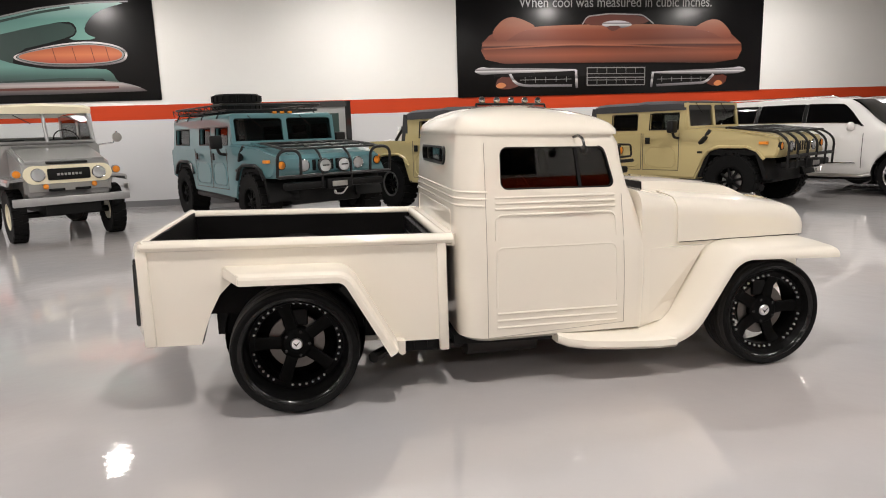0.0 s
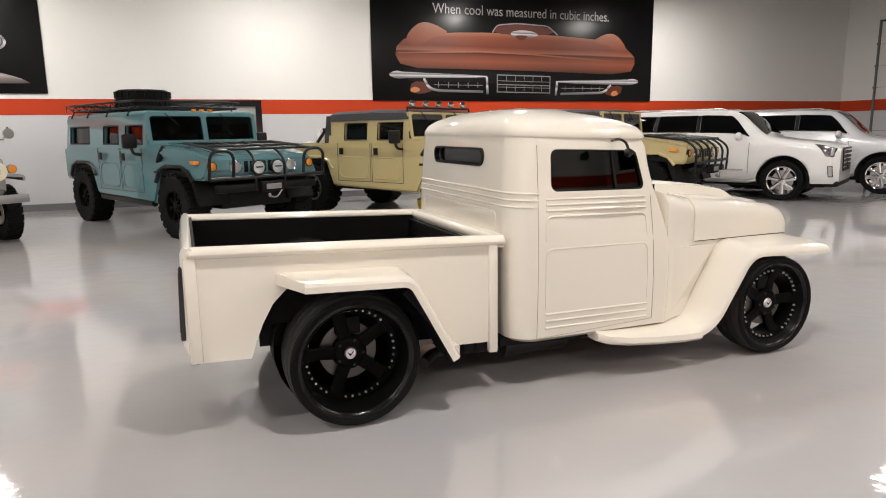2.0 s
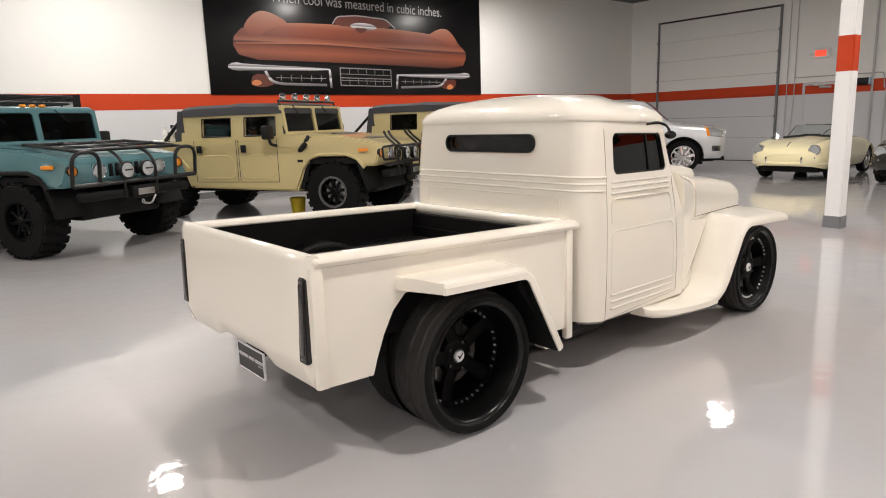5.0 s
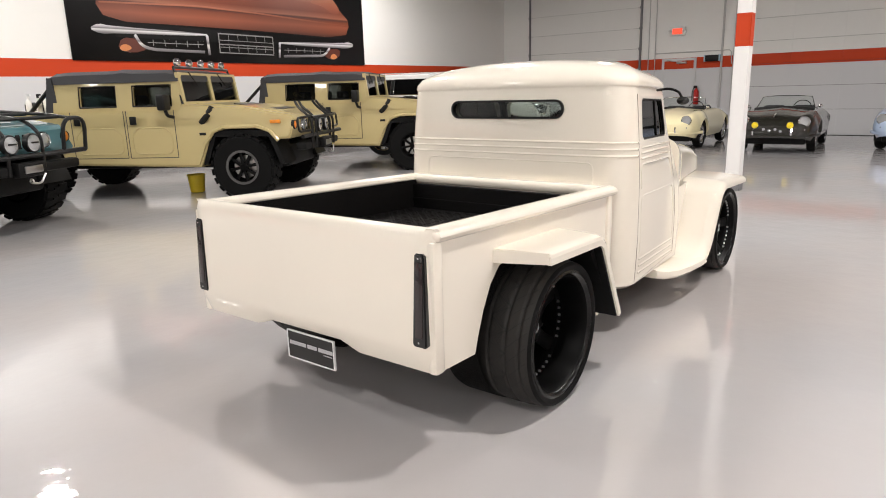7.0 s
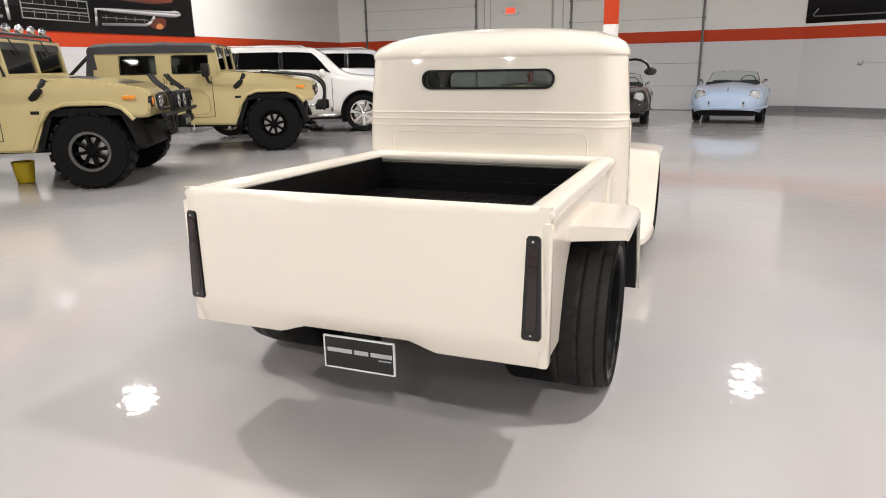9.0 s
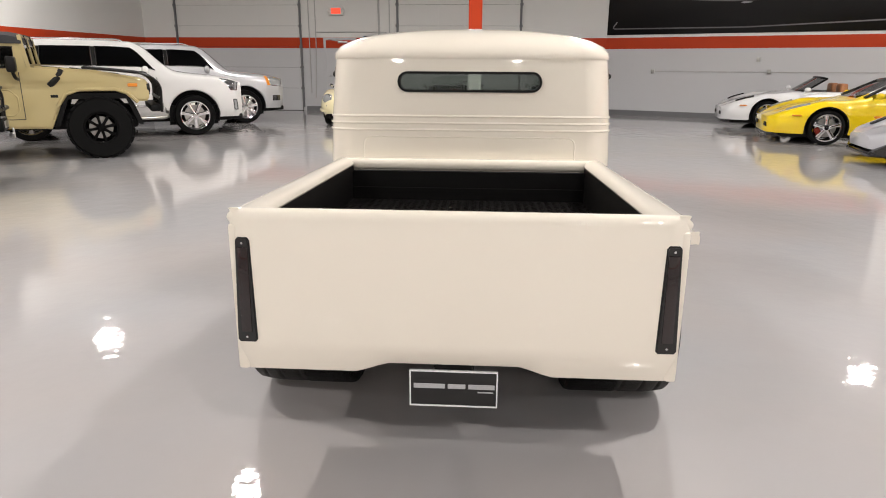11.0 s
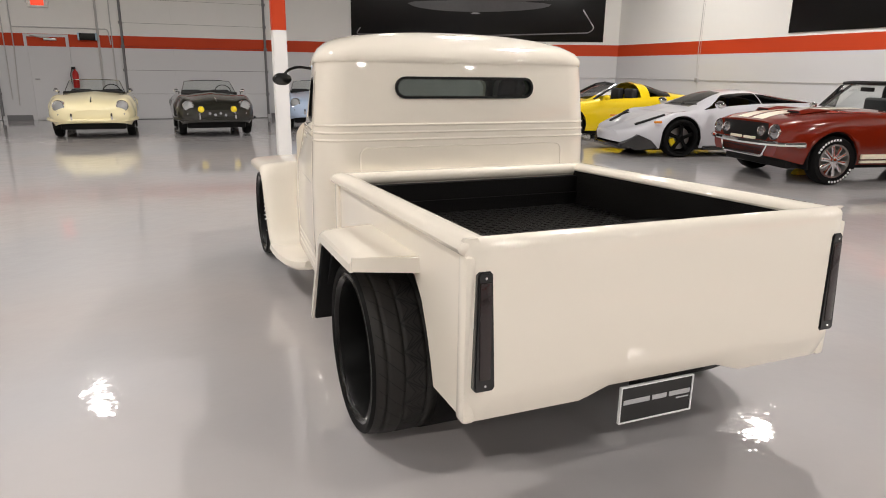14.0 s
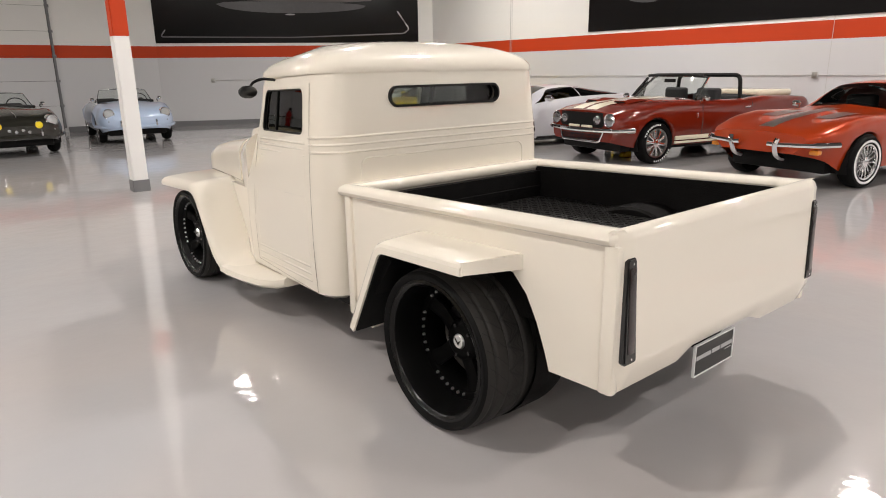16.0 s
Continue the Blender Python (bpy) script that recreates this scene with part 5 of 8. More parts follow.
def guard_tubes(kind):
    bm = bmesh.new()
    tube(bm, [(0.90, -0.96, 0.88), (0.90, 0.96, 0.88)], 0.029, 8)
    ys = (-0.25, 0.25) if kind == "full" else ((-0.96, -0.60, -0.2, 0.2, 0.60, 0.96) if kind == "cage" else (-0.55, -0.36, 0.36, 0.55))
    for y in ys:
        back = -0.15 if kind != "bull" else 0.66
        tube(bm, bent([(0.90, y, 0.68), (0.92, y, 1.12), (0.72, y * 0.97, 1.28), (back, y * 0.9, 1.37)], 0.12, 4), 0.021, 8)
    if kind == "full":
        # a hoop round each lamp, with a rail from its top back over the hood
        for s in (-1, 1):
            tube(bm, bent([(0.90, s * 0.97, 0.88), (0.94, s * 0.97, 1.27), (0.94, s * 0.60, 1.27), (0.90, s * 0.60, 0.88)], 0.16, 7), 0.024, 8)
            tube(bm, bent([(0.93, s * 0.78, 1.262), (0.60, s * 0.80, 1.31), (-0.15, s * 0.74, 1.37)], 0.12, 4), 0.022, 8)
        for x, z, h in ((0.72, 1.285, 0.80), (0.30, 1.325, 0.78), (-0.15, 1.365, 0.76)):
            tube(bm, [(x, -h, z), (x, h, z)], 0.022, 8)
    elif kind == "cage":
        for x, z in ((0.72, 1.285), (0.30, 1.325), (-0.15, 1.365)):
            tube(bm, [(x, -0.93, z), (x, 0.93, z)], 0.020, 8)
    else:
        tube(bm, [(0.92, -0.55, 1.14), (0.92, 0.55, 1.14)], 0.022, 7)
        tube(bm, bent([(0.90, -0.55, 0.95), (0.86, -0.98, 0.95), (0.84, -0.98, 1.14), (0.90, -0.55, 1.16)], 0.06, 4), 0.018, 7)
        tube(bm, bent([(0.90, 0.55, 0.95), (0.86, 0.98, 0.95), (0.84, 0.98, 1.14), (0.90, 0.55, 1.16)], 0.06, 4), 0.018, 7)
    return bm


teal = offroader((-1.05, 10.50), H1_TEAL, "teal four-door wagon off-roader with roof rack and brush guard", wagon=True, heading=(0.48, -0.877))
offroader((3.08, 10.20), H1_TAN, "tan four-door off-roader with black soft top and light bar", light_bar=True, guard="bull", rim_ring=True)
offroader((6.95, 10.30), H1_TAN, "tan four-door off-roader with black soft top and hood cage", guard="cage")

# teal wagon: roof rack with a spare wheel
bm = bmesh.new()
for z, w in ((1.93, 0.86), (2.03, 0.92)):
    tube(bm, bent([(-1.25, -w, z), (-1.20, w * 0.0, z), (-1.25, w, z), (-3.95, w, z), (-3.95, -w, z), (-1.25, -w, z)], 0.08, 3), 0.018, 6)
for k in range(9):
    x = -1.35 - 0.32 * k
    tube(bm, [(x, -0.88, 1.95), (x, 0.88, 1.95)], 0.010, 5)
    for s in (-1, 1):
        tube(bm, [(x, s * 0.86, 1.93), (x - 0.16, s * 0.92, 2.03)], 0.010, 5)
        tube(bm, [(x - 0.16, s * 0.92, 2.03), (x - 0.32, s * 0.86, 1.93)], 0.010, 5)
for x in (-1.5, -2.3, -3.1, -3.8):
    for s in (-1, 1):
        tube(bm, [(x, s * 0.88, 1.93), (x, s * 0.95, 1.80)], 0.014, 5)
rack = part("roof_rack", bm, BLACK_STEEL, teal, "black tubular roof rack")
bm = bmesh.new()
lathe(bm, [(0.20, 1.97), (0.40, 1.97), (0.445, 2.0), (0.45, 2.06), (0.45, 2.20), (0.445, 2.26), (0.40, 2.29), (0.20, 2.29), (0.20, 1.97)], 40, (-2.85, -0.05, 0), axis="z")
for k in range(22):
    mm = Matrix.Translation((-2.85, -0.05, 0)) @ Matrix.Rotation(2 * math.pi * k / 22, 4, "Z")
    box(bm, 0.435, 0.468, -0.045, 0.045, 2.0, 2.11, mm)
    box(bm, 0.435, 0.468, -0.0, 0.09, 2.15, 2.26, mm)
part("spare_tyre", bm, TYRE, rack, angle=30)


# ---- vintage grey four-wheel-drive wagon ----
FJ_GREY = mat("grey_paint", (0.31, 0.31, 0.305), 0.30, 0.45, 1.0, 0.015, 2)
FJ_CREAM = mat("ivory_paint", (0.74, 0.68, 0.50), 0.3, 0, 0.6, 0.03, 2)
fj = thing("vintage_four_wheel_drive", "grey vintage four-wheel-drive wagon with ivory roof and grille", "off-roader", pose(-4.02, 11.16, 0, rz=math.degrees(math.atan2(-0.84, 0.55))))
bm = bmesh.new()
prism(bm, [(0.48, 0.72), (0.50, 1.13), (0.45, 1.225), (-0.55, 1.27), (-0.62, 0.60), (0.30, 0.62)], -0.60, 0.60)
bmesh.ops.recalc_face_normals(bm, faces=bm.faces)
bmesh.ops.bevel(bm, geom=bm.edges[:], offset=0.055, segments=3, affect="EDGES")
part("hood", bm, FJ_GREY, fj)
part("hood_lip", rounded(0.43, 0.51, -0.28, 0.28, 1.175, 1.215, 0.012), TRIM_BLACK, fj)
bm = bmesh.new()
prism(bm, [(-0.55, 0.55), (-0.55, 1.27), (-2.95, 1.22), (-2.95, 0.60), (-2.65, 0.60), (-2.55, 0.88), (-2.0, 0.88), (-1.88, 0.55)], -0.76, 0.76)
bmesh.ops.recalc_face_normals(bm, faces=bm.faces)
bmesh.ops.bevel(bm, geom=[e for e in bm.edges if abs(e.verts[0].co.y - e.verts[1].co.y) < 0.1], offset=0.03, segments=2, affect="EDGES")
part("body_tub", bm, FJ_GREY, fj)
for s in (-1, 1):
    bm = sweep_fender([(p.x, p.z) for p in bent([(0.52, 0, 0.965), (-0.30, 0, 0.985), (-0.58, 0, 0.62)], 0.12, 6)], [(0.50, 0.02), (0.72, 0.015), (0.80, 0.0), (0.825, -0.03), (0.825, -0.085), (0.80, -0.085), (0.79, -0.03), (0.50, -0.01)])
    part("front_fender", mirrored(bm, s), FJ_GREY, fj)
    bm = bmesh.new()
    tube(bm, [(-0.50, s * 0.74, 1.25), (-0.35, s * 0.92, 1.30), (-0.30, s * 0.98, 1.50)], 0.012, 6)
    mir = part("mirror_stalk", bm, CHROME, fj)
    bm = bmesh.new()
    lathe(bm, [(0.0, -0.02), (0.07, -0.015), (0.08, 0.0), (0.07, 0.01), (0.0, 0.012)], 20, (-0.30, s * 0.98, 1.55), axis="x")
    part("mirror_head", bm, STEEL, mir)
    round_lamp(fj, 0.50, s * 0.68, 1.05, 0.055, 0.06, FJ_GREY, LENS_AMBER, "turn_signal")
    round_lamp(fj, 0.545, s * 0.415, 1.025, 0.09, 0.04)
    round_lamp(fj, 0.53, s * 0.33, 0.85, 0.038, 0.03, CHROME, LENS_AMBER, "marker_lamp")
    for x in (0.0, -2.28):
        wheel(fj, x, s, 0.79, 0.40, 0.20, 0.20, FJ_CREAM, 6, 0.05, TYRE, 0.03, True)
    bm = bmesh.new()
    prism(bm, [(-0.66, 1.22), (-0.76, 1.78), (-2.86, 1.78), (-2.94, 1.22)], 0.70, 0.74)
    side = part("cabin_side", mirrored(bm, s), FJ_GREY, fj)
    cut = []
    for a, b in ((-1.50, -0.85), (-2.75, -1.65)):
        c = bmesh.new()
        prism(c, [(a, 1.32), (b + (0.04 if b > -1 else 0), 1.32), (b, 1.70), (a, 1.70)], s * 0.6, s * 0.8)
        cut.append(c)
    carve(side, cut)
    for a, b in ((-1.50, -0.85), (-2.75, -1.65)):
        bm = bmesh.new()
        box(bm, a - 0.02, b + 0.04, min(s * 0.71, s * 0.716), max(s * 0.71, s * 0.716), 1.30, 1.72)
        part("side_window", bm, GLASS_CLEAR, fj)
bm = bmesh.new()
ring = []
for y, z in ((0.47, 1.025), (-0.47, 1.025)):
    for k in range(11):
        a = radians(-90 + 18 * k) if y > 0 else radians(90 + 18 * k)
        ring.append((y + 0.135 * math.cos(a), z + 0.135 * math.sin(a)))
prism(bm, ring, 0.495, 0.535, "x")
bezel = part("grille_bezel", bm, FJ_CREAM, fj, "ivory oval grille surround")
part("grille_mesh", rounded(0.53, 0.542, -0.29, 0.29, 0.94, 1.11, 0.02), CHASSIS, bezel)
for k in range(7):
    part("badge_bar", rounded(0.541, 0.547, -0.165 + 0.05 * k, -0.13 + 0.05 * k, 1.005, 1.04, 0.003), STEEL, bezel)
for s in (-1, 1):
    part("nose_slot", rounded(0.488, 0.508, s * 0.18 - 0.11, s * 0.18 + 0.11, 0.77, 0.81, 0.008), CHASSIS, fj)
part("bumper", rounded(0.60, 0.66, -0.80, 0.80, 0.58, 0.70, 0.015), mat("galvanised_grey", (0.36, 0.36, 0.36), 0.35, 0.6, 0, 0.15, 12), fj)
bm = bmesh.new()
box(bm, -2.7, 0.58, -0.38, 0.38, 0.42, 0.60)
tube(bm, [(0, -0.66, 0.40), (0, 0.66, 0.40)], 0.05, 10)
ellipsoid(bm, (0, 0.12, 0.40), (0.15, 0.14, 0.14))
tube(bm, [(-2.28, -0.66, 0.40), (-2.28, 0.66, 0.40)], 0.05, 10)
part("chassis", bm, CHASSIS, fj)
bm = bmesh.new()
for p, q in (((-0.60, -0.70, 1.26), (-0.72, -0.66, 1.80)), ((-0.60, 0.70, 1.26), (-0.72, 0.66, 1.80)), ((-0.60, -0.70, 1.30), (-0.60, 0.70, 1.30)), ((-0.71, -0.66, 1.78), (-0.71, 0.66, 1.78)), ((-0.60, 0.0, 1.30), (-0.71, 0.0, 1.78))):
    tube(bm, [p, q], 0.028, 8)
part("windshield_frame", bm, FJ_GREY, fj)
bm = bmesh.new()
loft(bm, [[(-0.605, -0.68, 1.29), (-0.605, 0.68, 1.29)], [(-0.712, -0.65, 1.78), (-0.712, 0.65, 1.78)]], False, False)
part("windshield", bm, GLASS_CLEAR, fj)
for y in (-0.42, 0.30):
    bm = bmesh.new()
    tube(bm, [(-0.66, y, 1.74), (-0.61, y + 0.22, 1.60)], 0.008, 5)
    part("wiper", bm, TRIM_BLACK, fj)
bm = bmesh.new()
loft(bm, [[(x, -h, z - 0.10), (x, -h, z - 0.04), (x, -h + 0.10, z), (x, 0, z + 0.03), (x, h - 0.10, z), (x, h, z - 0.04), (x, h, z - 0.10)] for x, h, z in ((-0.64, 0.70, 1.86), (-0.72, 0.735, 1.90), (-1.5, 0.755, 1.93), (-2.8, 0.75, 1.90), (-2.98, 0.72, 1.86))])
part("roof", bm, FJ_CREAM, fj, "ivory hardtop roof")
seats(fj, -1.35, (-0.36, 0.36), 0.95, 1.35, SEAT_BLACK, 0.2)
bm = bmesh.new()
lathe(bm, [(0.19, -0.012), (0.20, 0), (0.19, 0.012), (0.18, 0)], 20, axis="x")
part("steering_wheel", bm, TRIM_BLACK, fj, m=pose(-0.85, 0.34, 1.54, 0, -30, 0))
bm = bmesh.new()
box(bm, -2.96, -2.92, -0.72, 0.72, 0.9, 1.40)
part("rear_gate", bm, FJ_GREY, fj)
# the cowl and cabin stand higher than the nose
for ob in bpy.data.objects:
    if ob.type == "MESH" and ob.parent == fj and ob.name.split(".")[0] != "steering_wheel":
        for v in ob.data.vertices:
            v.co.z += 0.20 * max(0.0, min(1.0, (0.48 - v.co.x) / 1.05)) * max(0.0, min(1.0, (v.co.z - 1.0) / 0.2))


# ---- full-size wagons ----
SUV_WHITE = mat("pearl_white_paint", (0.78, 0.77, 0.75), 0.2, 0, 1.0, 0.015, 2)
SUV_SILVER = mat("silver_paint", (0.62, 0.625, 0.635), 0.25, 0.25, 1.0, 0.03, 2)
GLASS_PRIVACY = glass("privacy_glass", (0.05, 0.05, 0.055))


def suv(near, paint, label, grille_mat, spokes, new_nose):
    root = thing("sport_utility_vehicle", label, "SUV", place(near, NORTH_HEAD, 0.99), "SUVs along the wall")
    L, ua, wb, r = 5.15, 0.98, 2.95, 0.405
    lines = [([(0, 0.72), (0.15, 0.84), (0.5, 0.90), (4.9, 0.90), (5.15, 0.80)], [(0, 0.36), (0.3, 0.36), (5.15, 0.42)]),
             ([(0, 0.78), (0.15, 0.90), (0.5, 0.97), (4.9, 0.97), (5.15, 0.88)], [(0, 0.50), (5.15, 0.55)]),
             ([(0, 0.80), (0.15, 0.92), (0.5, 0.995), (4.9, 0.995), (5.15, 0.90)], [(0, 0.82), (5.15, 0.85)]),
             ([(0, 0.78), (0.15, 0.90), (0.5, 0.965), (1.6, 0.975), (4.9, 0.965), (5.15, 0.86)], [(0, 1.00), (0.3, 1.09), (1.3, 1.19), (5.0, 1.24), (5.15, 1.15)]),
             ([(0, 0.72), (0.3, 0.84), (1.25, 0.86), (1.95, 0.77), (4.6, 0.77), (5.0, 0.74), (5.15, 0.78)], [(0, 1.06), (0.3, 1.14), (1.25, 1.26), (2.0, 1.78), (2.6, 1.81), (4.6, 1.80), (4.95, 1.70), (5.15, 1.25)]),
             ([(0, 0.50), (1.25, 0.62), (2.0, 0.60), (5.15, 0.6)], [(0, 1.08), (0.3, 1.17), (1.25, 1.29), (2.05, 1.85), (2.8, 1.88), (4.6, 1.86), (4.98, 1.74), (5.15, 1.28)]),
             ([(0, 0.0), (5.15, 0.0)], [(0, 1.09), (0.3, 1.18), (1.25, 1.30), (2.05, 1.86), (2.8, 1.89), (4.6, 1.87), (4.98, 1.75), (5.15, 1.28)])]
    shell = Shell(L, ua, lines, ((ua, r, 0.495), (ua + wb, r, 0.485)), 4)

    shell.build(root, lambda u, s, side: "body", {"body": paint}, 150)
    # panes and lamps lie on the skin
    bm = bmesh.new()
    rows = []
    for k in range(17):
        v = -1 + k / 8
        row = []
        for i in range(9):
            p = skin(shell, 1.36 + 0.60 * i / 8 + 0.05 * (1 - v * v) * (1 - i / 4), 5.999 - abs(v) * 1.72, 0.008)
            row.append((p.x, math.copysign(p.y, v) if k != 8 else 0.0, p.z))
        rows.append(row)
    loft(bm, rows, False, False)
    part("windshield", bm, GLASS_PRIVACY, root)
    for sd in (-1, 1):
        patch(root, shell, "front_window", GLASS_PRIVACY, sd, 3.24, 3.86, (1.66, 2.06), (2.68, 2.68), rim=CHROME)
        patch(root, shell, "rear_window", GLASS_PRIVACY, sd, 3.24, 3.86, (2.76, 2.76), (3.64, 3.60), rim=CHROME)
        patch(root, shell, "quarter_window", GLASS_PRIVACY, sd, 3.24, 3.86, (3.72, 3.68), (4.74, 4.58), rim=CHROME)
        if new_nose:
            lamp = patch(root, shell, "headlight", HEAD_DARK, sd, 2.42, 3.50, (0.10, 0.06), (0.24, 0.46), 0.006)
            patch(lamp, shell, "lens_bar", LENS_CLEAR, sd, 2.50, 3.40, (0.12, 0.09), (0.16, 0.15), 0.012, 6, 3)
            patch(root, shell, "fog_lamp", LENS_CLEAR, sd, 1.20, 1.85, (0.10, 0.12), (0.17, 0.19), 0.006, 5, 3, GLOSS_BLACK)
        else:
            lamp = patch(root, shell, "headlight", LENS_CLEAR, sd, 2.45, 3.45, (0.06, 0.06), (0.34, 0.42), 0.006, rim=CHROME)
            patch(lamp, shell, "turn_lamp", LENS_AMBER, sd, 2.45, 3.45, (0.35, 0.43), (0.42, 0.50), 0.008, 6, 3)
            patch(root, shell, "fog_lamp", HEAD_DARK, sd, 1.35, 1.75, (0.10, 0.10), (0.30, 0.30), 0.006, 5, 5)
        patch(root, shell, "pillar_trim", GLOSS_BLACK, sd, 3.24, 3.86, (2.68, 2.68), (2.76, 2.76), 0.006, 6, 2)
        patch(root, shell, "pillar_trim", GLOSS_BLACK, sd, 3.24, 3.86, (3.64, 3.60), (3.72, 3.68), 0.006, 6, 2)
    underbody(root, -3.9, 0.75, 0.80, 0.28, 0.60)
    part("cabin_trim", rounded(-3.9, -0.5, -0.70, 0.70, 0.7, 1.15, 0.05), SEAT_BLACK, root)
    wells(root, (0, -wb), 0.482, 0.97, 0.30)
    for s in (-1, 1):
        for x in (0, -wb):
            wheel(root, x, s, 0.985, r, 0.28, 0.285, CHROME, spokes, 0.04, TYRE, 0.03)
        side_mirror(root, -0.86, s * 1.06, 1.30, paint, (0.07, 0.13, 0.09))
        bm = bmesh.new()
        tube(bm, bent([(-0.52, s * 0.95, 0.40), (-0.62, s * 1.03, 0.38), (-2.35, s * 1.03, 0.38), (-2.45, s * 0.95, 0.40)], 0.05, 4), 0.035, 8)
        part("side_step", bm, STEEL, root)
        bm = bmesh.new()
        tube(bm, bent([(-1.2, s * 0.68, 1.85), (-1.3, s * 0.68, 1.89), (-3.4, s * 0.68, 1.89), (-3.55, s * 0.68, 1.86)], 0.06, 4), 0.014, 6)
        part("roof_rail", bm, CHROME, root)
        for x in (-1.80, -2.85):
            part("door_handle", rounded(x - 0.10, x + 0.10, min(s * 0.97, s * 1.01), max(s * 0.97, s * 1.01), 1.02, 1.05, 0.01), CHROME, root)
        for x in (-0.66, -1.76, -2.60):
            bm = bmesh.new()
            tube(bm, [(x, s * 0.998, 0.52), (x, s * 1.0, 0.85), (x, s * 0.975, 1.17)], 0.005, 4)
            part("door_seam", bm, SEAM, root)
        part("body_moulding", rounded(-2.4, -0.75, min(s * 0.985, s * 1.008), max(s * 0.985, s * 1.008), 0.60, 0.63, 0.008), CHROME, root)
    bm = bmesh.new()
    prism(bm, [(-0.52, 1.06), (0.52, 1.06), (0.56, 0.98), (0.40, 0.60), (-0.40, 0.60), (-0.56, 0.98)], 0.96, 1.0, "x")
    g = part("grille", bm, grille_mat, root, "large chrome shield grille")
    for k in range(5):
        z = 0.66 + 0.085 * k
        part("grille_bar", rounded(0.995, 1.012, -0.46, 0.46, z, z + 0.03, 0.008), CHROME if new_nose else STEEL, g)
    part("lower_lip", rounded(0.60, 0.99, -0.80, 0.80, 0.30, 0.42, 0.05, 3), TRIM_BLACK, root)
    seats(root, -1.75, (-0.45, 0.45), 1.0, 1.5, SEAT_BLACK)
    return root


suv((10.4, 10.4), SUV_WHITE, "pearl white full-size SUV with chrome grille and wheels", TRIM_BLACK, 7, True)
suv((13.3, 10.45), SUV_SILVER, "silver full-size SUV with mesh grille and chrome wheels", STEEL, 8, False)


# ---- small rounded roadsters along the doors ----


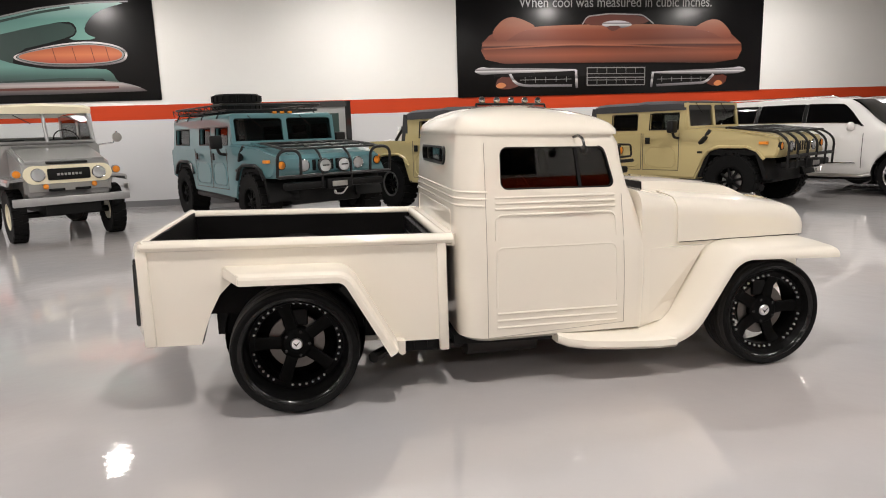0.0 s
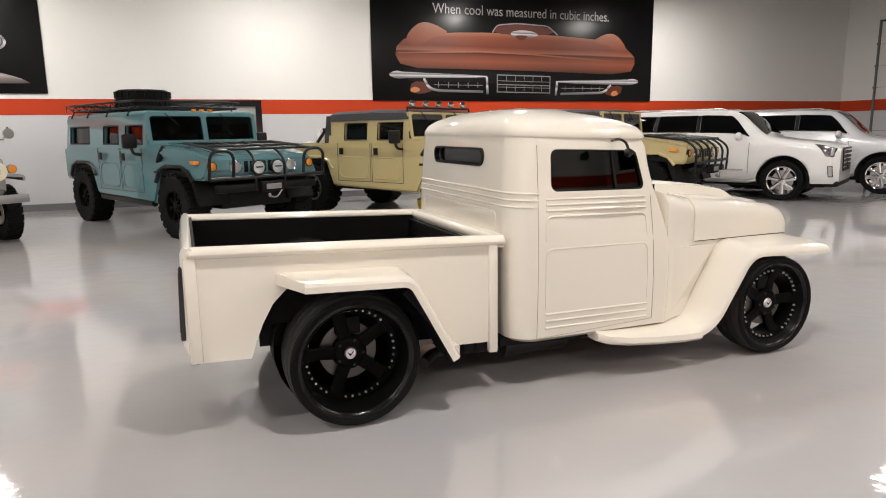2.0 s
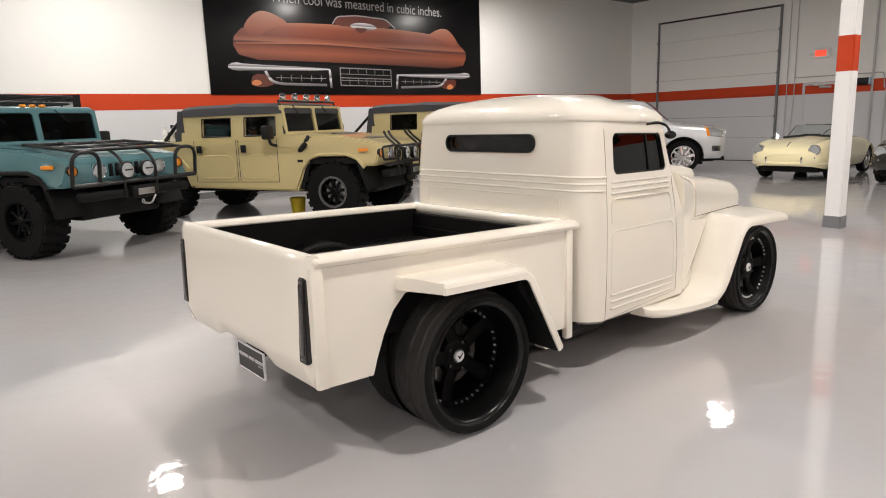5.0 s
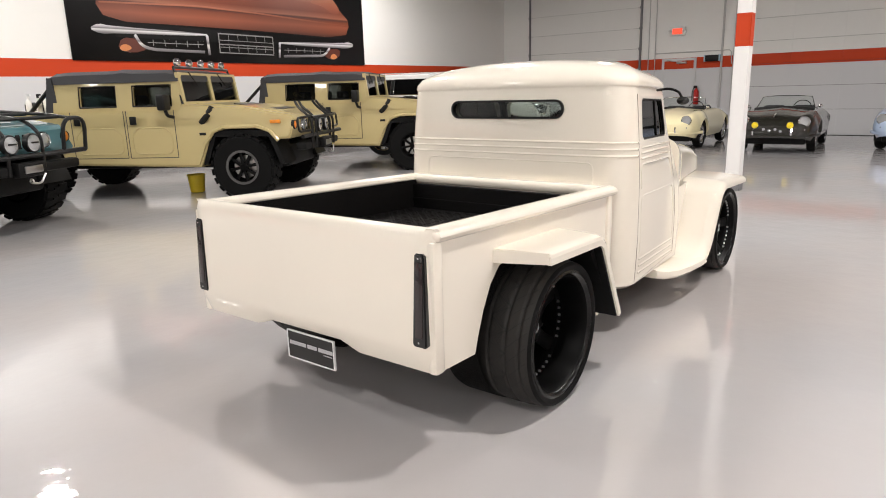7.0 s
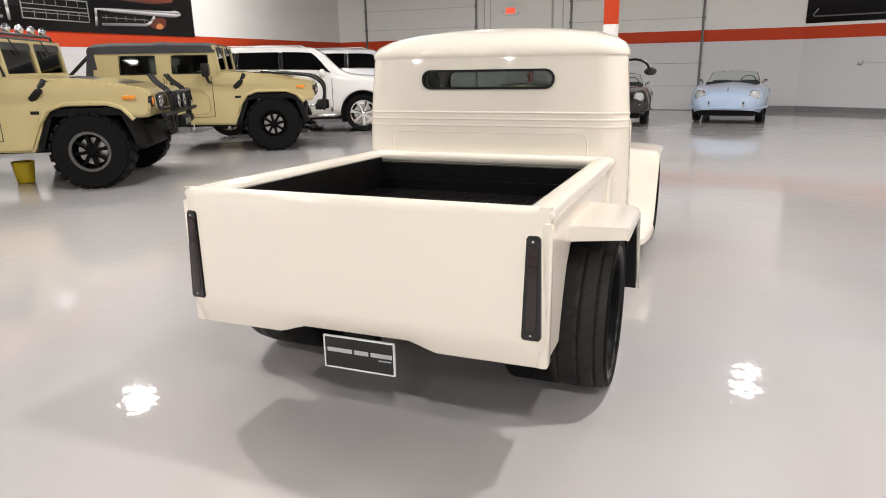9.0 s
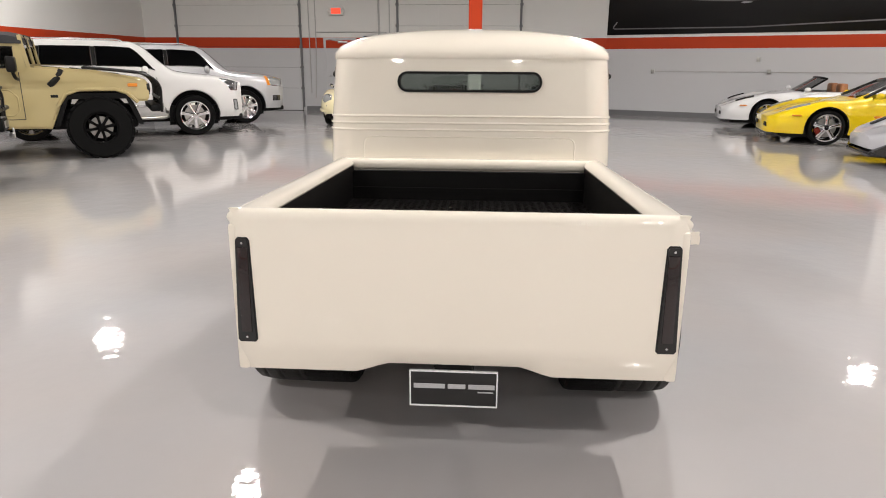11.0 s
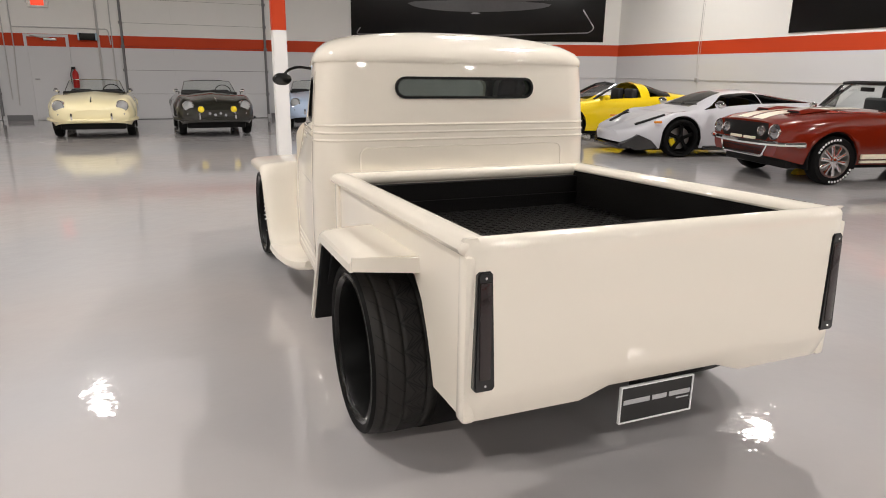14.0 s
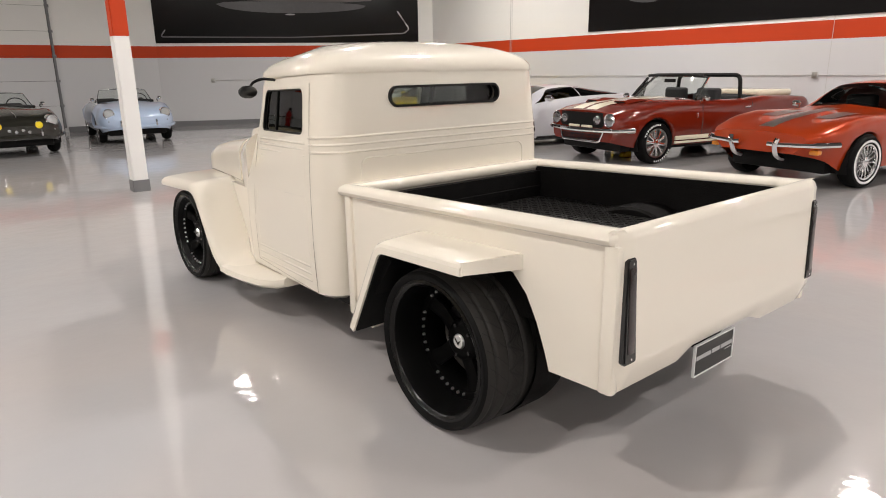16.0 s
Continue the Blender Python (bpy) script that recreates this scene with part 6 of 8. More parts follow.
def roadster(cx_, cy_, turn, paint, label, fogs=False, interior=None):
    root = thing("roadster", label, "sports car", pose(cx_, cy_, 0, rz=180 + turn), "small rounded roadsters")
    L, ua, wb, r = 3.95, 0.80, 2.10, 0.31
    lines = [([(0, 0.40), (0.10, 0.58), (0.4, 0.70), (1.2, 0.74), (2.6, 0.74), (3.4, 0.66), (3.95, 0.30)], [(0, 0.32), (0.5, 0.24), (3.3, 0.24), (3.95, 0.36)]),
             ([(0, 0.50), (0.10, 0.68), (0.35, 0.78), (0.8, 0.82), (1.5, 0.82), (2.6, 0.83), (3.3, 0.78), (3.75, 0.60), (3.95, 0.34)], [(0, 0.40), (3.95, 0.42)]),
             ([(0, 0.50), (0.10, 0.69), (0.35, 0.79), (0.8, 0.82), (1.5, 0.81), (2.6, 0.82), (3.3, 0.76), (3.75, 0.58), (3.95, 0.32)], [(0, 0.48), (0.3, 0.55), (3.4, 0.56), (3.95, 0.45)]),
             ([(0, 0.46), (0.08, 0.60), (0.35, 0.68), (0.9, 0.71), (1.5, 0.73), (2.6, 0.72), (3.3, 0.62), (3.95, 0.28)], [(0, 0.56), (0.08, 0.70), (0.30, 0.82), (0.8, 0.87), (1.4, 0.82), (2.6, 0.82), (3.2, 0.74), (3.7, 0.56), (3.95, 0.46)]),
             ([(0, 0.22), (0.3, 0.38), (0.9, 0.46), (1.5, 0.56), (2.6, 0.56), (3.3, 0.4), (3.95, 0.2)], [(0, 0.57), (0.12, 0.68), (0.4, 0.77), (0.9, 0.84), (1.4, 0.86), (2.6, 0.86), (3.3, 0.72), (3.95, 0.47)]),
             ([(0, 0.0), (3.95, 0.0)], [(0, 0.58), (0.12, 0.70), (0.4, 0.80), (0.9, 0.88), (1.4, 0.91), (2.6, 0.89), (3.3, 0.74), (3.95, 0.48)])]
    shell = Shell(L, ua, lines, ((ua, r, 0.35), (ua + wb, r, 0.34)))
    shell.build(root, lambda u, s, d: None if (1.52 < u < 2.50 and s > 3.7) else "body", {"body": paint}, 64)
    underbody(root, -2.6, 0.5, 0.60, 0.17, 0.36)
    wells(root, (0, -wb), 0.34, 0.78, 0.22)
    part("cockpit", rounded(-1.75, -0.68, -0.62, 0.62, 0.30, 0.60, 0.04), interior or SEAT_BLACK, root)
    seats(root, -1.55, (-0.32, 0.32), 0.62, 0.92, interior or SEAT_BLACK, 0.22)
    low_screen(root, -0.58, 0.89, 0.60, -0.83, 1.15, 0.50, 0.30, CHROME, 0.009)
    bm = bmesh.new()
    tube(bm, [(-0.70, -0.60, 0.86), (-0.62, -0.3, 0.89), (-0.60, 0, 0.90), (-0.62, 0.3, 0.89), (-0.70, 0.60, 0.86)], 0.035, 8)
    part("dash_roll", bm, TRIM_BLACK, root)
    bm = bmesh.new()
    lathe(bm, [(0.18, -0.01), (0.19, 0), (0.18, 0.01), (0.17, 0)], 20, axis="x")
    part("steering_wheel", bm, TRIM_BLACK, root, m=pose(-0.95, 0.33, 0.88, 0, -25, 0))
    for s in (-1, 1):
        for x in (0, -wb):
            wheel(root, x, s, 0.76, r, 0.16, 0.20, CHROME, 0, 0.03, TYRE, 0.02)
        round_lamp(root, 0.735, s * 0.575, 0.655, 0.10, 0.10, CHROME, LENS_CLEAR, "headlight", s * 12)
        part("turn_lamp", rounded(0.68, 0.76, s * 0.56 - 0.05, s * 0.56 + 0.05, 0.47, 0.515, 0.018), LENS_CLEAR, root)
        part("horn_grille", rounded(0.76, 0.79, s * 0.44 - 0.06, s * 0.44 + 0.06, 0.45, 0.49, 0.008), TRIM_BLACK, root)
        if fogs:
            round_lamp(root, 0.80, s * 0.33, 0.585, 0.062, 0.06, CHROME, LENS_YELLOW, "fog_lamp")
        bm = bmesh.new()
        tube(bm, [(0.80, s * 0.36, 0.36), (0.83, s * 0.36, 0.46), (0.80, s * 0.36, 0.50)], 0.022, 8)
        part("bumper_guard", bm, CHROME, root)
        side_mirror(root, -0.55, s * 0.72, 0.93, CHROME, (0.03, 0.05, 0.04), 0.05)
    bm = bmesh.new()
    tube(bm, bent([(0.30, -0.82, 0.38), (0.66, -0.70, 0.37), (0.82, -0.30, 0.37), (0.84, 0, 0.37), (0.82, 0.30, 0.37), (0.66, 0.70, 0.37), (0.30, 0.82, 0.38)], 0.2, 5), 0.038, 8)
    part("bumper", bm, paint, root)
    bm = bmesh.new()
    tube(bm, [(0.66, 0, shell.top(0.14, 0) + 0.012), (0.55, 0, shell.top(0.25, 0) + 0.03), (0.40, 0, shell.top(0.40, 0) + 0.012)], 0.012, 6)
    part("hood_handle", bm, CHROME, root)
    if fogs:
        for y, z in ((-0.16, 0.50), (-0.05, 0.47), (0.06, 0.50), (0.16, 0.46)):
            round_lamp(root, 0.795, y, z, 0.03, 0.03, CHROME, LENS_CLEAR, "badge")
    return root


R_CREAM = mat("pale_yellow_paint", (0.80, 0.72, 0.45), 0.2, 0, 1.0, 0.015, 2)
R_BLACK = mat("dark_olive_black_paint", (0.014, 0.0135, 0.010), 0.2, 0, 1.0, 0.05, 2)
R_BLUE = mat("pale_blue_paint", (0.38, 0.47, 0.62), 0.2, 0, 1.0, 0.02, 2)
TAN_LEATHER = mat("tan_leather", (0.40, 0.17, 0.07), 0.5, 0, 0, 0.1, 9)
roadster(13.35, 7.66, 3, R_CREAM, "pale yellow rounded vintage roadster with low windscreen")
roadster(13.25, 5.27, 4, R_BLACK, "dark olive vintage roadster with yellow fog lamps", True)
roadster(14.35, 2.78, -5, R_BLUE, "pale blue rounded vintage roadster with chrome bumper")


# ---- low sports cars along the south wall ----
SOUTH_HEAD = (0.18, 0.984)
YELLOW = mat("yellow_paint", (0.86, 0.62, 0.01), 0.2, 0, 1.0, 0.015, 2)
WHITE_CAR = mat("white_paint", (0.80, 0.80, 0.80), 0.2, 0, 1.0, 0.015, 2)
SILVER = mat("silver_metallic", (0.52, 0.52, 0.55), 0.3, 0, 1.0, 0.01, 2)
CANDY_RED = mat("dark_red_paint", (0.145, 0.0095, 0.0015), 0.35, 0, 1.0, 0.02, 2, 0, 60, 0.1)
ORANGE_RED = mat("orange_red_paint", (0.38, 0.036, 0.002), 0.32, 0.3, 0.7, 0.03, 2, 0, 60, 0.15)
STRIPE_WHITE = mat("white_stripe_paint", (0.76, 0.70, 0.55), 0.3, 0, 0.8, 0.03, 3)
CARBON = mat("black_carbon", (0.008, 0.008, 0.009), 0.25, 0, 0.5, 0.2, 30)


def vette(near, paint, label, open_top):
    root = thing("sports_car", label, "sports car", place(near, SOUTH_HEAD, 0.90, 1), "sports cars along the wall")
    L, ua, wb, r = 4.44, 0.98, 2.69, 0.325
    flat = open_top
    roof = [(0, 0.50), (0.5, 0.68), (0.98, 0.78), (1.55, 0.89), (3.0, 0.90), (4.1, 0.94), (4.44, 0.82)] if flat else [(0, 0.50), (0.5, 0.68), (0.98, 0.77), (1.50, 0.88), (2.15, 1.20), (2.75, 1.24), (3.4, 1.08), (4.1, 0.95), (4.44, 0.82)]
    inner = [(0, 0.49), (0.5, 0.66), (0.98, 0.75), (1.55, 0.87), (3.0, 0.88), (4.1, 0.93), (4.44, 0.82)] if flat else [(0, 0.49), (0.5, 0.66), (0.98, 0.75), (1.50, 0.87), (2.15, 1.16), (2.75, 1.19), (3.4, 1.04), (4.1, 0.94), (4.44, 0.82)]
    lines = [([(0, 0.50), (0.15, 0.72), (0.5, 0.86), (2.0, 0.86), (3.6, 0.90), (4.44, 0.80)], [(0, 0.20), (4.44, 0.20)]),
             ([(0, 0.55), (0.15, 0.80), (0.5, 0.91), (2.0, 0.88), (3.6, 0.95), (4.44, 0.86)], [(0, 0.36), (4.44, 0.40)]),
             ([(0, 0.54), (0.15, 0.78), (0.5, 0.90), (0.98, 0.925), (2.0, 0.885), (3.6, 0.955), (4.44, 0.86)], [(0, 0.45), (0.4, 0.55), (2.0, 0.60), (4.44, 0.60)]),
             ([(0, 0.46), (0.2, 0.68), (0.6, 0.78), (0.98, 0.80), (2.0, 0.83), (3.6, 0.84), (4.44, 0.76)], [(0, 0.48), (0.25, 0.62), (0.6, 0.76), (0.98, 0.84), (1.6, 0.84), (2.4, 0.86), (3.5, 0.95), (4.2, 0.94), (4.44, 0.80)]),
             ([(0, 0.30), (0.5, 0.44), (1.4, 0.62), (2.15, 0.52), (2.75, 0.54), (3.6, 0.58), (4.44, 0.5)], inner),
             ([(0, 0.0), (4.44, 0.0)], roof)]
    shell = Shell(L, ua, lines, ((ua, r, 0.375), (ua + wb, r, 0.375)))

    def sort(u, s, d):
        w = ".l" if d > 0 else ".r"
        if flat:
            return None if (1.75 < u < 2.85 and s > 3.6) else "body"
        if s > 3.9 and 1.52 < u < 2.12:
            return "windshield"
        if s > 3.75 and 2.18 < u < 2.66:
            return None
        if 3.10 < s < 3.9 and 1.72 < u < 2.66:
            return None
        if s > 3.8 and 2.86 < u < 3.85:
            return "rear_glass"
        if 3.15 < s < 3.8 and 2.86 < u < 3.35:
            return "quarter_window" + w
        return "body"

    shell.build(root, sort, {"body": paint, "windshield": GLASS_DARK, "rear_glass": GLASS_PRIVACY, "quarter_window": GLASS_PRIVACY}, 72)
    underbody(root, -3.2, 0.75, 0.72, 0.12, 0.35)
    wells(root, (0, -wb), 0.365, 0.92, 0.28)
    part("cockpit", rounded(-2.0, -0.72, -0.72, 0.72, 0.25, 0.62, 0.05), SEAT_BLACK, root)
    seats(root, -1.62, (-0.37, 0.37), 0.65, 1.06 if flat else 1.10, TAN_LEATHER if flat else SEAT_BLACK, 0.22)
    if flat:
        low_screen(root, -0.62, 0.88, 0.66, -1.12, 1.20, 0.54, 0.16, GLOSS_BLACK, 0.024, GLASS_DARK)
    else:
        bm = bmesh.new()
        for s in (-1, 1):
            tube(bm, [(-0.60, s * 0.72, 0.88), (-1.16, s * 0.54, 1.18)], 0.03, 6)
        tube(bm, [(-1.16, -0.54, 1.18), (-1.15, 0, 1.22), (-1.16, 0.54, 1.18)], 0.03, 6)
        part("windshield_frame", bm, GLOSS_BLACK, root)
    for s in (-1, 1):
        for x in (0, -wb):
            wheel(root, x, s, 0.925, r, 0.26, 0.25, CHROME, 5, 0.04, TYRE, 0.035, caliper=CANDY_RED)
        side_mirror(root, -0.78, s * 0.98, 0.92, paint, (0.07, 0.10, 0.06))
        bm = bmesh.new()
        u0 = 0.30
        tube(bm, [(ua - u0, s * 0.66, shell.top(u0, 0.66) + 0.004), (ua - 0.45, s * 0.72, shell.top(0.45, 0.72) + 0.004), (ua - 0.68, s * 0.76, shell.top(0.68, 0.76) + 0.002)], 0.03, 6)
        part("headlight", bm, LENS_CLEAR if not flat else CARBON, root)
        part("intake", rounded(0.84, 0.99, s * 0.42 - 0.13, s * 0.42 + 0.13, 0.30, 0.39, 0.02), CHASSIS, root)
        part("side_marker", rounded(0.46, 0.62, s * 0.905 - 0.02, s * 0.905 + 0.02, 0.53, 0.56, 0.008), LENS_AMBER, root)
    part("front_lip", rounded(0.55, 0.97, -0.62, 0.62, 0.13, 0.20, 0.02), CARBON, root)
    return root


vette((13.5, -2.15), WHITE_CAR, "white open sports car with tan leather seats", True)
vette((10.2, -2.0), YELLOW, "bright yellow sports car with its roof panel off", False)


def wedge(near, label):
    root = thing("sports_car", label, "sports car", place(near, SOUTH_HEAD, 0.93, 1), "sports cars along the wall")
    L, ua, wb, r = 4.30, 1.0, 2.56, 0.335
    lines = [([(0, 0.40), (0.2, 0.76), (0.6, 0.88), (2.0, 0.86), (3.5, 0.92), (4.3, 0.82)], [(0, 0.24), (0.6, 0.16), (4.3, 0.2)]),
             ([(0, 0.46), (0.2, 0.82), (0.6, 0.93), (2.0, 0.90), (3.5, 0.96), (4.3, 0.86)], [(0, 0.36), (4.3, 0.38)]),
             ([(0, 0.44), (0.2, 0.80), (0.6, 0.92), (1.0, 0.945), (2.0, 0.90), (3.4, 0.96), (4.3, 0.86)], [(0, 0.40), (0.6, 0.56), (2.0, 0.56), (4.3, 0.60)]),
             ([(0, 0.38), (0.2, 0.70), (0.7, 0.84), (1.0, 0.86), (2.0, 0.87), (3.4, 0.90), (4.3, 0.8)], [(0, 0.42), (0.3, 0.55), (1.0, 0.80), (1.6, 0.80), (2.6, 0.86), (3.4, 0.94), (4.2, 0.90), (4.3, 0.8)]),
             ([(0, 0.25), (0.6, 0.50), (1.25, 0.70), (2.1, 0.50), (2.8, 0.52), (3.6, 0.66), (4.3, 0.66)], [(0, 0.43), (0.5, 0.59), (1.0, 0.76), (1.30, 0.85), (2.05, 1.11), (2.5, 1.14), (3.2, 1.04), (3.8, 0.96), (4.3, 0.84)]),
             ([(0, 0.0), (4.3, 0.0)], [(0, 0.44), (0.5, 0.61), (1.0, 0.78), (1.30, 0.86), (2.1, 1.15), (2.5, 1.17), (3.2, 1.07), (3.8, 0.97), (4.3, 0.85)])]
    shell = Shell(L, ua, lines, ((ua, r, 0.375), (ua + wb, r, 0.385)), 5)

    def sort(u, s, d):
        w = ".l" if d > 0 else ".r"
        if s > 4.0 and 1.34 < u < 2.02:
            return "windshield"
        if 3.15 < s < 3.8 and 1.45 + (s - 3.15) * 0.75 < u < 2.58:
            return "side_window" + w
        if 3.15 < s < 3.72 and 2.60 < u < 3.55 - (s - 3.15) * 0.5:
            return "quarter_window" + w
        return "body"

    shell.build(root, sort, {"body": SILVER, "windshield": GLASS_DARK, "side_window": GLASS_PRIVACY, "quarter_window": GLASS_PRIVACY}, 300)
    underbody(root, -3.1, 0.8, 0.72, 0.11, 0.35)
    wells(root, (0, -wb), 0.368, 0.93, 0.28)
    part("cockpit", rounded(-1.9, -0.42, -0.66, 0.66, 0.25, 0.72, 0.05), SEAT_BLACK, root)
    # yellow seat colour stands in for the yellow car reflected in the windshield
    seats(root, -1.40, (-0.35, 0.35), 0.70, 1.0, YELLOW, 0.22)
    for s in (-1, 1):
        for x in (0, -wb):
            wheel(root, x, s, 0.945, r, 0.27, 0.26, RIM_BLACK, 5, 0.035, TYRE, 0.035, caliper=YELLOW)
        bm = bmesh.new()
        ellipsoid(bm, (-0.62, s * 1.02, 0.92), (0.08, 0.11, 0.065))
        part("side_mirror", bm, CHROME, root)
        bm = bmesh.new()
        prism(bm, [(0.98, 0.20), (0.80, 0.40), (0.55, 0.30), (0.42, 0.17), (0.80, 0.13)], 0.48, 0.90)
        for v in bm.verts:
            if v.co.x > 0.9:
                v.co.y = min(v.co.y, 0.60)
        part("front_intake", mirrored(bm, s), CARBON, root, "angular black front air intake")
        bm = bmesh.new()
        tube(bm, [(ua - 0.30, s * 0.52, shell.top(0.30, 0.52) + 0.004), (ua - 0.75, s * 0.74, shell.top(0.75, 0.74) + 0.004)], 0.032, 6)
        part("headlight", bm, GLOSS_BLACK, root)
        part("side_marker", rounded(0.40, 0.54, s * 0.925 - 0.02, s * 0.925 + 0.02, 0.60, 0.64, 0.01), LENS_AMBER, root)
        part("side_sill", rounded(-2.0, -0.45, min(s * 0.80, s * 0.90), max(s * 0.80, s * 0.90), 0.12, 0.20, 0.02), CARBON, root)
    part("front_lip", rounded(0.40, 1.0, -0.55, 0.55, 0.12, 0.20, 0.02), CARBON, root)
    for y in (-0.2, 0.25):
        bm = bmesh.new()
        tube(bm, [(-0.32, y, 0.90), (-0.36, y + 0.45, 0.92)], 0.010, 5)
        part("wiper", bm, TRIM_BLACK, root)
    return root


wedge((7.0, -2.34), "silver wedge-shaped supercar with black wheels and yellow calipers")


def muscle(near):
    root = thing("convertible_car", "dark red classic convertible with white racing stripes and roll bar", "convertible", place(near, SOUTH_HEAD, 0.885, 1), "sports cars along the wall")
    L, ua, wb, r = 4.66, 0.90, 2.74, 0.325
    lines = [([(0, 0.66), (0.2, 0.74), (0.6, 0.80), (4.4, 0.80), (4.66, 0.72)], [(0, 0.36), (0.5, 0.26), (4.2, 0.26), (4.66, 0.36)]),
             ([(0, 0.72), (0.2, 0.80), (0.6, 0.86), (4.4, 0.87), (4.66, 0.78)], [(0, 0.42), (4.66, 0.42)]),
             ([(0, 0.74), (0.2, 0.82), (0.6, 0.885), (3.4, 0.90), (4.4, 0.88), (4.66, 0.78)], [(0, 0.60), (4.66, 0.64)]),
             ([(0, 0.74), (0.2, 0.80), (0.6, 0.86), (3.4, 0.87), (4.4, 0.86), (4.66, 0.76)], [(0, 0.76), (0.3, 0.82), (1.5, 0.90), (2.7, 0.90), (3.4, 0.96), (4.4, 0.93), (4.66, 0.84)]),
             ([(0, 0.62), (0.3, 0.68), (1.5, 0.74), (4.66, 0.66)], [(0, 0.80), (0.3, 0.875), (1.5, 0.955), (2.7, 0.95), (3.4, 0.99), (4.4, 0.95), (4.66, 0.85)]),
             ([(0, 0.30), (4.66, 0.30)], [(0, 0.83), (0.3, 0.91), (0.9, 0.965), (1.5, 0.985), (3.4, 1.0), (4.4, 0.96), (4.66, 0.86)]),
             ([(0, 0.0), (4.66, 0.0)], [(0, 0.83), (0.3, 0.915), (0.9, 0.975), (1.5, 0.99), (3.4, 1.0), (4.4, 0.96), (4.66, 0.86)])]
    shell = Shell(L, ua, lines, ((ua - 0.12, r, 0.375), (ua + wb - 0.12, r, 0.365)))
    shell.build(root, lambda u, s, d: None if (1.72 < u < 3.25 and s > 3.75) else "body", {"body": CANDY_RED}, 72)
    underbody(root, -3.4, 0.7, 0.70, 0.20, 0.42)
    wells(root, (0.12, 0.12 - wb), 0.365, 0.86, 0.24)
    part("cockpit", rounded(-2.30, -0.85, -0.72, 0.72, 0.35, 0.62, 0.05), SEAT_BLACK, root)
    seats(root, -1.55, (-0.36, 0.36), 0.75, 1.12, SEAT_BLACK, 0.22)
    seats(root, -2.25, (-0.30, 0.30), 0.72, 1.0, SEAT_BLACK, 0.26)
    low_screen(root, -0.72, 0.98, 0.70, -1.10, 1.33, 0.60, 0.16, CHROME, 0.02)
    bm = bmesh.new()
    tube(bm, [(-1.12, -0.60, 1.33), (-1.02, -0.3, 1.345), (-0.98, 0, 1.345), (-1.02, 0.3, 1.345), (-1.12, 0.60, 1.33)], 0.026, 8)
    part("windshield_header", bm, TRIM_BLACK, root)
    bm = bmesh.new()
    tube(bm, bent([(-1.95, -0.70, 0.80), (-1.95, -0.66, 1.33), (-1.95, 0.66, 1.33), (-1.95, 0.70, 0.80)], 0.12, 6), 0.035, 10)
    part("roll_bar", bm, TRIM_BLACK, root, "padded black roll bar")
    bm = rounded(-3.35, -2.45, -0.68, 0.68, 0.96, 1.07, 0.045, 3)
    part("folded_top_boot", bm, STRIPE_WHITE, root, "cream folded soft-top boot")
    part("rear_view_mirror", rounded(-1.02, -0.99, -0.12, 0.12, 1.22, 1.28, 0.01), TRIM_BLACK, root)
    for y0, y1 in ((-0.29, -0.04), (0.04, 0.29)):
        bm = bmesh.new()
        rows = [[(ua - u, y, shell.top(u, y) + 0.004) for y in (y0, (y0 + y1) / 2, y1)] for u in (0.05, 0.15, 0.3, 0.5, 0.7, 0.9, 1.1, 1.3, 1.5, 1.62)]
        loft(bm, rows, False, False)
        part("hood_stripe", bm, STRIPE_WHITE, root)
    for s in (-1, 1):
        bm = bmesh.new()
        loft(bm, [[(x, s * 0.33 + w, z), (x, s * 0.33 + w * 0.7, z + h), (x, s * 0.33 - w * 0.7, z + h), (x, s * 0.33 - w, z)] for x, w, z, h in ((0.42, 0.16, 0.92, 0.045), (0.2, 0.15, 0.95, 0.045), (-0.1, 0.10, 0.972, 0.006))])
        sc = part("hood_scoop", bm, CANDY_RED, root)
        bm = bmesh.new()
        box(bm, 0.418, 0.424, s * 0.33 - 0.11, s * 0.33 + 0.11, 0.93, 0.955)
        part("scoop_mouth", bm, CHASSIS, sc)
        round_lamp(root, 0.905, s * 0.64, 0.69, 0.095, 0.06, CHROME, HEAD_DARK)
        round_lamp(root, 0.93, s * 0.40, 0.69, 0.065, 0.04, CHROME, HEAD_DARK, "fog_lamp")
        for x in (0.12, 0.12 - wb):
            wheel(root, x, s, 0.895, r, 0.22, 0.222, CHROME, 10, 0.026, TYRE, 0.025, lettering=True)
        part("side_stripe", rounded(-2.18, -0.30, min(s * 0.85, s * 0.875), max(s * 0.85, s * 0.875), 0.345, 0.41, 0.004), STRIPE_WHITE, root)
        part("sill_stripe", rounded(-2.18, -0.30, min(s * 0.84, s * 0.868), max(s * 0.84, s * 0.868), 0.29, 0.325, 0.004), STRIPE_WHITE, root)
        part("side_marker", rounded(0.56, 0.68, min(s * 0.80, s * 0.87), max(s * 0.80, s * 0.87), 0.50, 0.56, 0.01), LENS_CLEAR, root)
        part("fender_badge", rounded(-0.75, -0.72, min(s * 0.875, s * 0.893), max(s * 0.875, s * 0.893), 0.68, 0.76, 0.004), CHROME, root)
        for x in (-0.86, -2.05):
            bm = bmesh.new()
            tube(bm, [(x, s * 0.882, 0.42), (x, s * 0.897, 0.62), (x, s * 0.866, 0.90)], 0.005, 4)
            part("door_seam", bm, SEAM, root)
        part("door_handle", rounded(-1.98, -1.84, min(s * 0.88, s * 0.91), max(s * 0.88, s * 0.91), 0.80, 0.83, 0.01), CHROME, root)
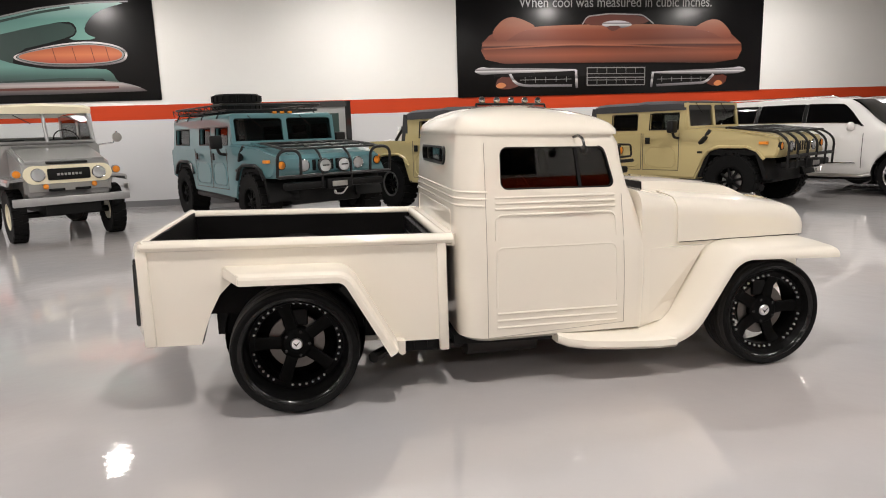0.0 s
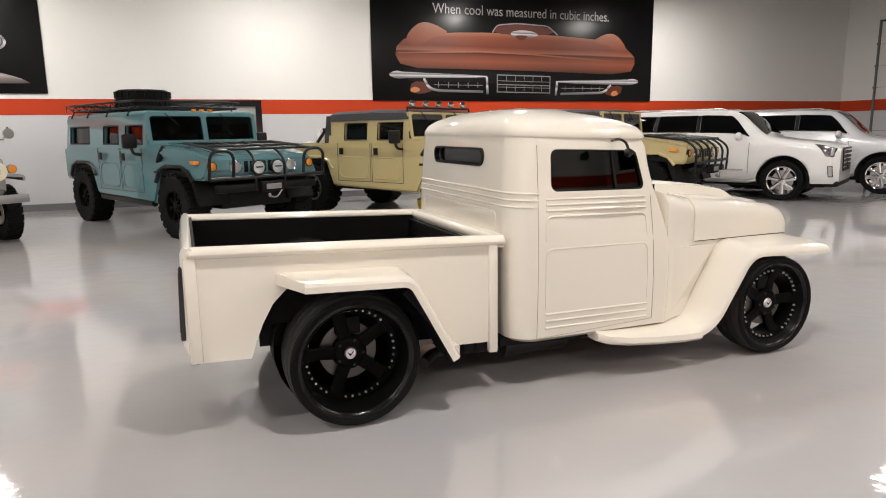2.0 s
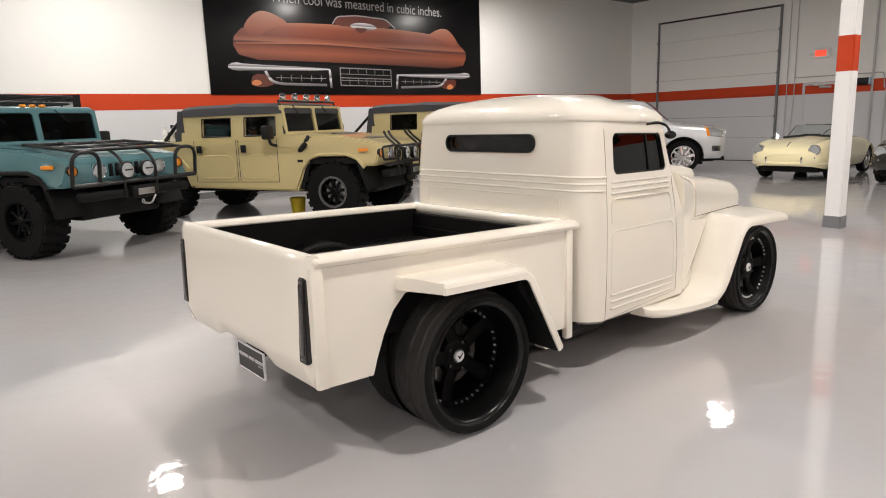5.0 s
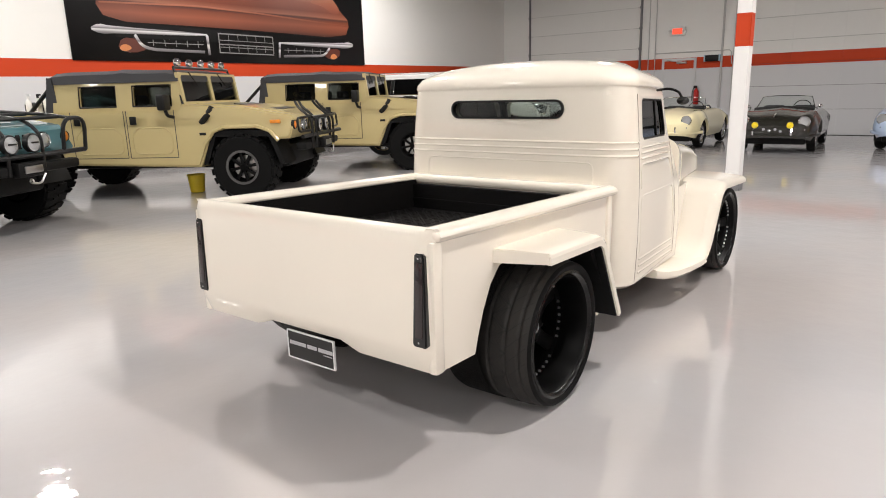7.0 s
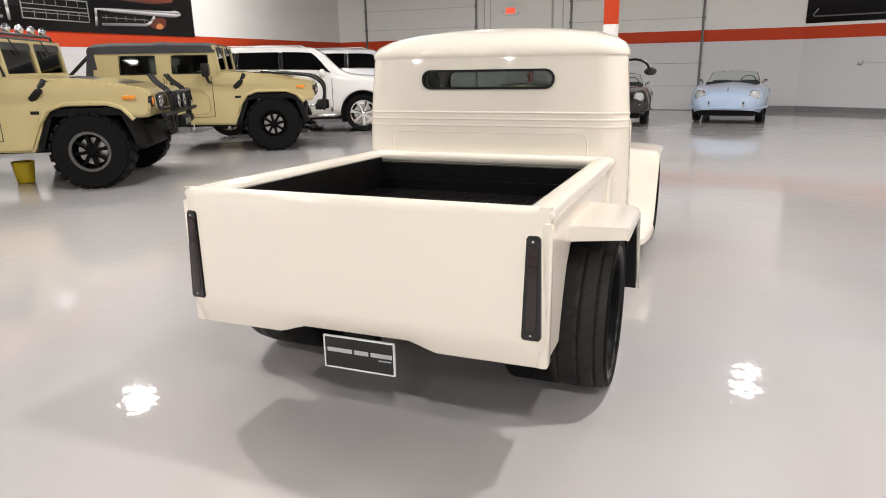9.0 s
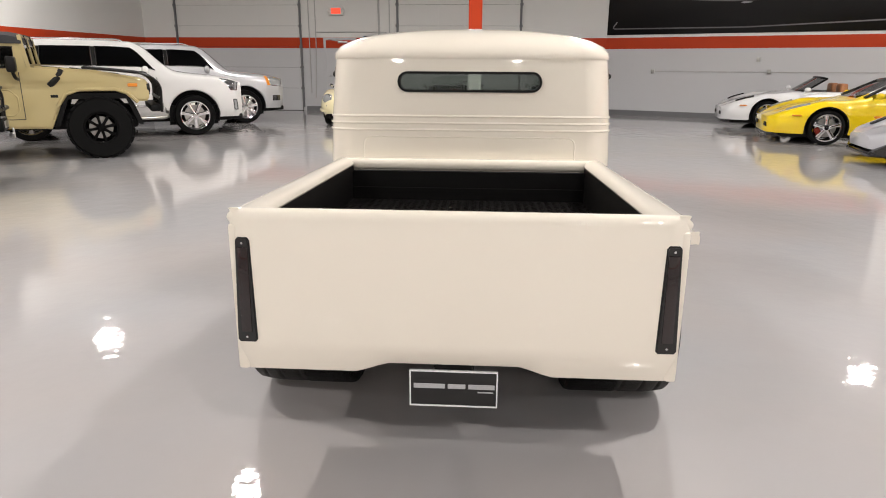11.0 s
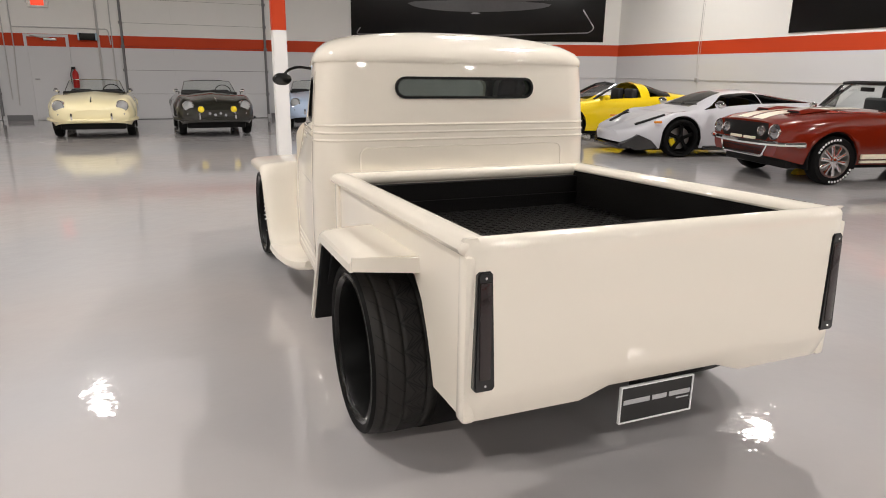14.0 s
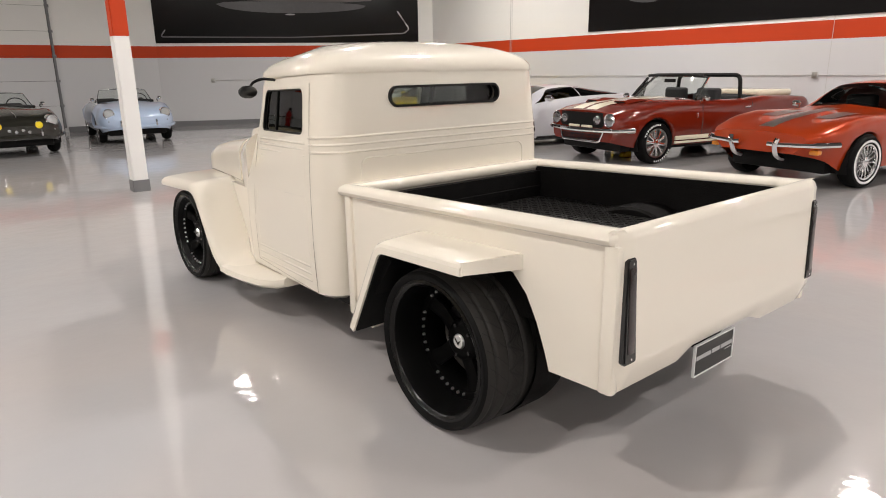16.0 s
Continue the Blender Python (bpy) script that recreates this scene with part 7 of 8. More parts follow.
        side_mirror(root, -0.88, s * 0.90, 0.98, CHROME, (0.05, 0.07, 0.05), 0.06)
        bm = bmesh.new()
        loft(bm, [[(-1.10, s * 0.64, 1.30), (-0.82, s * 0.72, 0.98)], [(-1.16, s * 0.64, 1.30), (-1.15, s * 0.74, 0.96)]], False, False)
        part("vent_window", bm, GLASS_CLEAR, root)
    bm = bmesh.new()
    prism(bm, [(-0.50, 0.80), (0.50, 0.80), (0.54, 0.62), (0.48, 0.57), (-0.48, 0.57), (-0.54, 0.62)], 0.86, 0.905, "x")
    part("grille", bm, CHASSIS, root)
    bm = bmesh.new()
    prism(bm, [(-0.50, 0.46), (0.50, 0.46), (0.44, 0.36), (-0.44, 0.36)], 0.84, 0.90, "x")
    part("lower_grille", bm, CHASSIS, root)
    bm = bmesh.new()
    tube(bm, bent([(0.62, -0.90, 0.55), (0.88, -0.84, 0.545), (0.98, -0.45, 0.535), (1.0, 0, 0.53), (0.98, 0.45, 0.535), (0.88, 0.84, 0.545), (0.62, 0.90, 0.55)], 0.12, 5), 0.035, 8)
    part("bumper", bm, CHROME, root)
    bm = bmesh.new()
    tube(bm, bent([(0.90, -0.52, 0.50), (0.91, -0.46, 0.35), (0.92, 0.46, 0.35), (0.90, 0.52, 0.50)], 0.06, 4), 0.018, 6)
    part("valance_trim", bm, CHROME, root)
    for y0, y1 in ((-0.27, -0.04), (0.04, 0.27)):
        part("nose_stripe", rounded(0.90, 0.94, y0, y1, 0.565, 0.60, 0.004), STRIPE_WHITE, root)
    return root


muscle((3.95, -2.46))


def stingray(near):
    root = thing("coupe", "orange-red classic fastback coupe with chrome bumpers", "sports car", place(near, SOUTH_HEAD, 0.88, 1), "sports cars along the wall")
    L, ua, wb, r = 4.45, 1.02, 2.49, 0.322
    lines = [([(0, 0.50), (0.2, 0.66), (0.6, 0.76), (4.0, 0.78), (4.45, 0.6)], [(0, 0.44), (0.3, 0.36), (0.6, 0.22), (4.0, 0.22), (4.45, 0.4)]),
             ([(0, 0.60), (0.2, 0.74), (0.6, 0.82), (2.0, 0.82), (4.0, 0.84), (4.45, 0.64)], [(0, 0.52), (0.4, 0.46), (4.45, 0.5)]),
             ([(0, 0.66), (0.2, 0.80), (0.6, 0.87), (2.0, 0.85), (3.6, 0.88), (4.45, 0.66)], [(0, 0.615), (0.6, 0.66), (2.0, 0.66), (4.45, 0.62)]),
             ([(0, 0.62), (0.2, 0.76), (0.6, 0.82), (2.0, 0.82), (3.6, 0.84), (4.45, 0.62)], [(0, 0.65), (0.3, 0.74), (0.6, 0.82), (1.02, 0.87), (1.8, 0.83), (2.6, 0.85), (3.5, 0.90), (4.45, 0.68)]),
             ([(0, 0.50), (0.3, 0.60), (1.0, 0.66), (1.75, 0.70), (2.42, 0.54), (2.95, 0.52), (3.85, 0.34), (4.45, 0.3)], [(0, 0.67), (0.3, 0.765), (0.6, 0.83), (1.02, 0.875), (1.85, 0.88), (2.38, 1.17), (2.8, 1.20), (3.5, 1.05), (4.45, 0.70)]),
             ([(0, 0.34), (1.5, 0.40), (2.2, 0.34), (4.45, 0.2)], [(0, 0.675), (0.3, 0.755), (0.6, 0.80), (1.02, 0.845), (1.8, 0.905), (2.38, 1.22), (2.8, 1.25), (3.5, 1.08), (4.45, 0.70)]),
             ([(0, 0.0), (4.45, 0.0)], [(0, 0.69), (0.3, 0.775), (0.6, 0.83), (1.02, 0.88), (1.8, 0.94), (2.38, 1.23), (2.8, 1.26), (3.5, 1.09), (4.45, 0.70)])]
    shell = Shell(L, ua, lines, ((ua - 0.12, r, 0.345), (ua + wb - 0.12, r, 0.345)), 3)

    def sort(u, s, d):
        w = ".l" if d > 0 else ".r"
        if s > 4.0 and 1.84 < u < 2.35:
            return "windshield"
        if 3.15 < s < 3.85 and 2.02 + (s - 3.15) * 0.45 < u < 2.82:
            return "side_window" + w
        if s > 4.0 and 3.05 < u < 3.7 and s < 5.8:
            return "rear_glass" + w
        return "body"

    shell.build(root, sort, {"body": ORANGE_RED, "windshield": GLASS_SMOKE, "side_window": GLASS_DARK, "rear_glass": GLASS_PRIVACY}, 140)
    underbody(root, -3.1, 0.6, 0.66, 0.18, 0.40)
    wells(root, (0.12, 0.12 - wb), 0.335, 0.86, 0.24)
    part("cockpit", rounded(-2.2, -0.90, -0.62, 0.62, 0.3, 0.66, 0.05), SEAT_BLACK, root)
    seats(root, -1.68, (-0.33, 0.33), 0.72, 1.05, SEAT_BLACK, 0.21)
    part("grille", rounded(0.90, 1.0, -0.56, 0.56, 0.46, 0.60, 0.02), CHASSIS, root)
    bm = bmesh.new()
    for k in range(4):
        tube(bm, [(1.005, -0.54, 0.48 + 0.033 * k), (1.005, 0.54, 0.48 + 0.033 * k)], 0.006, 5)
    tagged(part("grille_mesh", bm, STEEL, root), kind="stuff")
    for s in (-1, 1):
        bm = bmesh.new()
        tube(bm, bent([(0.72, s * 0.88, 0.565), (0.96, s * 0.78, 0.56), (1.07, s * 0.30, 0.545), (1.07, s * 0.20, 0.55)], 0.10, 5), 0.034, 8)
        b = part("bumper", bm, CHROME, root)
        bm = bmesh.new()
        tube(bm, bent([(1.08, s * 0.33, 0.62), (1.10, s * 0.31, 0.54), (1.04, s * 0.30, 0.40), (0.90, s * 0.30, 0.36)], 0.06, 4), 0.03, 8)
        part("bumper_guard", bm, CHROME, b)
        part("turn_lamp", rounded(0.84, 0.93, s * 0.70 - 0.06, s * 0.70 + 0.06, 0.44, 0.50, 0.02), LENS_AMBER, root)
        for x in (0.12, 0.12 - wb):
            wheel(root, x, s, 0.885, r, 0.20, 0.215, CHROME, 16, 0.010, TYRE, 0.03)
            bm = bmesh.new()
            lathe(bm, [(0.240, s * 0.884), (0.241, s * 0.889), (0.268, s * 0.889), (0.269, s * 0.884)], 40, (x, 0, r))
            part("whitewall", bm, WHITE_PRINT, root)
        bm = bmesh.new()
        rows = [[(ua - u, s * y, shell.top(u, y) + 0.004) for y in (0.26, 0.38, 0.50)] for u in (0.72, 0.85, 1.0, 1.15, 1.28)]
        loft(bm, rows, False, False)
        part("hood_vent_panel", bm, STEEL, root)
        side_mirror(root, -0.95, s * 0.86, 0.93, CHROME, (0.05, 0.07, 0.045), 0.06)
    bm = bmesh.new()
    rows = [[(ua - u, y, shell.top(u, y) + 0.004) for y in (-0.10, 0.0, 0.10)] for u in (0.15, 0.3, 0.5, 0.7, 0.9, 1.1, 1.3, 1.5)]
    loft(bm, rows, False, False)
    part("hood_stripe", bm, STEEL, root)
    return root


stingray((0.98, -2.42))


# ---- pictures on the walls ----
def fade(name, stops, axis=2, rough=0.42):
    """Printed picture colour that runs through stops along the shape's own height (or width)."""
    m = bpy.data.materials.new(name)
    m.use_nodes = True
    nt = m.node_tree
    tc, sep, ramp, ns, mix = (nt.nodes.new(k) for k in ("ShaderNodeTexCoord", "ShaderNodeSeparateXYZ", "ShaderNodeValToRGB", "ShaderNodeTexNoise", "ShaderNodeMath"))
    nt.links.new(tc.outputs["Generated"], sep.inputs[0])
    ns.inputs["Scale"].default_value = 3.0
    mix.operation = "MULTIPLY_ADD"
    mix.inputs[1].default_value = 0.06
    nt.links.new(ns.outputs["Fac"], mix.inputs[0])
    nt.links.new(sep.outputs[axis], mix.inputs[2])
    nt.links.new(mix.outputs[0], ramp.inputs[0])
    while len(ramp.color_ramp.elements) < len(stops):
        ramp.color_ramp.elements.new(0.5)
    for e, (p, c) in zip(ramp.color_ramp.elements, stops):
        e.position, e.color = p, (*c, 1)
    b = nt.nodes["Principled BSDF"]
    nt.links.new(ramp.outputs[0], b.inputs["Base Color"])
    b.inputs["Roughness"].default_value = rough
    return m


PRINT_BLACK = mat("poster_black", (0.004, 0.0037, 0.004), 0.30, 0, 0.0, 0.3, 0.4, 0, 60, 0.25)
PRINT_ORANGE = fade("printed_orange_body", [(0.0, (0.00864, 0.00461, 0.00403)), (0.12, (0.126, 0.0288, 0.0115)), (0.30, (0.23, 0.0634, 0.0288)), (0.44, (0.15, 0.0317, 0.0115)), (0.50, (0.0518, 0.0115, 0.00576)), (0.54, (0.254, 0.0864, 0.0461)), (0.66, (0.144, 0.0288, 0.0115)), (0.88, (0.207, 0.0518, 0.023)), (1.0, (0.299, 0.115, 0.0634))])
PRINT_ORANGE_2 = fade("printed_orange_fender", [(0.0, (0.161, 0.031, 0.0124)), (0.6, (0.26, 0.0744, 0.031)), (1.0, (0.31, 0.112, 0.062))])
PRINT_DARK_RED = mat("printed_dark_red", (0.10, 0.025, 0.015), 0.3)
PRINT_SILVER = fade("printed_silver", [(0.0, (0.05, 0.045, 0.05)), (0.3, (0.25, 0.24, 0.25)), (0.5, (0.62, 0.61, 0.61)), (0.62, (0.14, 0.13, 0.14)), (0.8, (0.42, 0.40, 0.42)), (1.0, (0.6, 0.6, 0.62))])
PRINT_GREY = mat("printed_grey", (0.25, 0.245, 0.245), 0.35)
PRINT_LAMP = mat("printed_amber", (0.55, 0.20, 0.07), 0.35, 0, 0, 0.2, 4)
PRINT_TEAL = fade("printed_teal", [(0.0, (0.02, 0.035, 0.03)), (0.3, (0.05, 0.11, 0.10)), (0.55, (0.12, 0.26, 0.23)), (0.8, (0.10, 0.23, 0.205)), (1.0, (0.30, 0.45, 0.42))])
PRINT_TEAL_DARK = mat("printed_dark_teal", (0.018, 0.042, 0.036), 0.35, 0, 0, 0.2, 1)
PRINT_RED_LAMP = fade("printed_red_lens", [(0.0, (0.30, 0.05, 0.03)), (0.5, (0.50, 0.15, 0.06)), (1.0, (0.33, 0.07, 0.03))])
PRINT_SMOKE = fade("printed_smoke_grey", [(0.0, (0.03, 0.028, 0.03)), (0.45, (0.16, 0.13, 0.13)), (0.8, (0.42, 0.37, 0.36)), (1.0, (0.25, 0.23, 0.24))])
PRINT_DIM = mat("printed_dim_grey", (0.06, 0.058, 0.062), 0.35, 0, 0, 0.35, 1.5)


def rounded_loop(pts, rounds=2):
    for _ in range(rounds):
        pts = [q for a, b in zip(pts, pts[1:] + pts[:1]) for q in ((0.75 * a[0] + 0.25 * b[0], 0.75 * a[1] + 0.25 * b[1]), (0.25 * a[0] + 0.75 * b[0], 0.25 * a[1] + 0.75 * b[1]))]
    return pts


class Board:
    """A flat printed board on a wall; its picture is drawn in metres along the wall and up."""

    def __init__(self, label, m, x0, x1, z0, z1):
        self.root = thing("poster", label, "poster", pose(0, 0, 0.02) @ m, "large car posters")
        self.layer = 0.032
        bm = rounded(x0, x1, 0.004, 0.03, z0, z1, 0.006)
        part("board", bm, [PRINT_BLACK], self.root)

    def shape(self, name, pts, material, soft=2):
        bm = bmesh.new()
        f = bm.faces.new([bm.verts.new((x, self.layer, z)) for x, z in (rounded_loop(pts, soft) if soft else pts)])
        g = bmesh.ops.extrude_face_region(bm, geom=[f])
        for v in g["geom"]:
            if isinstance(v, bmesh.types.BMVert):
                v.co.y -= 0.0015
        bmesh.ops.triangulate(bm, faces=[f for f in bm.faces if len(f.verts) > 4])
        self.layer += 0.0016
        return part(name, bm, material, self.root, shade=False)

    def line(self, name, pts, w, material, soft=True):
        pts = [(p.x, p.z) for p in bent([(a, 0, b) for a, b in pts], 0.12, 4)] if soft and len(pts) > 2 else pts
        lo, hi = [], []
        for i, p in enumerate(pts):
            a, b = pts[max(0, i - 1)], pts[min(len(pts) - 1, i + 1)]
            d = math.hypot(b[0] - a[0], b[1] - a[1]) or 1
            nx, nz = -(b[1] - a[1]) / d, (b[0] - a[0]) / d
            lo.append((p[0] - nx * w / 2, p[1] - nz * w / 2))
            hi.append((p[0] + nx * w / 2, p[1] + nz * w / 2))
        bm = bmesh.new()
        y = self.layer
        for i in range(len(pts) - 1):
            bm.faces.new([bm.verts.new((q[0], y, q[1])) for q in (lo[i], lo[i + 1], hi[i + 1], hi[i])])
        bmesh.ops.remove_doubles(bm, verts=bm.verts, dist=0.0005)
        self.layer += 0.0016
        return part(name, bm, material, self.root, shade=False)


# north wall pictures are drawn with world x running right, so the board's own x axis is turned round
def north_board(label, x0, x1, z0, z1):
    return Board(label, pose(0, WALL_N, 0, rz=180), -x1, -x0, z0, z1)


def flip(pts):
    return [(-x, z) for x, z in pts]


b = north_board("black poster of an orange-red sports car with a slogan", 3.22, 11.02, 2.20, 4.92)
b.shape("car_body", flip([(3.96, 2.96), (3.74, 3.36), (4.10, 3.70), (5.1, 3.80), (6.3, 3.84), (7.9, 3.84), (9.1, 3.78), (9.98, 3.72), (10.28, 3.50), (10.52, 3.29), (10.31, 2.88), (7.94, 2.94), (5.51, 2.96)]), PRINT_ORANGE, 1)
b.shape("left_fender", flip([(4.02, 3.62), (4.26, 3.92), (4.5, 4.03), (4.78, 3.98), (5.20, 3.78), (4.75, 3.70), (4.30, 3.40)]), PRINT_ORANGE_2)
b.shape("right_fender", flip([(9.10, 3.70), (9.45, 3.90), (9.75, 3.95), (9.98, 3.83), (10.22, 3.54), (9.95, 3.45), (9.6, 3.66)]), PRINT_ORANGE_2)
b.shape("windscreen", flip([(6.28, 3.82), (6.40, 4.02), (6.95, 4.07), (7.80, 4.04), (8.05, 3.86), (7.2, 3.80)]), PRINT_DARK_RED, 1)
b.line("screen_rim", flip([(6.28, 3.84), (6.40, 4.02), (6.95, 4.08), (7.82, 4.05), (8.10, 3.84)]), 0.03, PRINT_GREY)
b.shape("hood_bulge", flip([(6.72, 3.84), (6.95, 3.92), (7.35, 3.92), (7.60, 3.82), (7.3, 3.74), (6.95, 3.74)]), PRINT_SILVER)
b.shape("hood_scoop", flip([(6.85, 3.80), (7.30, 3.80), (7.12, 3.68), (7.0, 3.68)]), PRINT_DARK_RED, 1)
b.line("crease", flip([(3.85, 3.30), (6.0, 3.38), (7.5, 3.34), (10.4, 3.20)]), 0.035, PRINT_ORANGE_2)
b.shape("shadow_band", flip([(4.0, 2.94), (10.3, 2.86), (10.2, 2.62), (4.1, 2.66)]), PRINT_BLACK, 0)
b.shape("lower_body", flip([(4.2, 2.66), (4.55, 2.64), (4.75, 2.45), (4.4, 2.35), (4.1, 2.42)]), PRINT_DARK_RED, 1)
b.shape("lower_body", flip([(10.1, 2.62), (9.62, 2.58), (9.5, 2.42), (9.75, 2.32), (10.05, 2.38)]), PRINT_DARK_RED, 1)
b.shape("turn_lamp", flip([(4.10, 2.44), (4.25, 2.55), (4.42, 2.46), (4.25, 2.38)]), PRINT_LAMP)
b.shape("turn_lamp", flip([(9.70, 2.38), (9.85, 2.50), (10.0, 2.40), (9.85, 2.32)]), PRINT_LAMP)
b.shape("bumper_left", flip([(3.58, 2.80), (3.78, 2.90), (4.0, 2.86), (6.10, 2.82), (6.16, 2.76), (4.1, 2.73), (3.8, 2.70)]), PRINT_SILVER, 1)
b.shape("bumper_right", flip([(10.62, 2.72), (10.45, 2.80), (10.2, 2.76), (8.10, 2.72), (8.06, 2.66), (10.2, 2.62), (10.45, 2.64)]), PRINT_SILVER, 1)
for pts in ([(4.48, 2.72), (4.60, 2.50), (4.85, 2.44), (6.02, 2.42)], [(6.12, 2.78), (6.14, 2.36)], [(8.10, 2.70), (8.06, 2.34)], [(9.72, 2.62), (9.50, 2.42), (8.20, 2.38)]):
    b.line("chrome_line", flip(pts), 0.06, PRINT_SILVER)
for x0, x1, z0, z1 in ((4.72, 6.0, 2.49, 2.66), (8.2, 9.5, 2.45, 2.60)):
    for k in range(5):
        x = x0 + (x1 - x0) * (k + 0.5) / 5
        b.line("grille_tick", flip([(x, z0 + 0.02), (x, z1 - 0.02)]), 0.014, PRINT_GREY)
    b.line("grille_bar", flip([(x0, (z0 + z1) / 2), (x1, (z0 + z1) / 2)]), 0.014, PRINT_GREY)
for z, w in ((2.41, 0.022), (2.53, 0.014), (2.59, 0.022), (2.68, 0.014), (2.82, 0.026)):
    b.line("grille_bar", flip([(6.38, z + 0.01), (7.88, z - 0.01)]), w, PRINT_GREY)
for x in (6.39, 7.87):
    b.line("grille_side", flip([(x, 2.42), (x, 2.82)]), 0.024, PRINT_GREY)
for k in range(5):
    x = 6.64 + 0.245 * k
    for z in (2.44, 2.68):
        b.line("grille_tick", flip([(x, z), (x, z + 0.13)]), 0.012, PRINT_GREY)
words = bpy.data.curves.new("slogan", "FONT")
words.body, words.size, words.extrude = "When cool was measured in cubic inches.", 0.33, 0.0005
words.align_x = "CENTER"
tmp = new("slogan_source", words)
dg = bpy.context.evaluated_depsgraph_get()
slogan_mesh = bpy.data.meshes.new_from_object(tmp.evaluated_get(dg))
bpy.data.objects.remove(tmp)
xs = [v.co.x for v in slogan_mesh.vertices]
k = 4.86 / (max(xs) - min(xs))
# letters that stand close together make one word
glyphs = bmesh.new()
glyphs.from_mesh(slogan_mesh)
bpy.data.meshes.remove(slogan_mesh)
islands, seen = [], set()
for v in glyphs.verts:
    if v in seen:
        continue
    stack, isle = [v], []
    seen.add(v)
    while stack:
        w = stack.pop()
        isle.append(w)
        for e in w.link_edges:
            o = e.other_vert(w)
            if o not in seen:
                seen.add(o)
                stack.append(o)
    islands.append((min(p.co.x for p in isle), max(p.co.x for p in isle), isle))
islands.sort(key=lambda i: i[0])
groups, reach = [], None
for lo, hi, isle in islands:
    if reach is None or lo - reach > 0.055:
        groups.append([])
        reach = hi
    groups[-1] += isle
    reach = max(reach, hi)
slogan = new("slogan")
slogan.parent = b.root
slogan.matrix_basis = pose(-7.14, b.layer + 0.002, 4.22, 90, 0, 180) @ Matrix.Diagonal((k, 1.0, 1, 1))
for g in groups:
    keep = set(g)
    word, spot = bmesh.new(), {}
    for v in g:
        spot[v] = word.verts.new(v.co)
    for f in glyphs.faces:
        if f.verts[0] in keep:
            word.faces.new([spot[v] for v in f.verts])
    part("word", word, PRINT_GREY, slogan, shade=False)
glyphs.free()

a = north_board("black poster of a teal tail fin with red lamp", -11.45, -3.65, 2.32, 4.95)
a.root.matrix_basis = pose(0.22, 0, 0) @ a.root.matrix_basis
a.shape("rear_deck", flip([(-11.3, 3.9), (-6.9, 3.74), (-6.09, 3.90), (-5.36, 3.98), (-5.20, 3.76), (-5.60, 3.60), (-6.5, 3.40), (-6.6, 3.0), (-4.75, 3.0), (-4.6, 2.72), (-11.3, 2.72)]), PRINT_TEAL_DARK, 1)
a.shape("fin", flip([(-11.3, 3.1), (-6.9, 4.02), (-5.97, 4.23), (-5.04, 4.35), (-4.11, 4.385), (-4.62, 4.25), (-4.90, 4.10), (-5.06, 3.88), (-5.06, 3.74), (-4.80, 3.62), (-5.45, 3.60), (-5.21, 3.74), (-5.24, 3.93), (-5.40, 4.0), (-6.09, 3.88), (-6.9, 3.70), (-11.3, 2.8)]), PRINT_TEAL, 1)
a.line("fin_chrome", flip([(-11.3, 3.14), (-6.9, 4.04), (-5.97, 4.25), (-5.04, 4.365), (-4.13, 4.39)]), 0.032, PRINT_GREY)
a.line("fin_shadow", flip([(-11.3, 3.02), (-6.9, 3.95), (-5.97, 4.165), (-5.30, 4.27)]), 0.05, PRINT_TEAL_DARK)
a.shape("lower_fin", flip([(-7.8, 3.50), (-6.9, 3.26), (-6.5, 3.12), (-5.8, 3.00), (-4.76, 3.02), (-4.60, 2.92), (-4.53, 2.74), (-4.36, 2.68), (-4.70, 2.68), (-4.86, 2.86), (-7.8, 2.74)]), PRINT_TEAL, 1)
bezel_line = [(-6.62, 3.27), (-6.2, 3.42), (-5.5, 3.55), (-4.9, 3.585), (-4.38, 3.48), (-4.22, 3.30), (-4.36, 3.12), (-5.0, 3.05), (-5.8, 3.06), (-6.3, 3.14)]
for bezel_name, kx, kz, bezel_mat in (("lamp_bezel", 1.0, 1.0, PRINT_SILVER), ("bezel_groove", 0.955, 0.86, PRINT_TEAL_DARK), ("bezel_rim", 0.935, 0.80, PRINT_GREY), ("lamp_lens", 0.905, 0.72, PRINT_RED_LAMP)):
    a.shape(bezel_name, flip([(-5.36 + (x + 5.36) * kx, 3.315 + (z - 3.315) * kz) for x, z in bezel_line]), bezel_mat)
for x in (-5.75, -5.35, -4.98, -4.68):
    a.line("lens_rib", flip([(x, 3.46), (x + 0.05, 3.17)]), 0.014, PRINT_DARK_RED)
a.shape("bumper", flip([(-11.3, 2.72), (-4.95, 2.75), (-4.40, 2.71), (-4.05, 2.60), (-3.88, 2.49), (-11.3, 2.49)]), PRINT_SMOKE, 1)
a.line("bumper_edge", flip([(-11.3, 2.715), (-4.95, 2.745), (-4.42, 2.705), (-4.06, 2.59)]), 0.022, PRINT_GREY)
a.line("bumper_line", flip([(-11.3, 2.60), (-4.5, 2.61)]), 0.05, PRINT_DARK_RED)

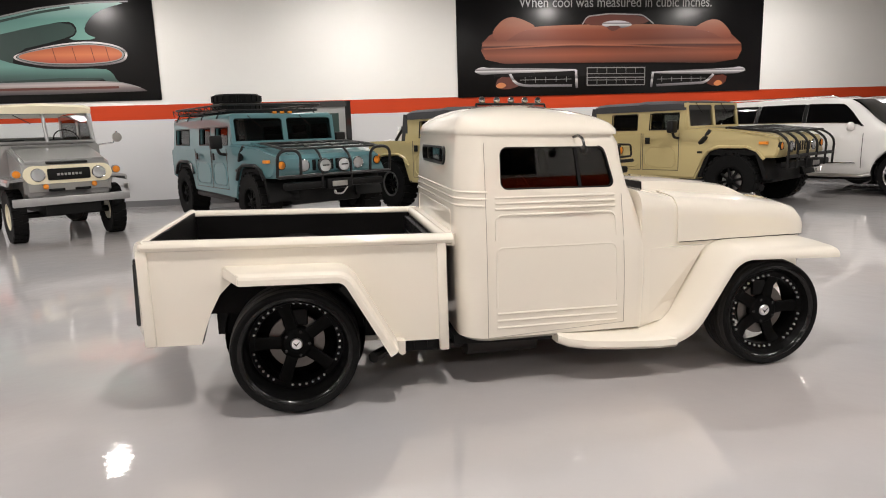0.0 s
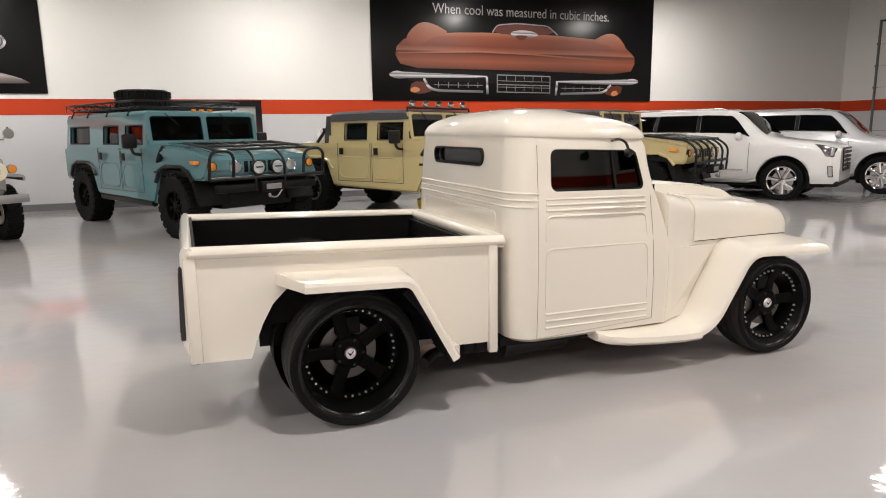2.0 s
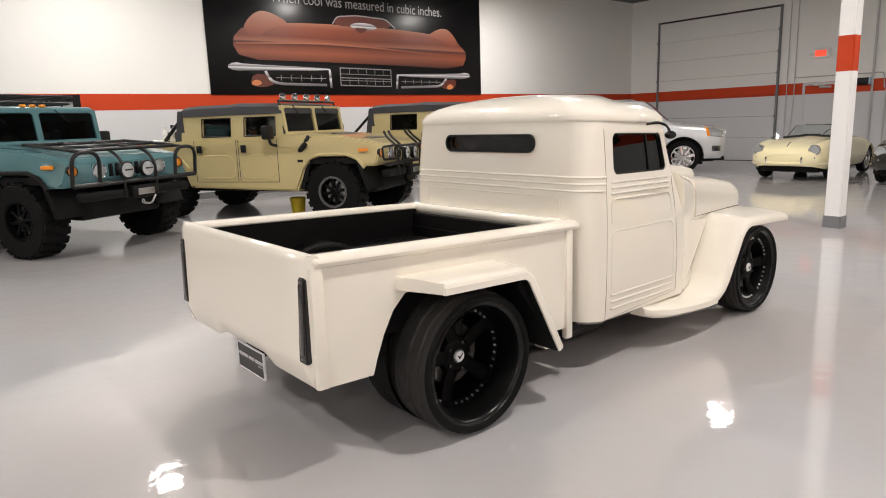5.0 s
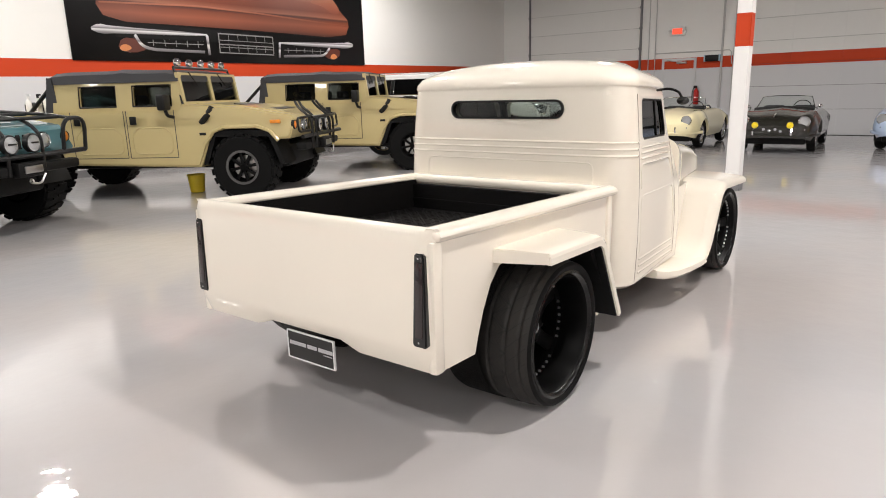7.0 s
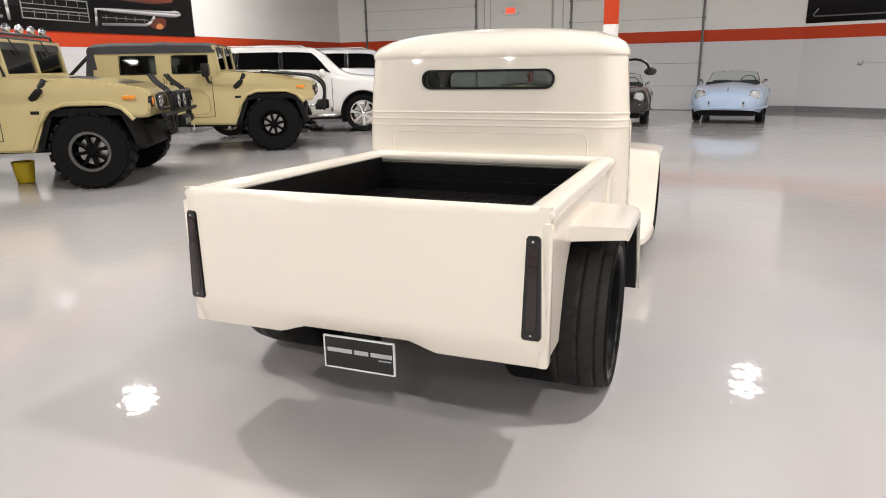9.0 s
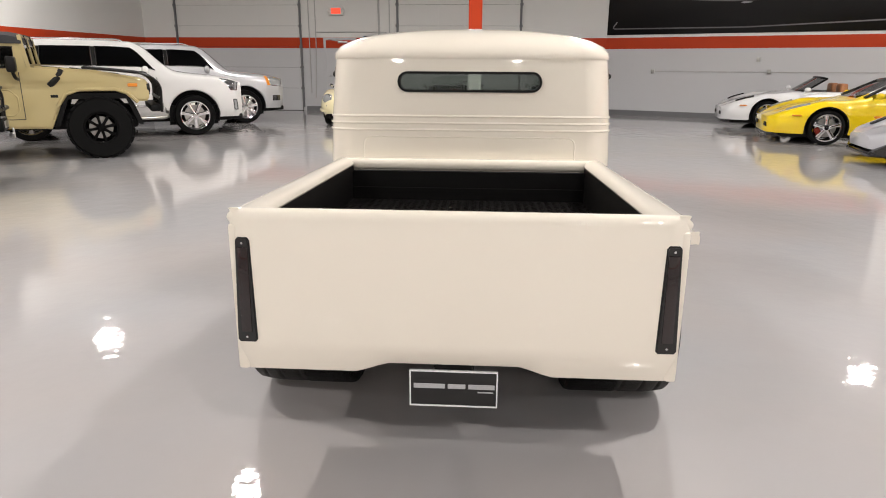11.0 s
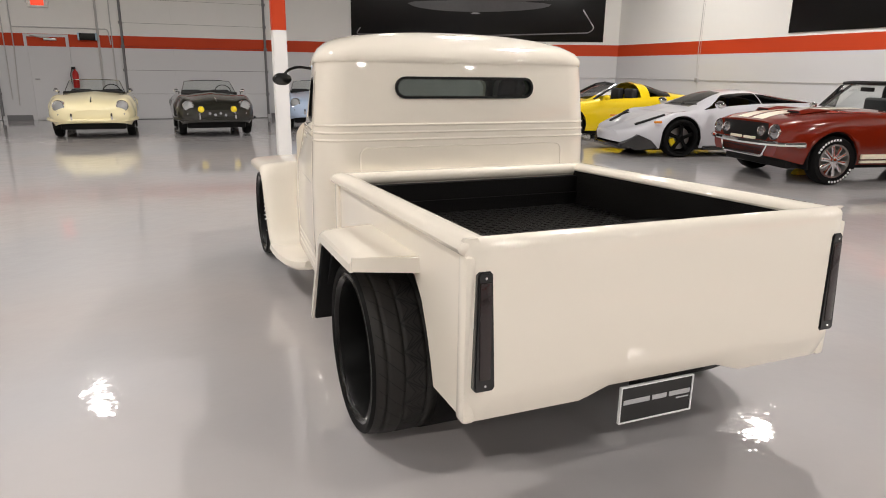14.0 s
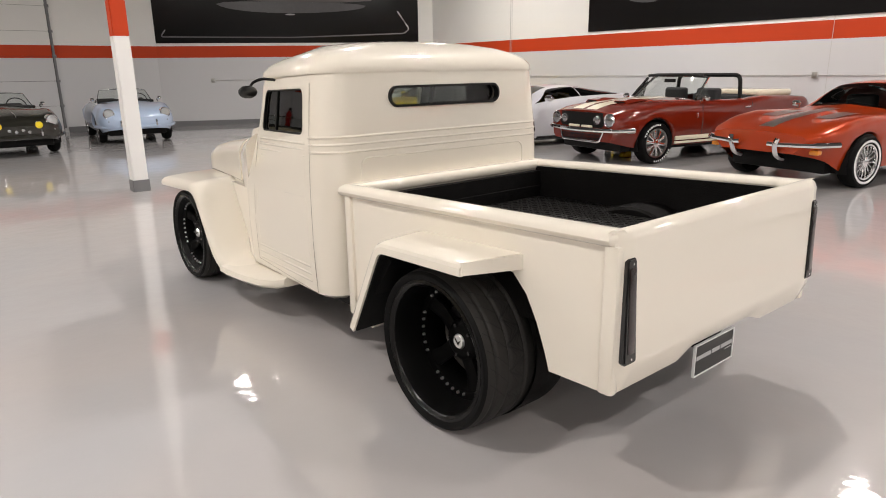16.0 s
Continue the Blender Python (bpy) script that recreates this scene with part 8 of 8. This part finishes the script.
# slanted wall and south wall
SE = Matrix.Translation((CORNER_S, WALL_S, 0)) @ Matrix.Rotation(math.atan2(CORNER_E - WALL_S, WALL_E - CORNER_S), 4, "Z")
c = Board("black poster of a pale low sports car in shadow", SE, 0.46, 8.04, 2.30, 4.95)
c.shape("car_front", [(6.9, 3.72), (6.0, 3.46), (1.95, 3.40), (1.7, 3.74), (2.9, 3.66), (3.3, 3.72), (5.2, 3.74), (5.6, 3.66), (6.4, 3.70), (6.95, 3.84)], PRINT_SMOKE, 1)
c.shape("car_glow", [(6.5, 3.46), (1.95, 3.42), (2.2, 3.22), (4.2, 3.10), (6.0, 3.20)], PRINT_DIM)
c.shape("windscreen", [(5.3, 3.72), (5.0, 3.86), (4.2, 3.90), (3.4, 3.84), (3.1, 3.70)], PRINT_DARK_RED, 1)
c.line("screen_rim", [(5.35, 3.70), (5.0, 3.87), (4.2, 3.91), (3.4, 3.86), (3.05, 3.68)], 0.03, PRINT_GREY)
c.line("pillar_line", [(5.45, 3.68), (5.05, 4.3)], 0.05, PRINT_GREY)
c.line("pillar_line", [(3.0, 3.68), (3.4, 4.3)], 0.05, PRINT_GREY)
c.shape("badge", [(4.45, 3.09), (4.28, 3.12), (4.08, 3.09), (4.28, 3.06)], PRINT_GREY, 1)
c.line("lower_line", [(7.75, 2.66), (7.90, 2.47), (4.2, 2.45), (0.90, 2.56), (0.74, 2.69), (1.10, 3.20)], 0.035, PRINT_SILVER)
d = Board("black poster of a dark car detail", pose(0, WALL_S, 0), 0.95, 8.68, 2.29, 4.95)
d.shape("grey_shape", [(7.85, 3.30), (7.75, 3.06), (7.51, 2.86), (6.8, 2.80), (6.6, 3.05), (7.1, 3.35)], PRINT_DIM)
d.shape("chrome_shape", [(6.95, 3.5), (6.85, 3.20), (6.60, 3.08), (6.35, 3.12), (6.3, 3.5)], PRINT_SMOKE)
d.line("chrome_line", [(5.75, 3.5), (6.02, 2.98)], 0.05, PRINT_GREY)

# tall black frame leaning by the north wall
fr = thing("framed_picture", "tall black-framed picture hung on the wall", "picture frame", pose(0, WALL_N, 0, rz=180))
bm = bmesh.new()
for x0, x1, z0, z1 in ((-0.68, -0.55, 0.80, 2.22), (1.40, 1.53, 0.80, 2.22), (-0.55, 1.40, 2.09, 2.22), (-0.55, 1.40, 0.80, 0.93)):
    box(bm, x0, x1, 0.004, 0.06, z0, z1)
part("frame", bm, GLOSS_BLACK, fr)
bm = bmesh.new()
box(bm, -0.55, 1.40, 0.004, 0.03, 0.93, 2.09)
part("mat_board", bm, mat("grey_mat_board", (0.30, 0.30, 0.29), 0.4), fr)
bm = bmesh.new()
box(bm, -0.40, 1.25, 0.031, 0.034, 1.05, 1.95)
part("print", bm, PRINT_TEAL_DARK, fr)

# ---- east wall: sectional doors, a side door, conduits ----
def garage_door(name, y0, y1):
    root = thing(name, "white sectional garage door with a painted red stripe", "garage door", pose(WALL_E, 0, 0), kind="structure")
    cuts = [0.01, 0.70, 1.34, 1.965, 2.585, 3.20, 3.82, 4.44]
    for z0, z1 in zip(cuts, cuts[1:]):
        edges = [z0 + 0.004] + [z for z in (STRIPE_LO, STRIPE_HI) if z0 < z < z1] + [z1 - 0.004]
        for e0, e1 in zip(edges, edges[1:]):
            mid = (e0 + e1) / 2
            mt = RED_STRIPE if STRIPE_LO < mid < STRIPE_HI else (GREY_WALL if mid < STRIPE_LO else DOOR_WHITE)
            for k in range(3):
                ya, yb = y0 + (y1 - y0) * k / 3, y0 + (y1 - y0) * (k + 1) / 3
                bm = bmesh.new()
                box(bm, -0.045, -0.012, ya + (0.0015 if k else 0.0), yb, e0, e1)
                part("door_panel", bm, mt, root, shade=False)
    bm = bmesh.new()
    box(bm, -0.011, -0.004, y0 - 0.02, y1 + 0.02, 0, 4.5)
    part("door_backing", bm, SEAM, root, shade=False)
    for y in (y0 - 0.04, y1 + 0.04):
        bm = bmesh.new()
        box(bm, -0.075, 0.0, y - 0.025, y + 0.025, 0.12, 4.5)
        part("track", bm, BASE_GREY, root, shade=False)
        for z in cuts[1:-1]:
            part("hinge", rounded(-0.085, -0.045, y - 0.05, y + 0.05, z - 0.035, z + 0.035, 0.006), BASE_GREY, root)


garage_door("garage_door_1", 10.47, 14.40)
garage_door("garage_door_2", 3.62, 7.33)
side = thing("door_1", "grey painted steel side door below an exit sign", "door", pose(WALL_E, 0, 0), kind="structure")
for z0, z1, mt in ((0.02, STRIPE_LO, GREY_WALL), (STRIPE_LO, 2.16, RED_STRIPE)):
    bm = bmesh.new()
    box(bm, -0.03, -0.004, 8.74, 9.64, z0, z1)
    part("door_leaf", bm, mt, side, shade=False)
bm = bmesh.new()
for y0, y1, z0, z1 in ((8.67, 8.74, 0, 2.23), (9.64, 9.71, 0, 2.23), (8.74, 9.64, 2.16, 2.23)):
    box(bm, -0.05, -0.004, y0, y1, z0, z1)
part("door_frame", bm, GREY_WALL, side, shade=False)
bm = bmesh.new()
tube(bm, bent([(-0.03, 9.56, 1.08), (-0.09, 9.56, 1.08), (-0.09, 9.44, 1.08)], 0.02, 3), 0.012, 8)
part("door_handle", bm, CHROME, side)
bm = rounded(-0.09, -0.03, 8.95, 9.25, 2.07, 2.13, 0.01)
tube(bm, [(-0.06, 9.1, 2.13), (-0.16, 9.35, 2.15), (-0.05, 9.55, 2.19)], 0.012, 6)
part("door_closer", bm, STEEL, side)

sign = thing("exit_sign", "lit red exit sign in a white housing", "sign", pose(WALL_E, 9.27, 3.02))
part("housing", rounded(-0.10, -0.005, -0.24, 0.24, -0.13, 0.13, 0.02), WHITE_WALL, sign)
part("lit_face", rounded(-0.104, -0.09, -0.15, 0.15, -0.085, 0.085, 0.01), EXIT_GLOW, sign)
for s in (-1, 1):
    bm = bmesh.new()
    ellipsoid(bm, (-0.10, s * 0.23, 0.0), (0.05, 0.05, 0.05))
    part("emergency_lamp", bm, WHITE_WALL, sign)
box_ = thing("wall_monitor", "small black wall box with blue ends", "wall box", pose(WALL_E, 8.20, 2.19))
part("case", rounded(-0.14, -0.004, -0.22, 0.22, -0.09, 0.09, 0.015), TRIM_BLACK, box_)
for s in (-1, 1):
    part("end_cap", rounded(-0.145, -0.01, min(s * 0.19, s * 0.235), max(s * 0.19, s * 0.235), -0.095, 0.095, 0.012), mat("pale_blue_plastic", (0.35, 0.50, 0.60), 0.4), box_)
ext = thing("fire_extinguisher", "red fire extinguisher on a wall hook", "fire extinguisher", pose(WALL_E - 0.10, 8.60, 1.08))
bm = bmesh.new()
lathe(bm, [(0.0, -0.22), (0.07, -0.22), (0.078, -0.20), (0.078, 0.14), (0.06, 0.20), (0.025, 0.24), (0.02, 0.28), (0.0, 0.28)], 20, axis="z")
part("cylinder", bm, mat("extinguisher_red", (0.45, 0.02, 0.015), 0.25, 0, 0.8), ext)
bm = rounded(-0.03, 0.03, -0.02, 0.08, 0.26, 0.33, 0.008)
part("valve", bm, TRIM_BLACK, ext)
bm = bmesh.new()
tube(bm, bent([(-0.02, 0.06, 0.29), (-0.04, 0.11, 0.15), (-0.04, 0.10, -0.12)], 0.06, 4), 0.012, 6)
part("hose", bm, TRIM_BLACK, ext)

# conduits and seams
CONDUIT = mat("painted_conduit", (0.50, 0.49, 0.48), 0.45)


def conduit(label, pts, m=None, r=0.014):
    bm = bmesh.new()
    tube(bm, bent(pts, 0.08, 4), r, 8)
    ob = part("conduit", bm, CONDUIT)
    if m is not None:
        ob.matrix_basis = m
    tagged(ob, label, "conduit", "wall conduits", "structure")


E_ = WALL_E - 0.03
conduit("grey painted conduit running up the wall", [(E_, 10.16, 0.55), (E_, 10.16, 4.6)])
conduit("grey painted conduit running up the wall", [(E_, 10.02, 0.40), (E_, 9.95, 1.9), (E_, 9.95, 4.6)])
conduit("grey painted conduit running up the wall", [(E_, 7.62, 0.50), (E_, 7.62, 4.6)])
conduit("grey painted conduit running up the wall", [(E_, 7.95, 0.3), (E_, 7.95, 4.6)], r=0.03)
conduit("thin conduit above the side door", [(E_, 9.95, 2.40), (E_, 7.70, 2.40), (E_, 7.66, 2.0)])
conduit("thin wire run along the slanted wall", [(0.0, 0.02, 1.30), (6.62, 0.02, 1.28)], SE, 0.008)
conduit("thin wire run along the wall", [(-20.9, WALL_S + 0.02, 1.30), (CORNER_S, WALL_S + 0.02, 1.30)], None, 0.008)
conduit("thin wire dropping down the wall", [(11.3, WALL_S + 0.02, 1.30), (11.35, WALL_S + 0.02, 1.75), (11.32, WALL_S + 0.02, 4.9)], None, 0.007)
conduit("short pipe stub on the north wall", [(-4.75, WALL_N - 0.02, 0.50), (-4.40, WALL_N - 0.02, 0.50)], None, 0.012)


def outlet(m):
    o = thing("wall_outlet", "small grey electrical box on the wall", "outlet", m, "wall outlets")
    part("box", rounded(-0.05, 0.05, 0.0, 0.05, -0.06, 0.06, 0.008), CONDUIT, o)
    part("cover", rounded(-0.042, 0.042, 0.05, 0.056, -0.052, 0.052, 0.003), STEEL, o)


for m in (SE @ pose(3.5, 0.002, 1.30), SE @ pose(6.60, 0.002, 1.28), pose(11.3, WALL_S + 0.002, 1.30), pose(3.4, WALL_S + 0.002, 1.30), SE @ pose(3.8, 0.002, 1.62), pose(-4.38, WALL_N - 0.002, 0.50, rz=180)):
    outlet(m)
for x in (11.3, 3.2, -4.8):
    bm = bmesh.new()
    box(bm, x - 0.004, x + 0.004, WALL_S + 0.001, WALL_S + 0.004, 0.14, CEIL)
    tagged(part("trim", bm, CONDUIT, shade=False), "thin vertical joint strip in the wall", "trim", kind="structure")

# ---- small loose things ----
YELLOW_PLASTIC = mat("yellow_plastic", (0.75, 0.55, 0.02), 0.4)


# yellow blocks added in place of the yellow floor reflection under low cars
def chock(x, y, rz):
    o = thing("yellow_floor_block", "small yellow block on the floor in place of a reflection", "wheel chock", pose(x, y, 0, rz=rz), "wheel chocks")
    bm = bmesh.new()
    prism(bm, [(-0.09, 0.0), (0.09, 0.0), (0.07, 0.05), (-0.03, 0.11), (-0.08, 0.11)], -0.06, 0.06)
    bmesh.ops.recalc_face_normals(bm, faces=bm.faces)
    bmesh.ops.bevel(bm, geom=bm.edges[:], offset=0.008, segments=2, affect="EDGES")
    part("wedge", bm, YELLOW_PLASTIC, o)


chock(4.85, -2.75, 80)
chock(7.55, -2.75, 80)
bucket = thing("bucket", "small yellow plastic bucket on the floor", "bucket", pose(3.12, 11.55, 0))
bm = bmesh.new()
lathe(bm, [(0.0, 0.005), (0.10, 0.005), (0.105, 0.01), (0.135, 0.27), (0.145, 0.275), (0.142, 0.285), (0.130, 0.28), (0.10, 0.02), (0.0, 0.02)], 24, axis="z")
part("pail", bm, YELLOW_PLASTIC, bucket)
bm = bmesh.new()
tube(bm, [(0.14 * math.cos(radians(a)), 0.02, 0.27 - 0.10 * math.sin(radians(a)) * 0.6) for a in range(0, 181, 20)], 0.004, 5)
part("bail_handle", bm, STEEL, bucket)


def bottle(m, body, cap, label):
    o = thing("bottle", label, "bottle", m, "car-care bottles")
    bm = bmesh.new()
    lathe(bm, [(0.0, 0.0), (0.038, 0.0), (0.042, 0.01), (0.042, 0.15), (0.03, 0.19), (0.014, 0.21), (0.014, 0.23), (0.0, 0.23)], 16, axis="z")
    part("flask", bm, body, o)
    bm = bmesh.new()
    lathe(bm, [(0.0, 0.22), (0.018, 0.22), (0.018, 0.26), (0.0, 0.262)], 12, axis="z")
    box(bm, -0.015, 0.05, -0.012, 0.012, 0.255, 0.28)
    part("spray_head", bm, cap, o)


BLUE_LIQ = mat("blue_plastic", (0.12, 0.20, 0.55), 0.3)
deck = place((3.08, 10.20), NORTH_HEAD, 1.03)
for dx, dy, body, cap, label in ((-3.30, -0.72, WHITE_WALL, TRIM_BLACK, "white spray bottle on the truck deck"), (-3.55, -0.62, WHITE_WALL, WHITE_PRINT, "white spray bottle on the truck deck"), (-3.20, -0.52, BLUE_LIQ, WHITE_PRINT, "blue spray bottle on the truck deck"), (-3.42, -0.40, WHITE_WALL, BLUE_LIQ, "white spray bottle on the truck deck")):
    bottle(deck @ pose(dx, dy, 1.302), body, cap, label)
cloth = thing("cloth", "crumpled white polishing cloth on the truck deck", "cloth", deck @ pose(-3.45, -0.85, 1.30))
bm = bmesh.new()
n = 12
grid = [[bm.verts.new((0.03 * i - 0.18, 0.02 * j - 0.12, 0.012 + 0.035 * abs(noise.noise((i * 0.5, j * 0.5, 3))))) for j in range(n)] for i in range(n)]
for i in range(n - 1):
    for j in range(n - 1):
        bm.faces.new((grid[i][j], grid[i + 1][j], grid[i + 1][j + 1], grid[i][j + 1]))
part("fabric", bm, WHITE_WALL, cloth)
case = thing("tool_bag", "black soft tool bag on the truck deck", "bag", deck @ pose(-3.62, -0.35, 1.30))
part("bag_body", rounded(-0.16, 0.16, -0.10, 0.10, 0.0, 0.16, 0.04, 3), SEAT_BLACK, case)
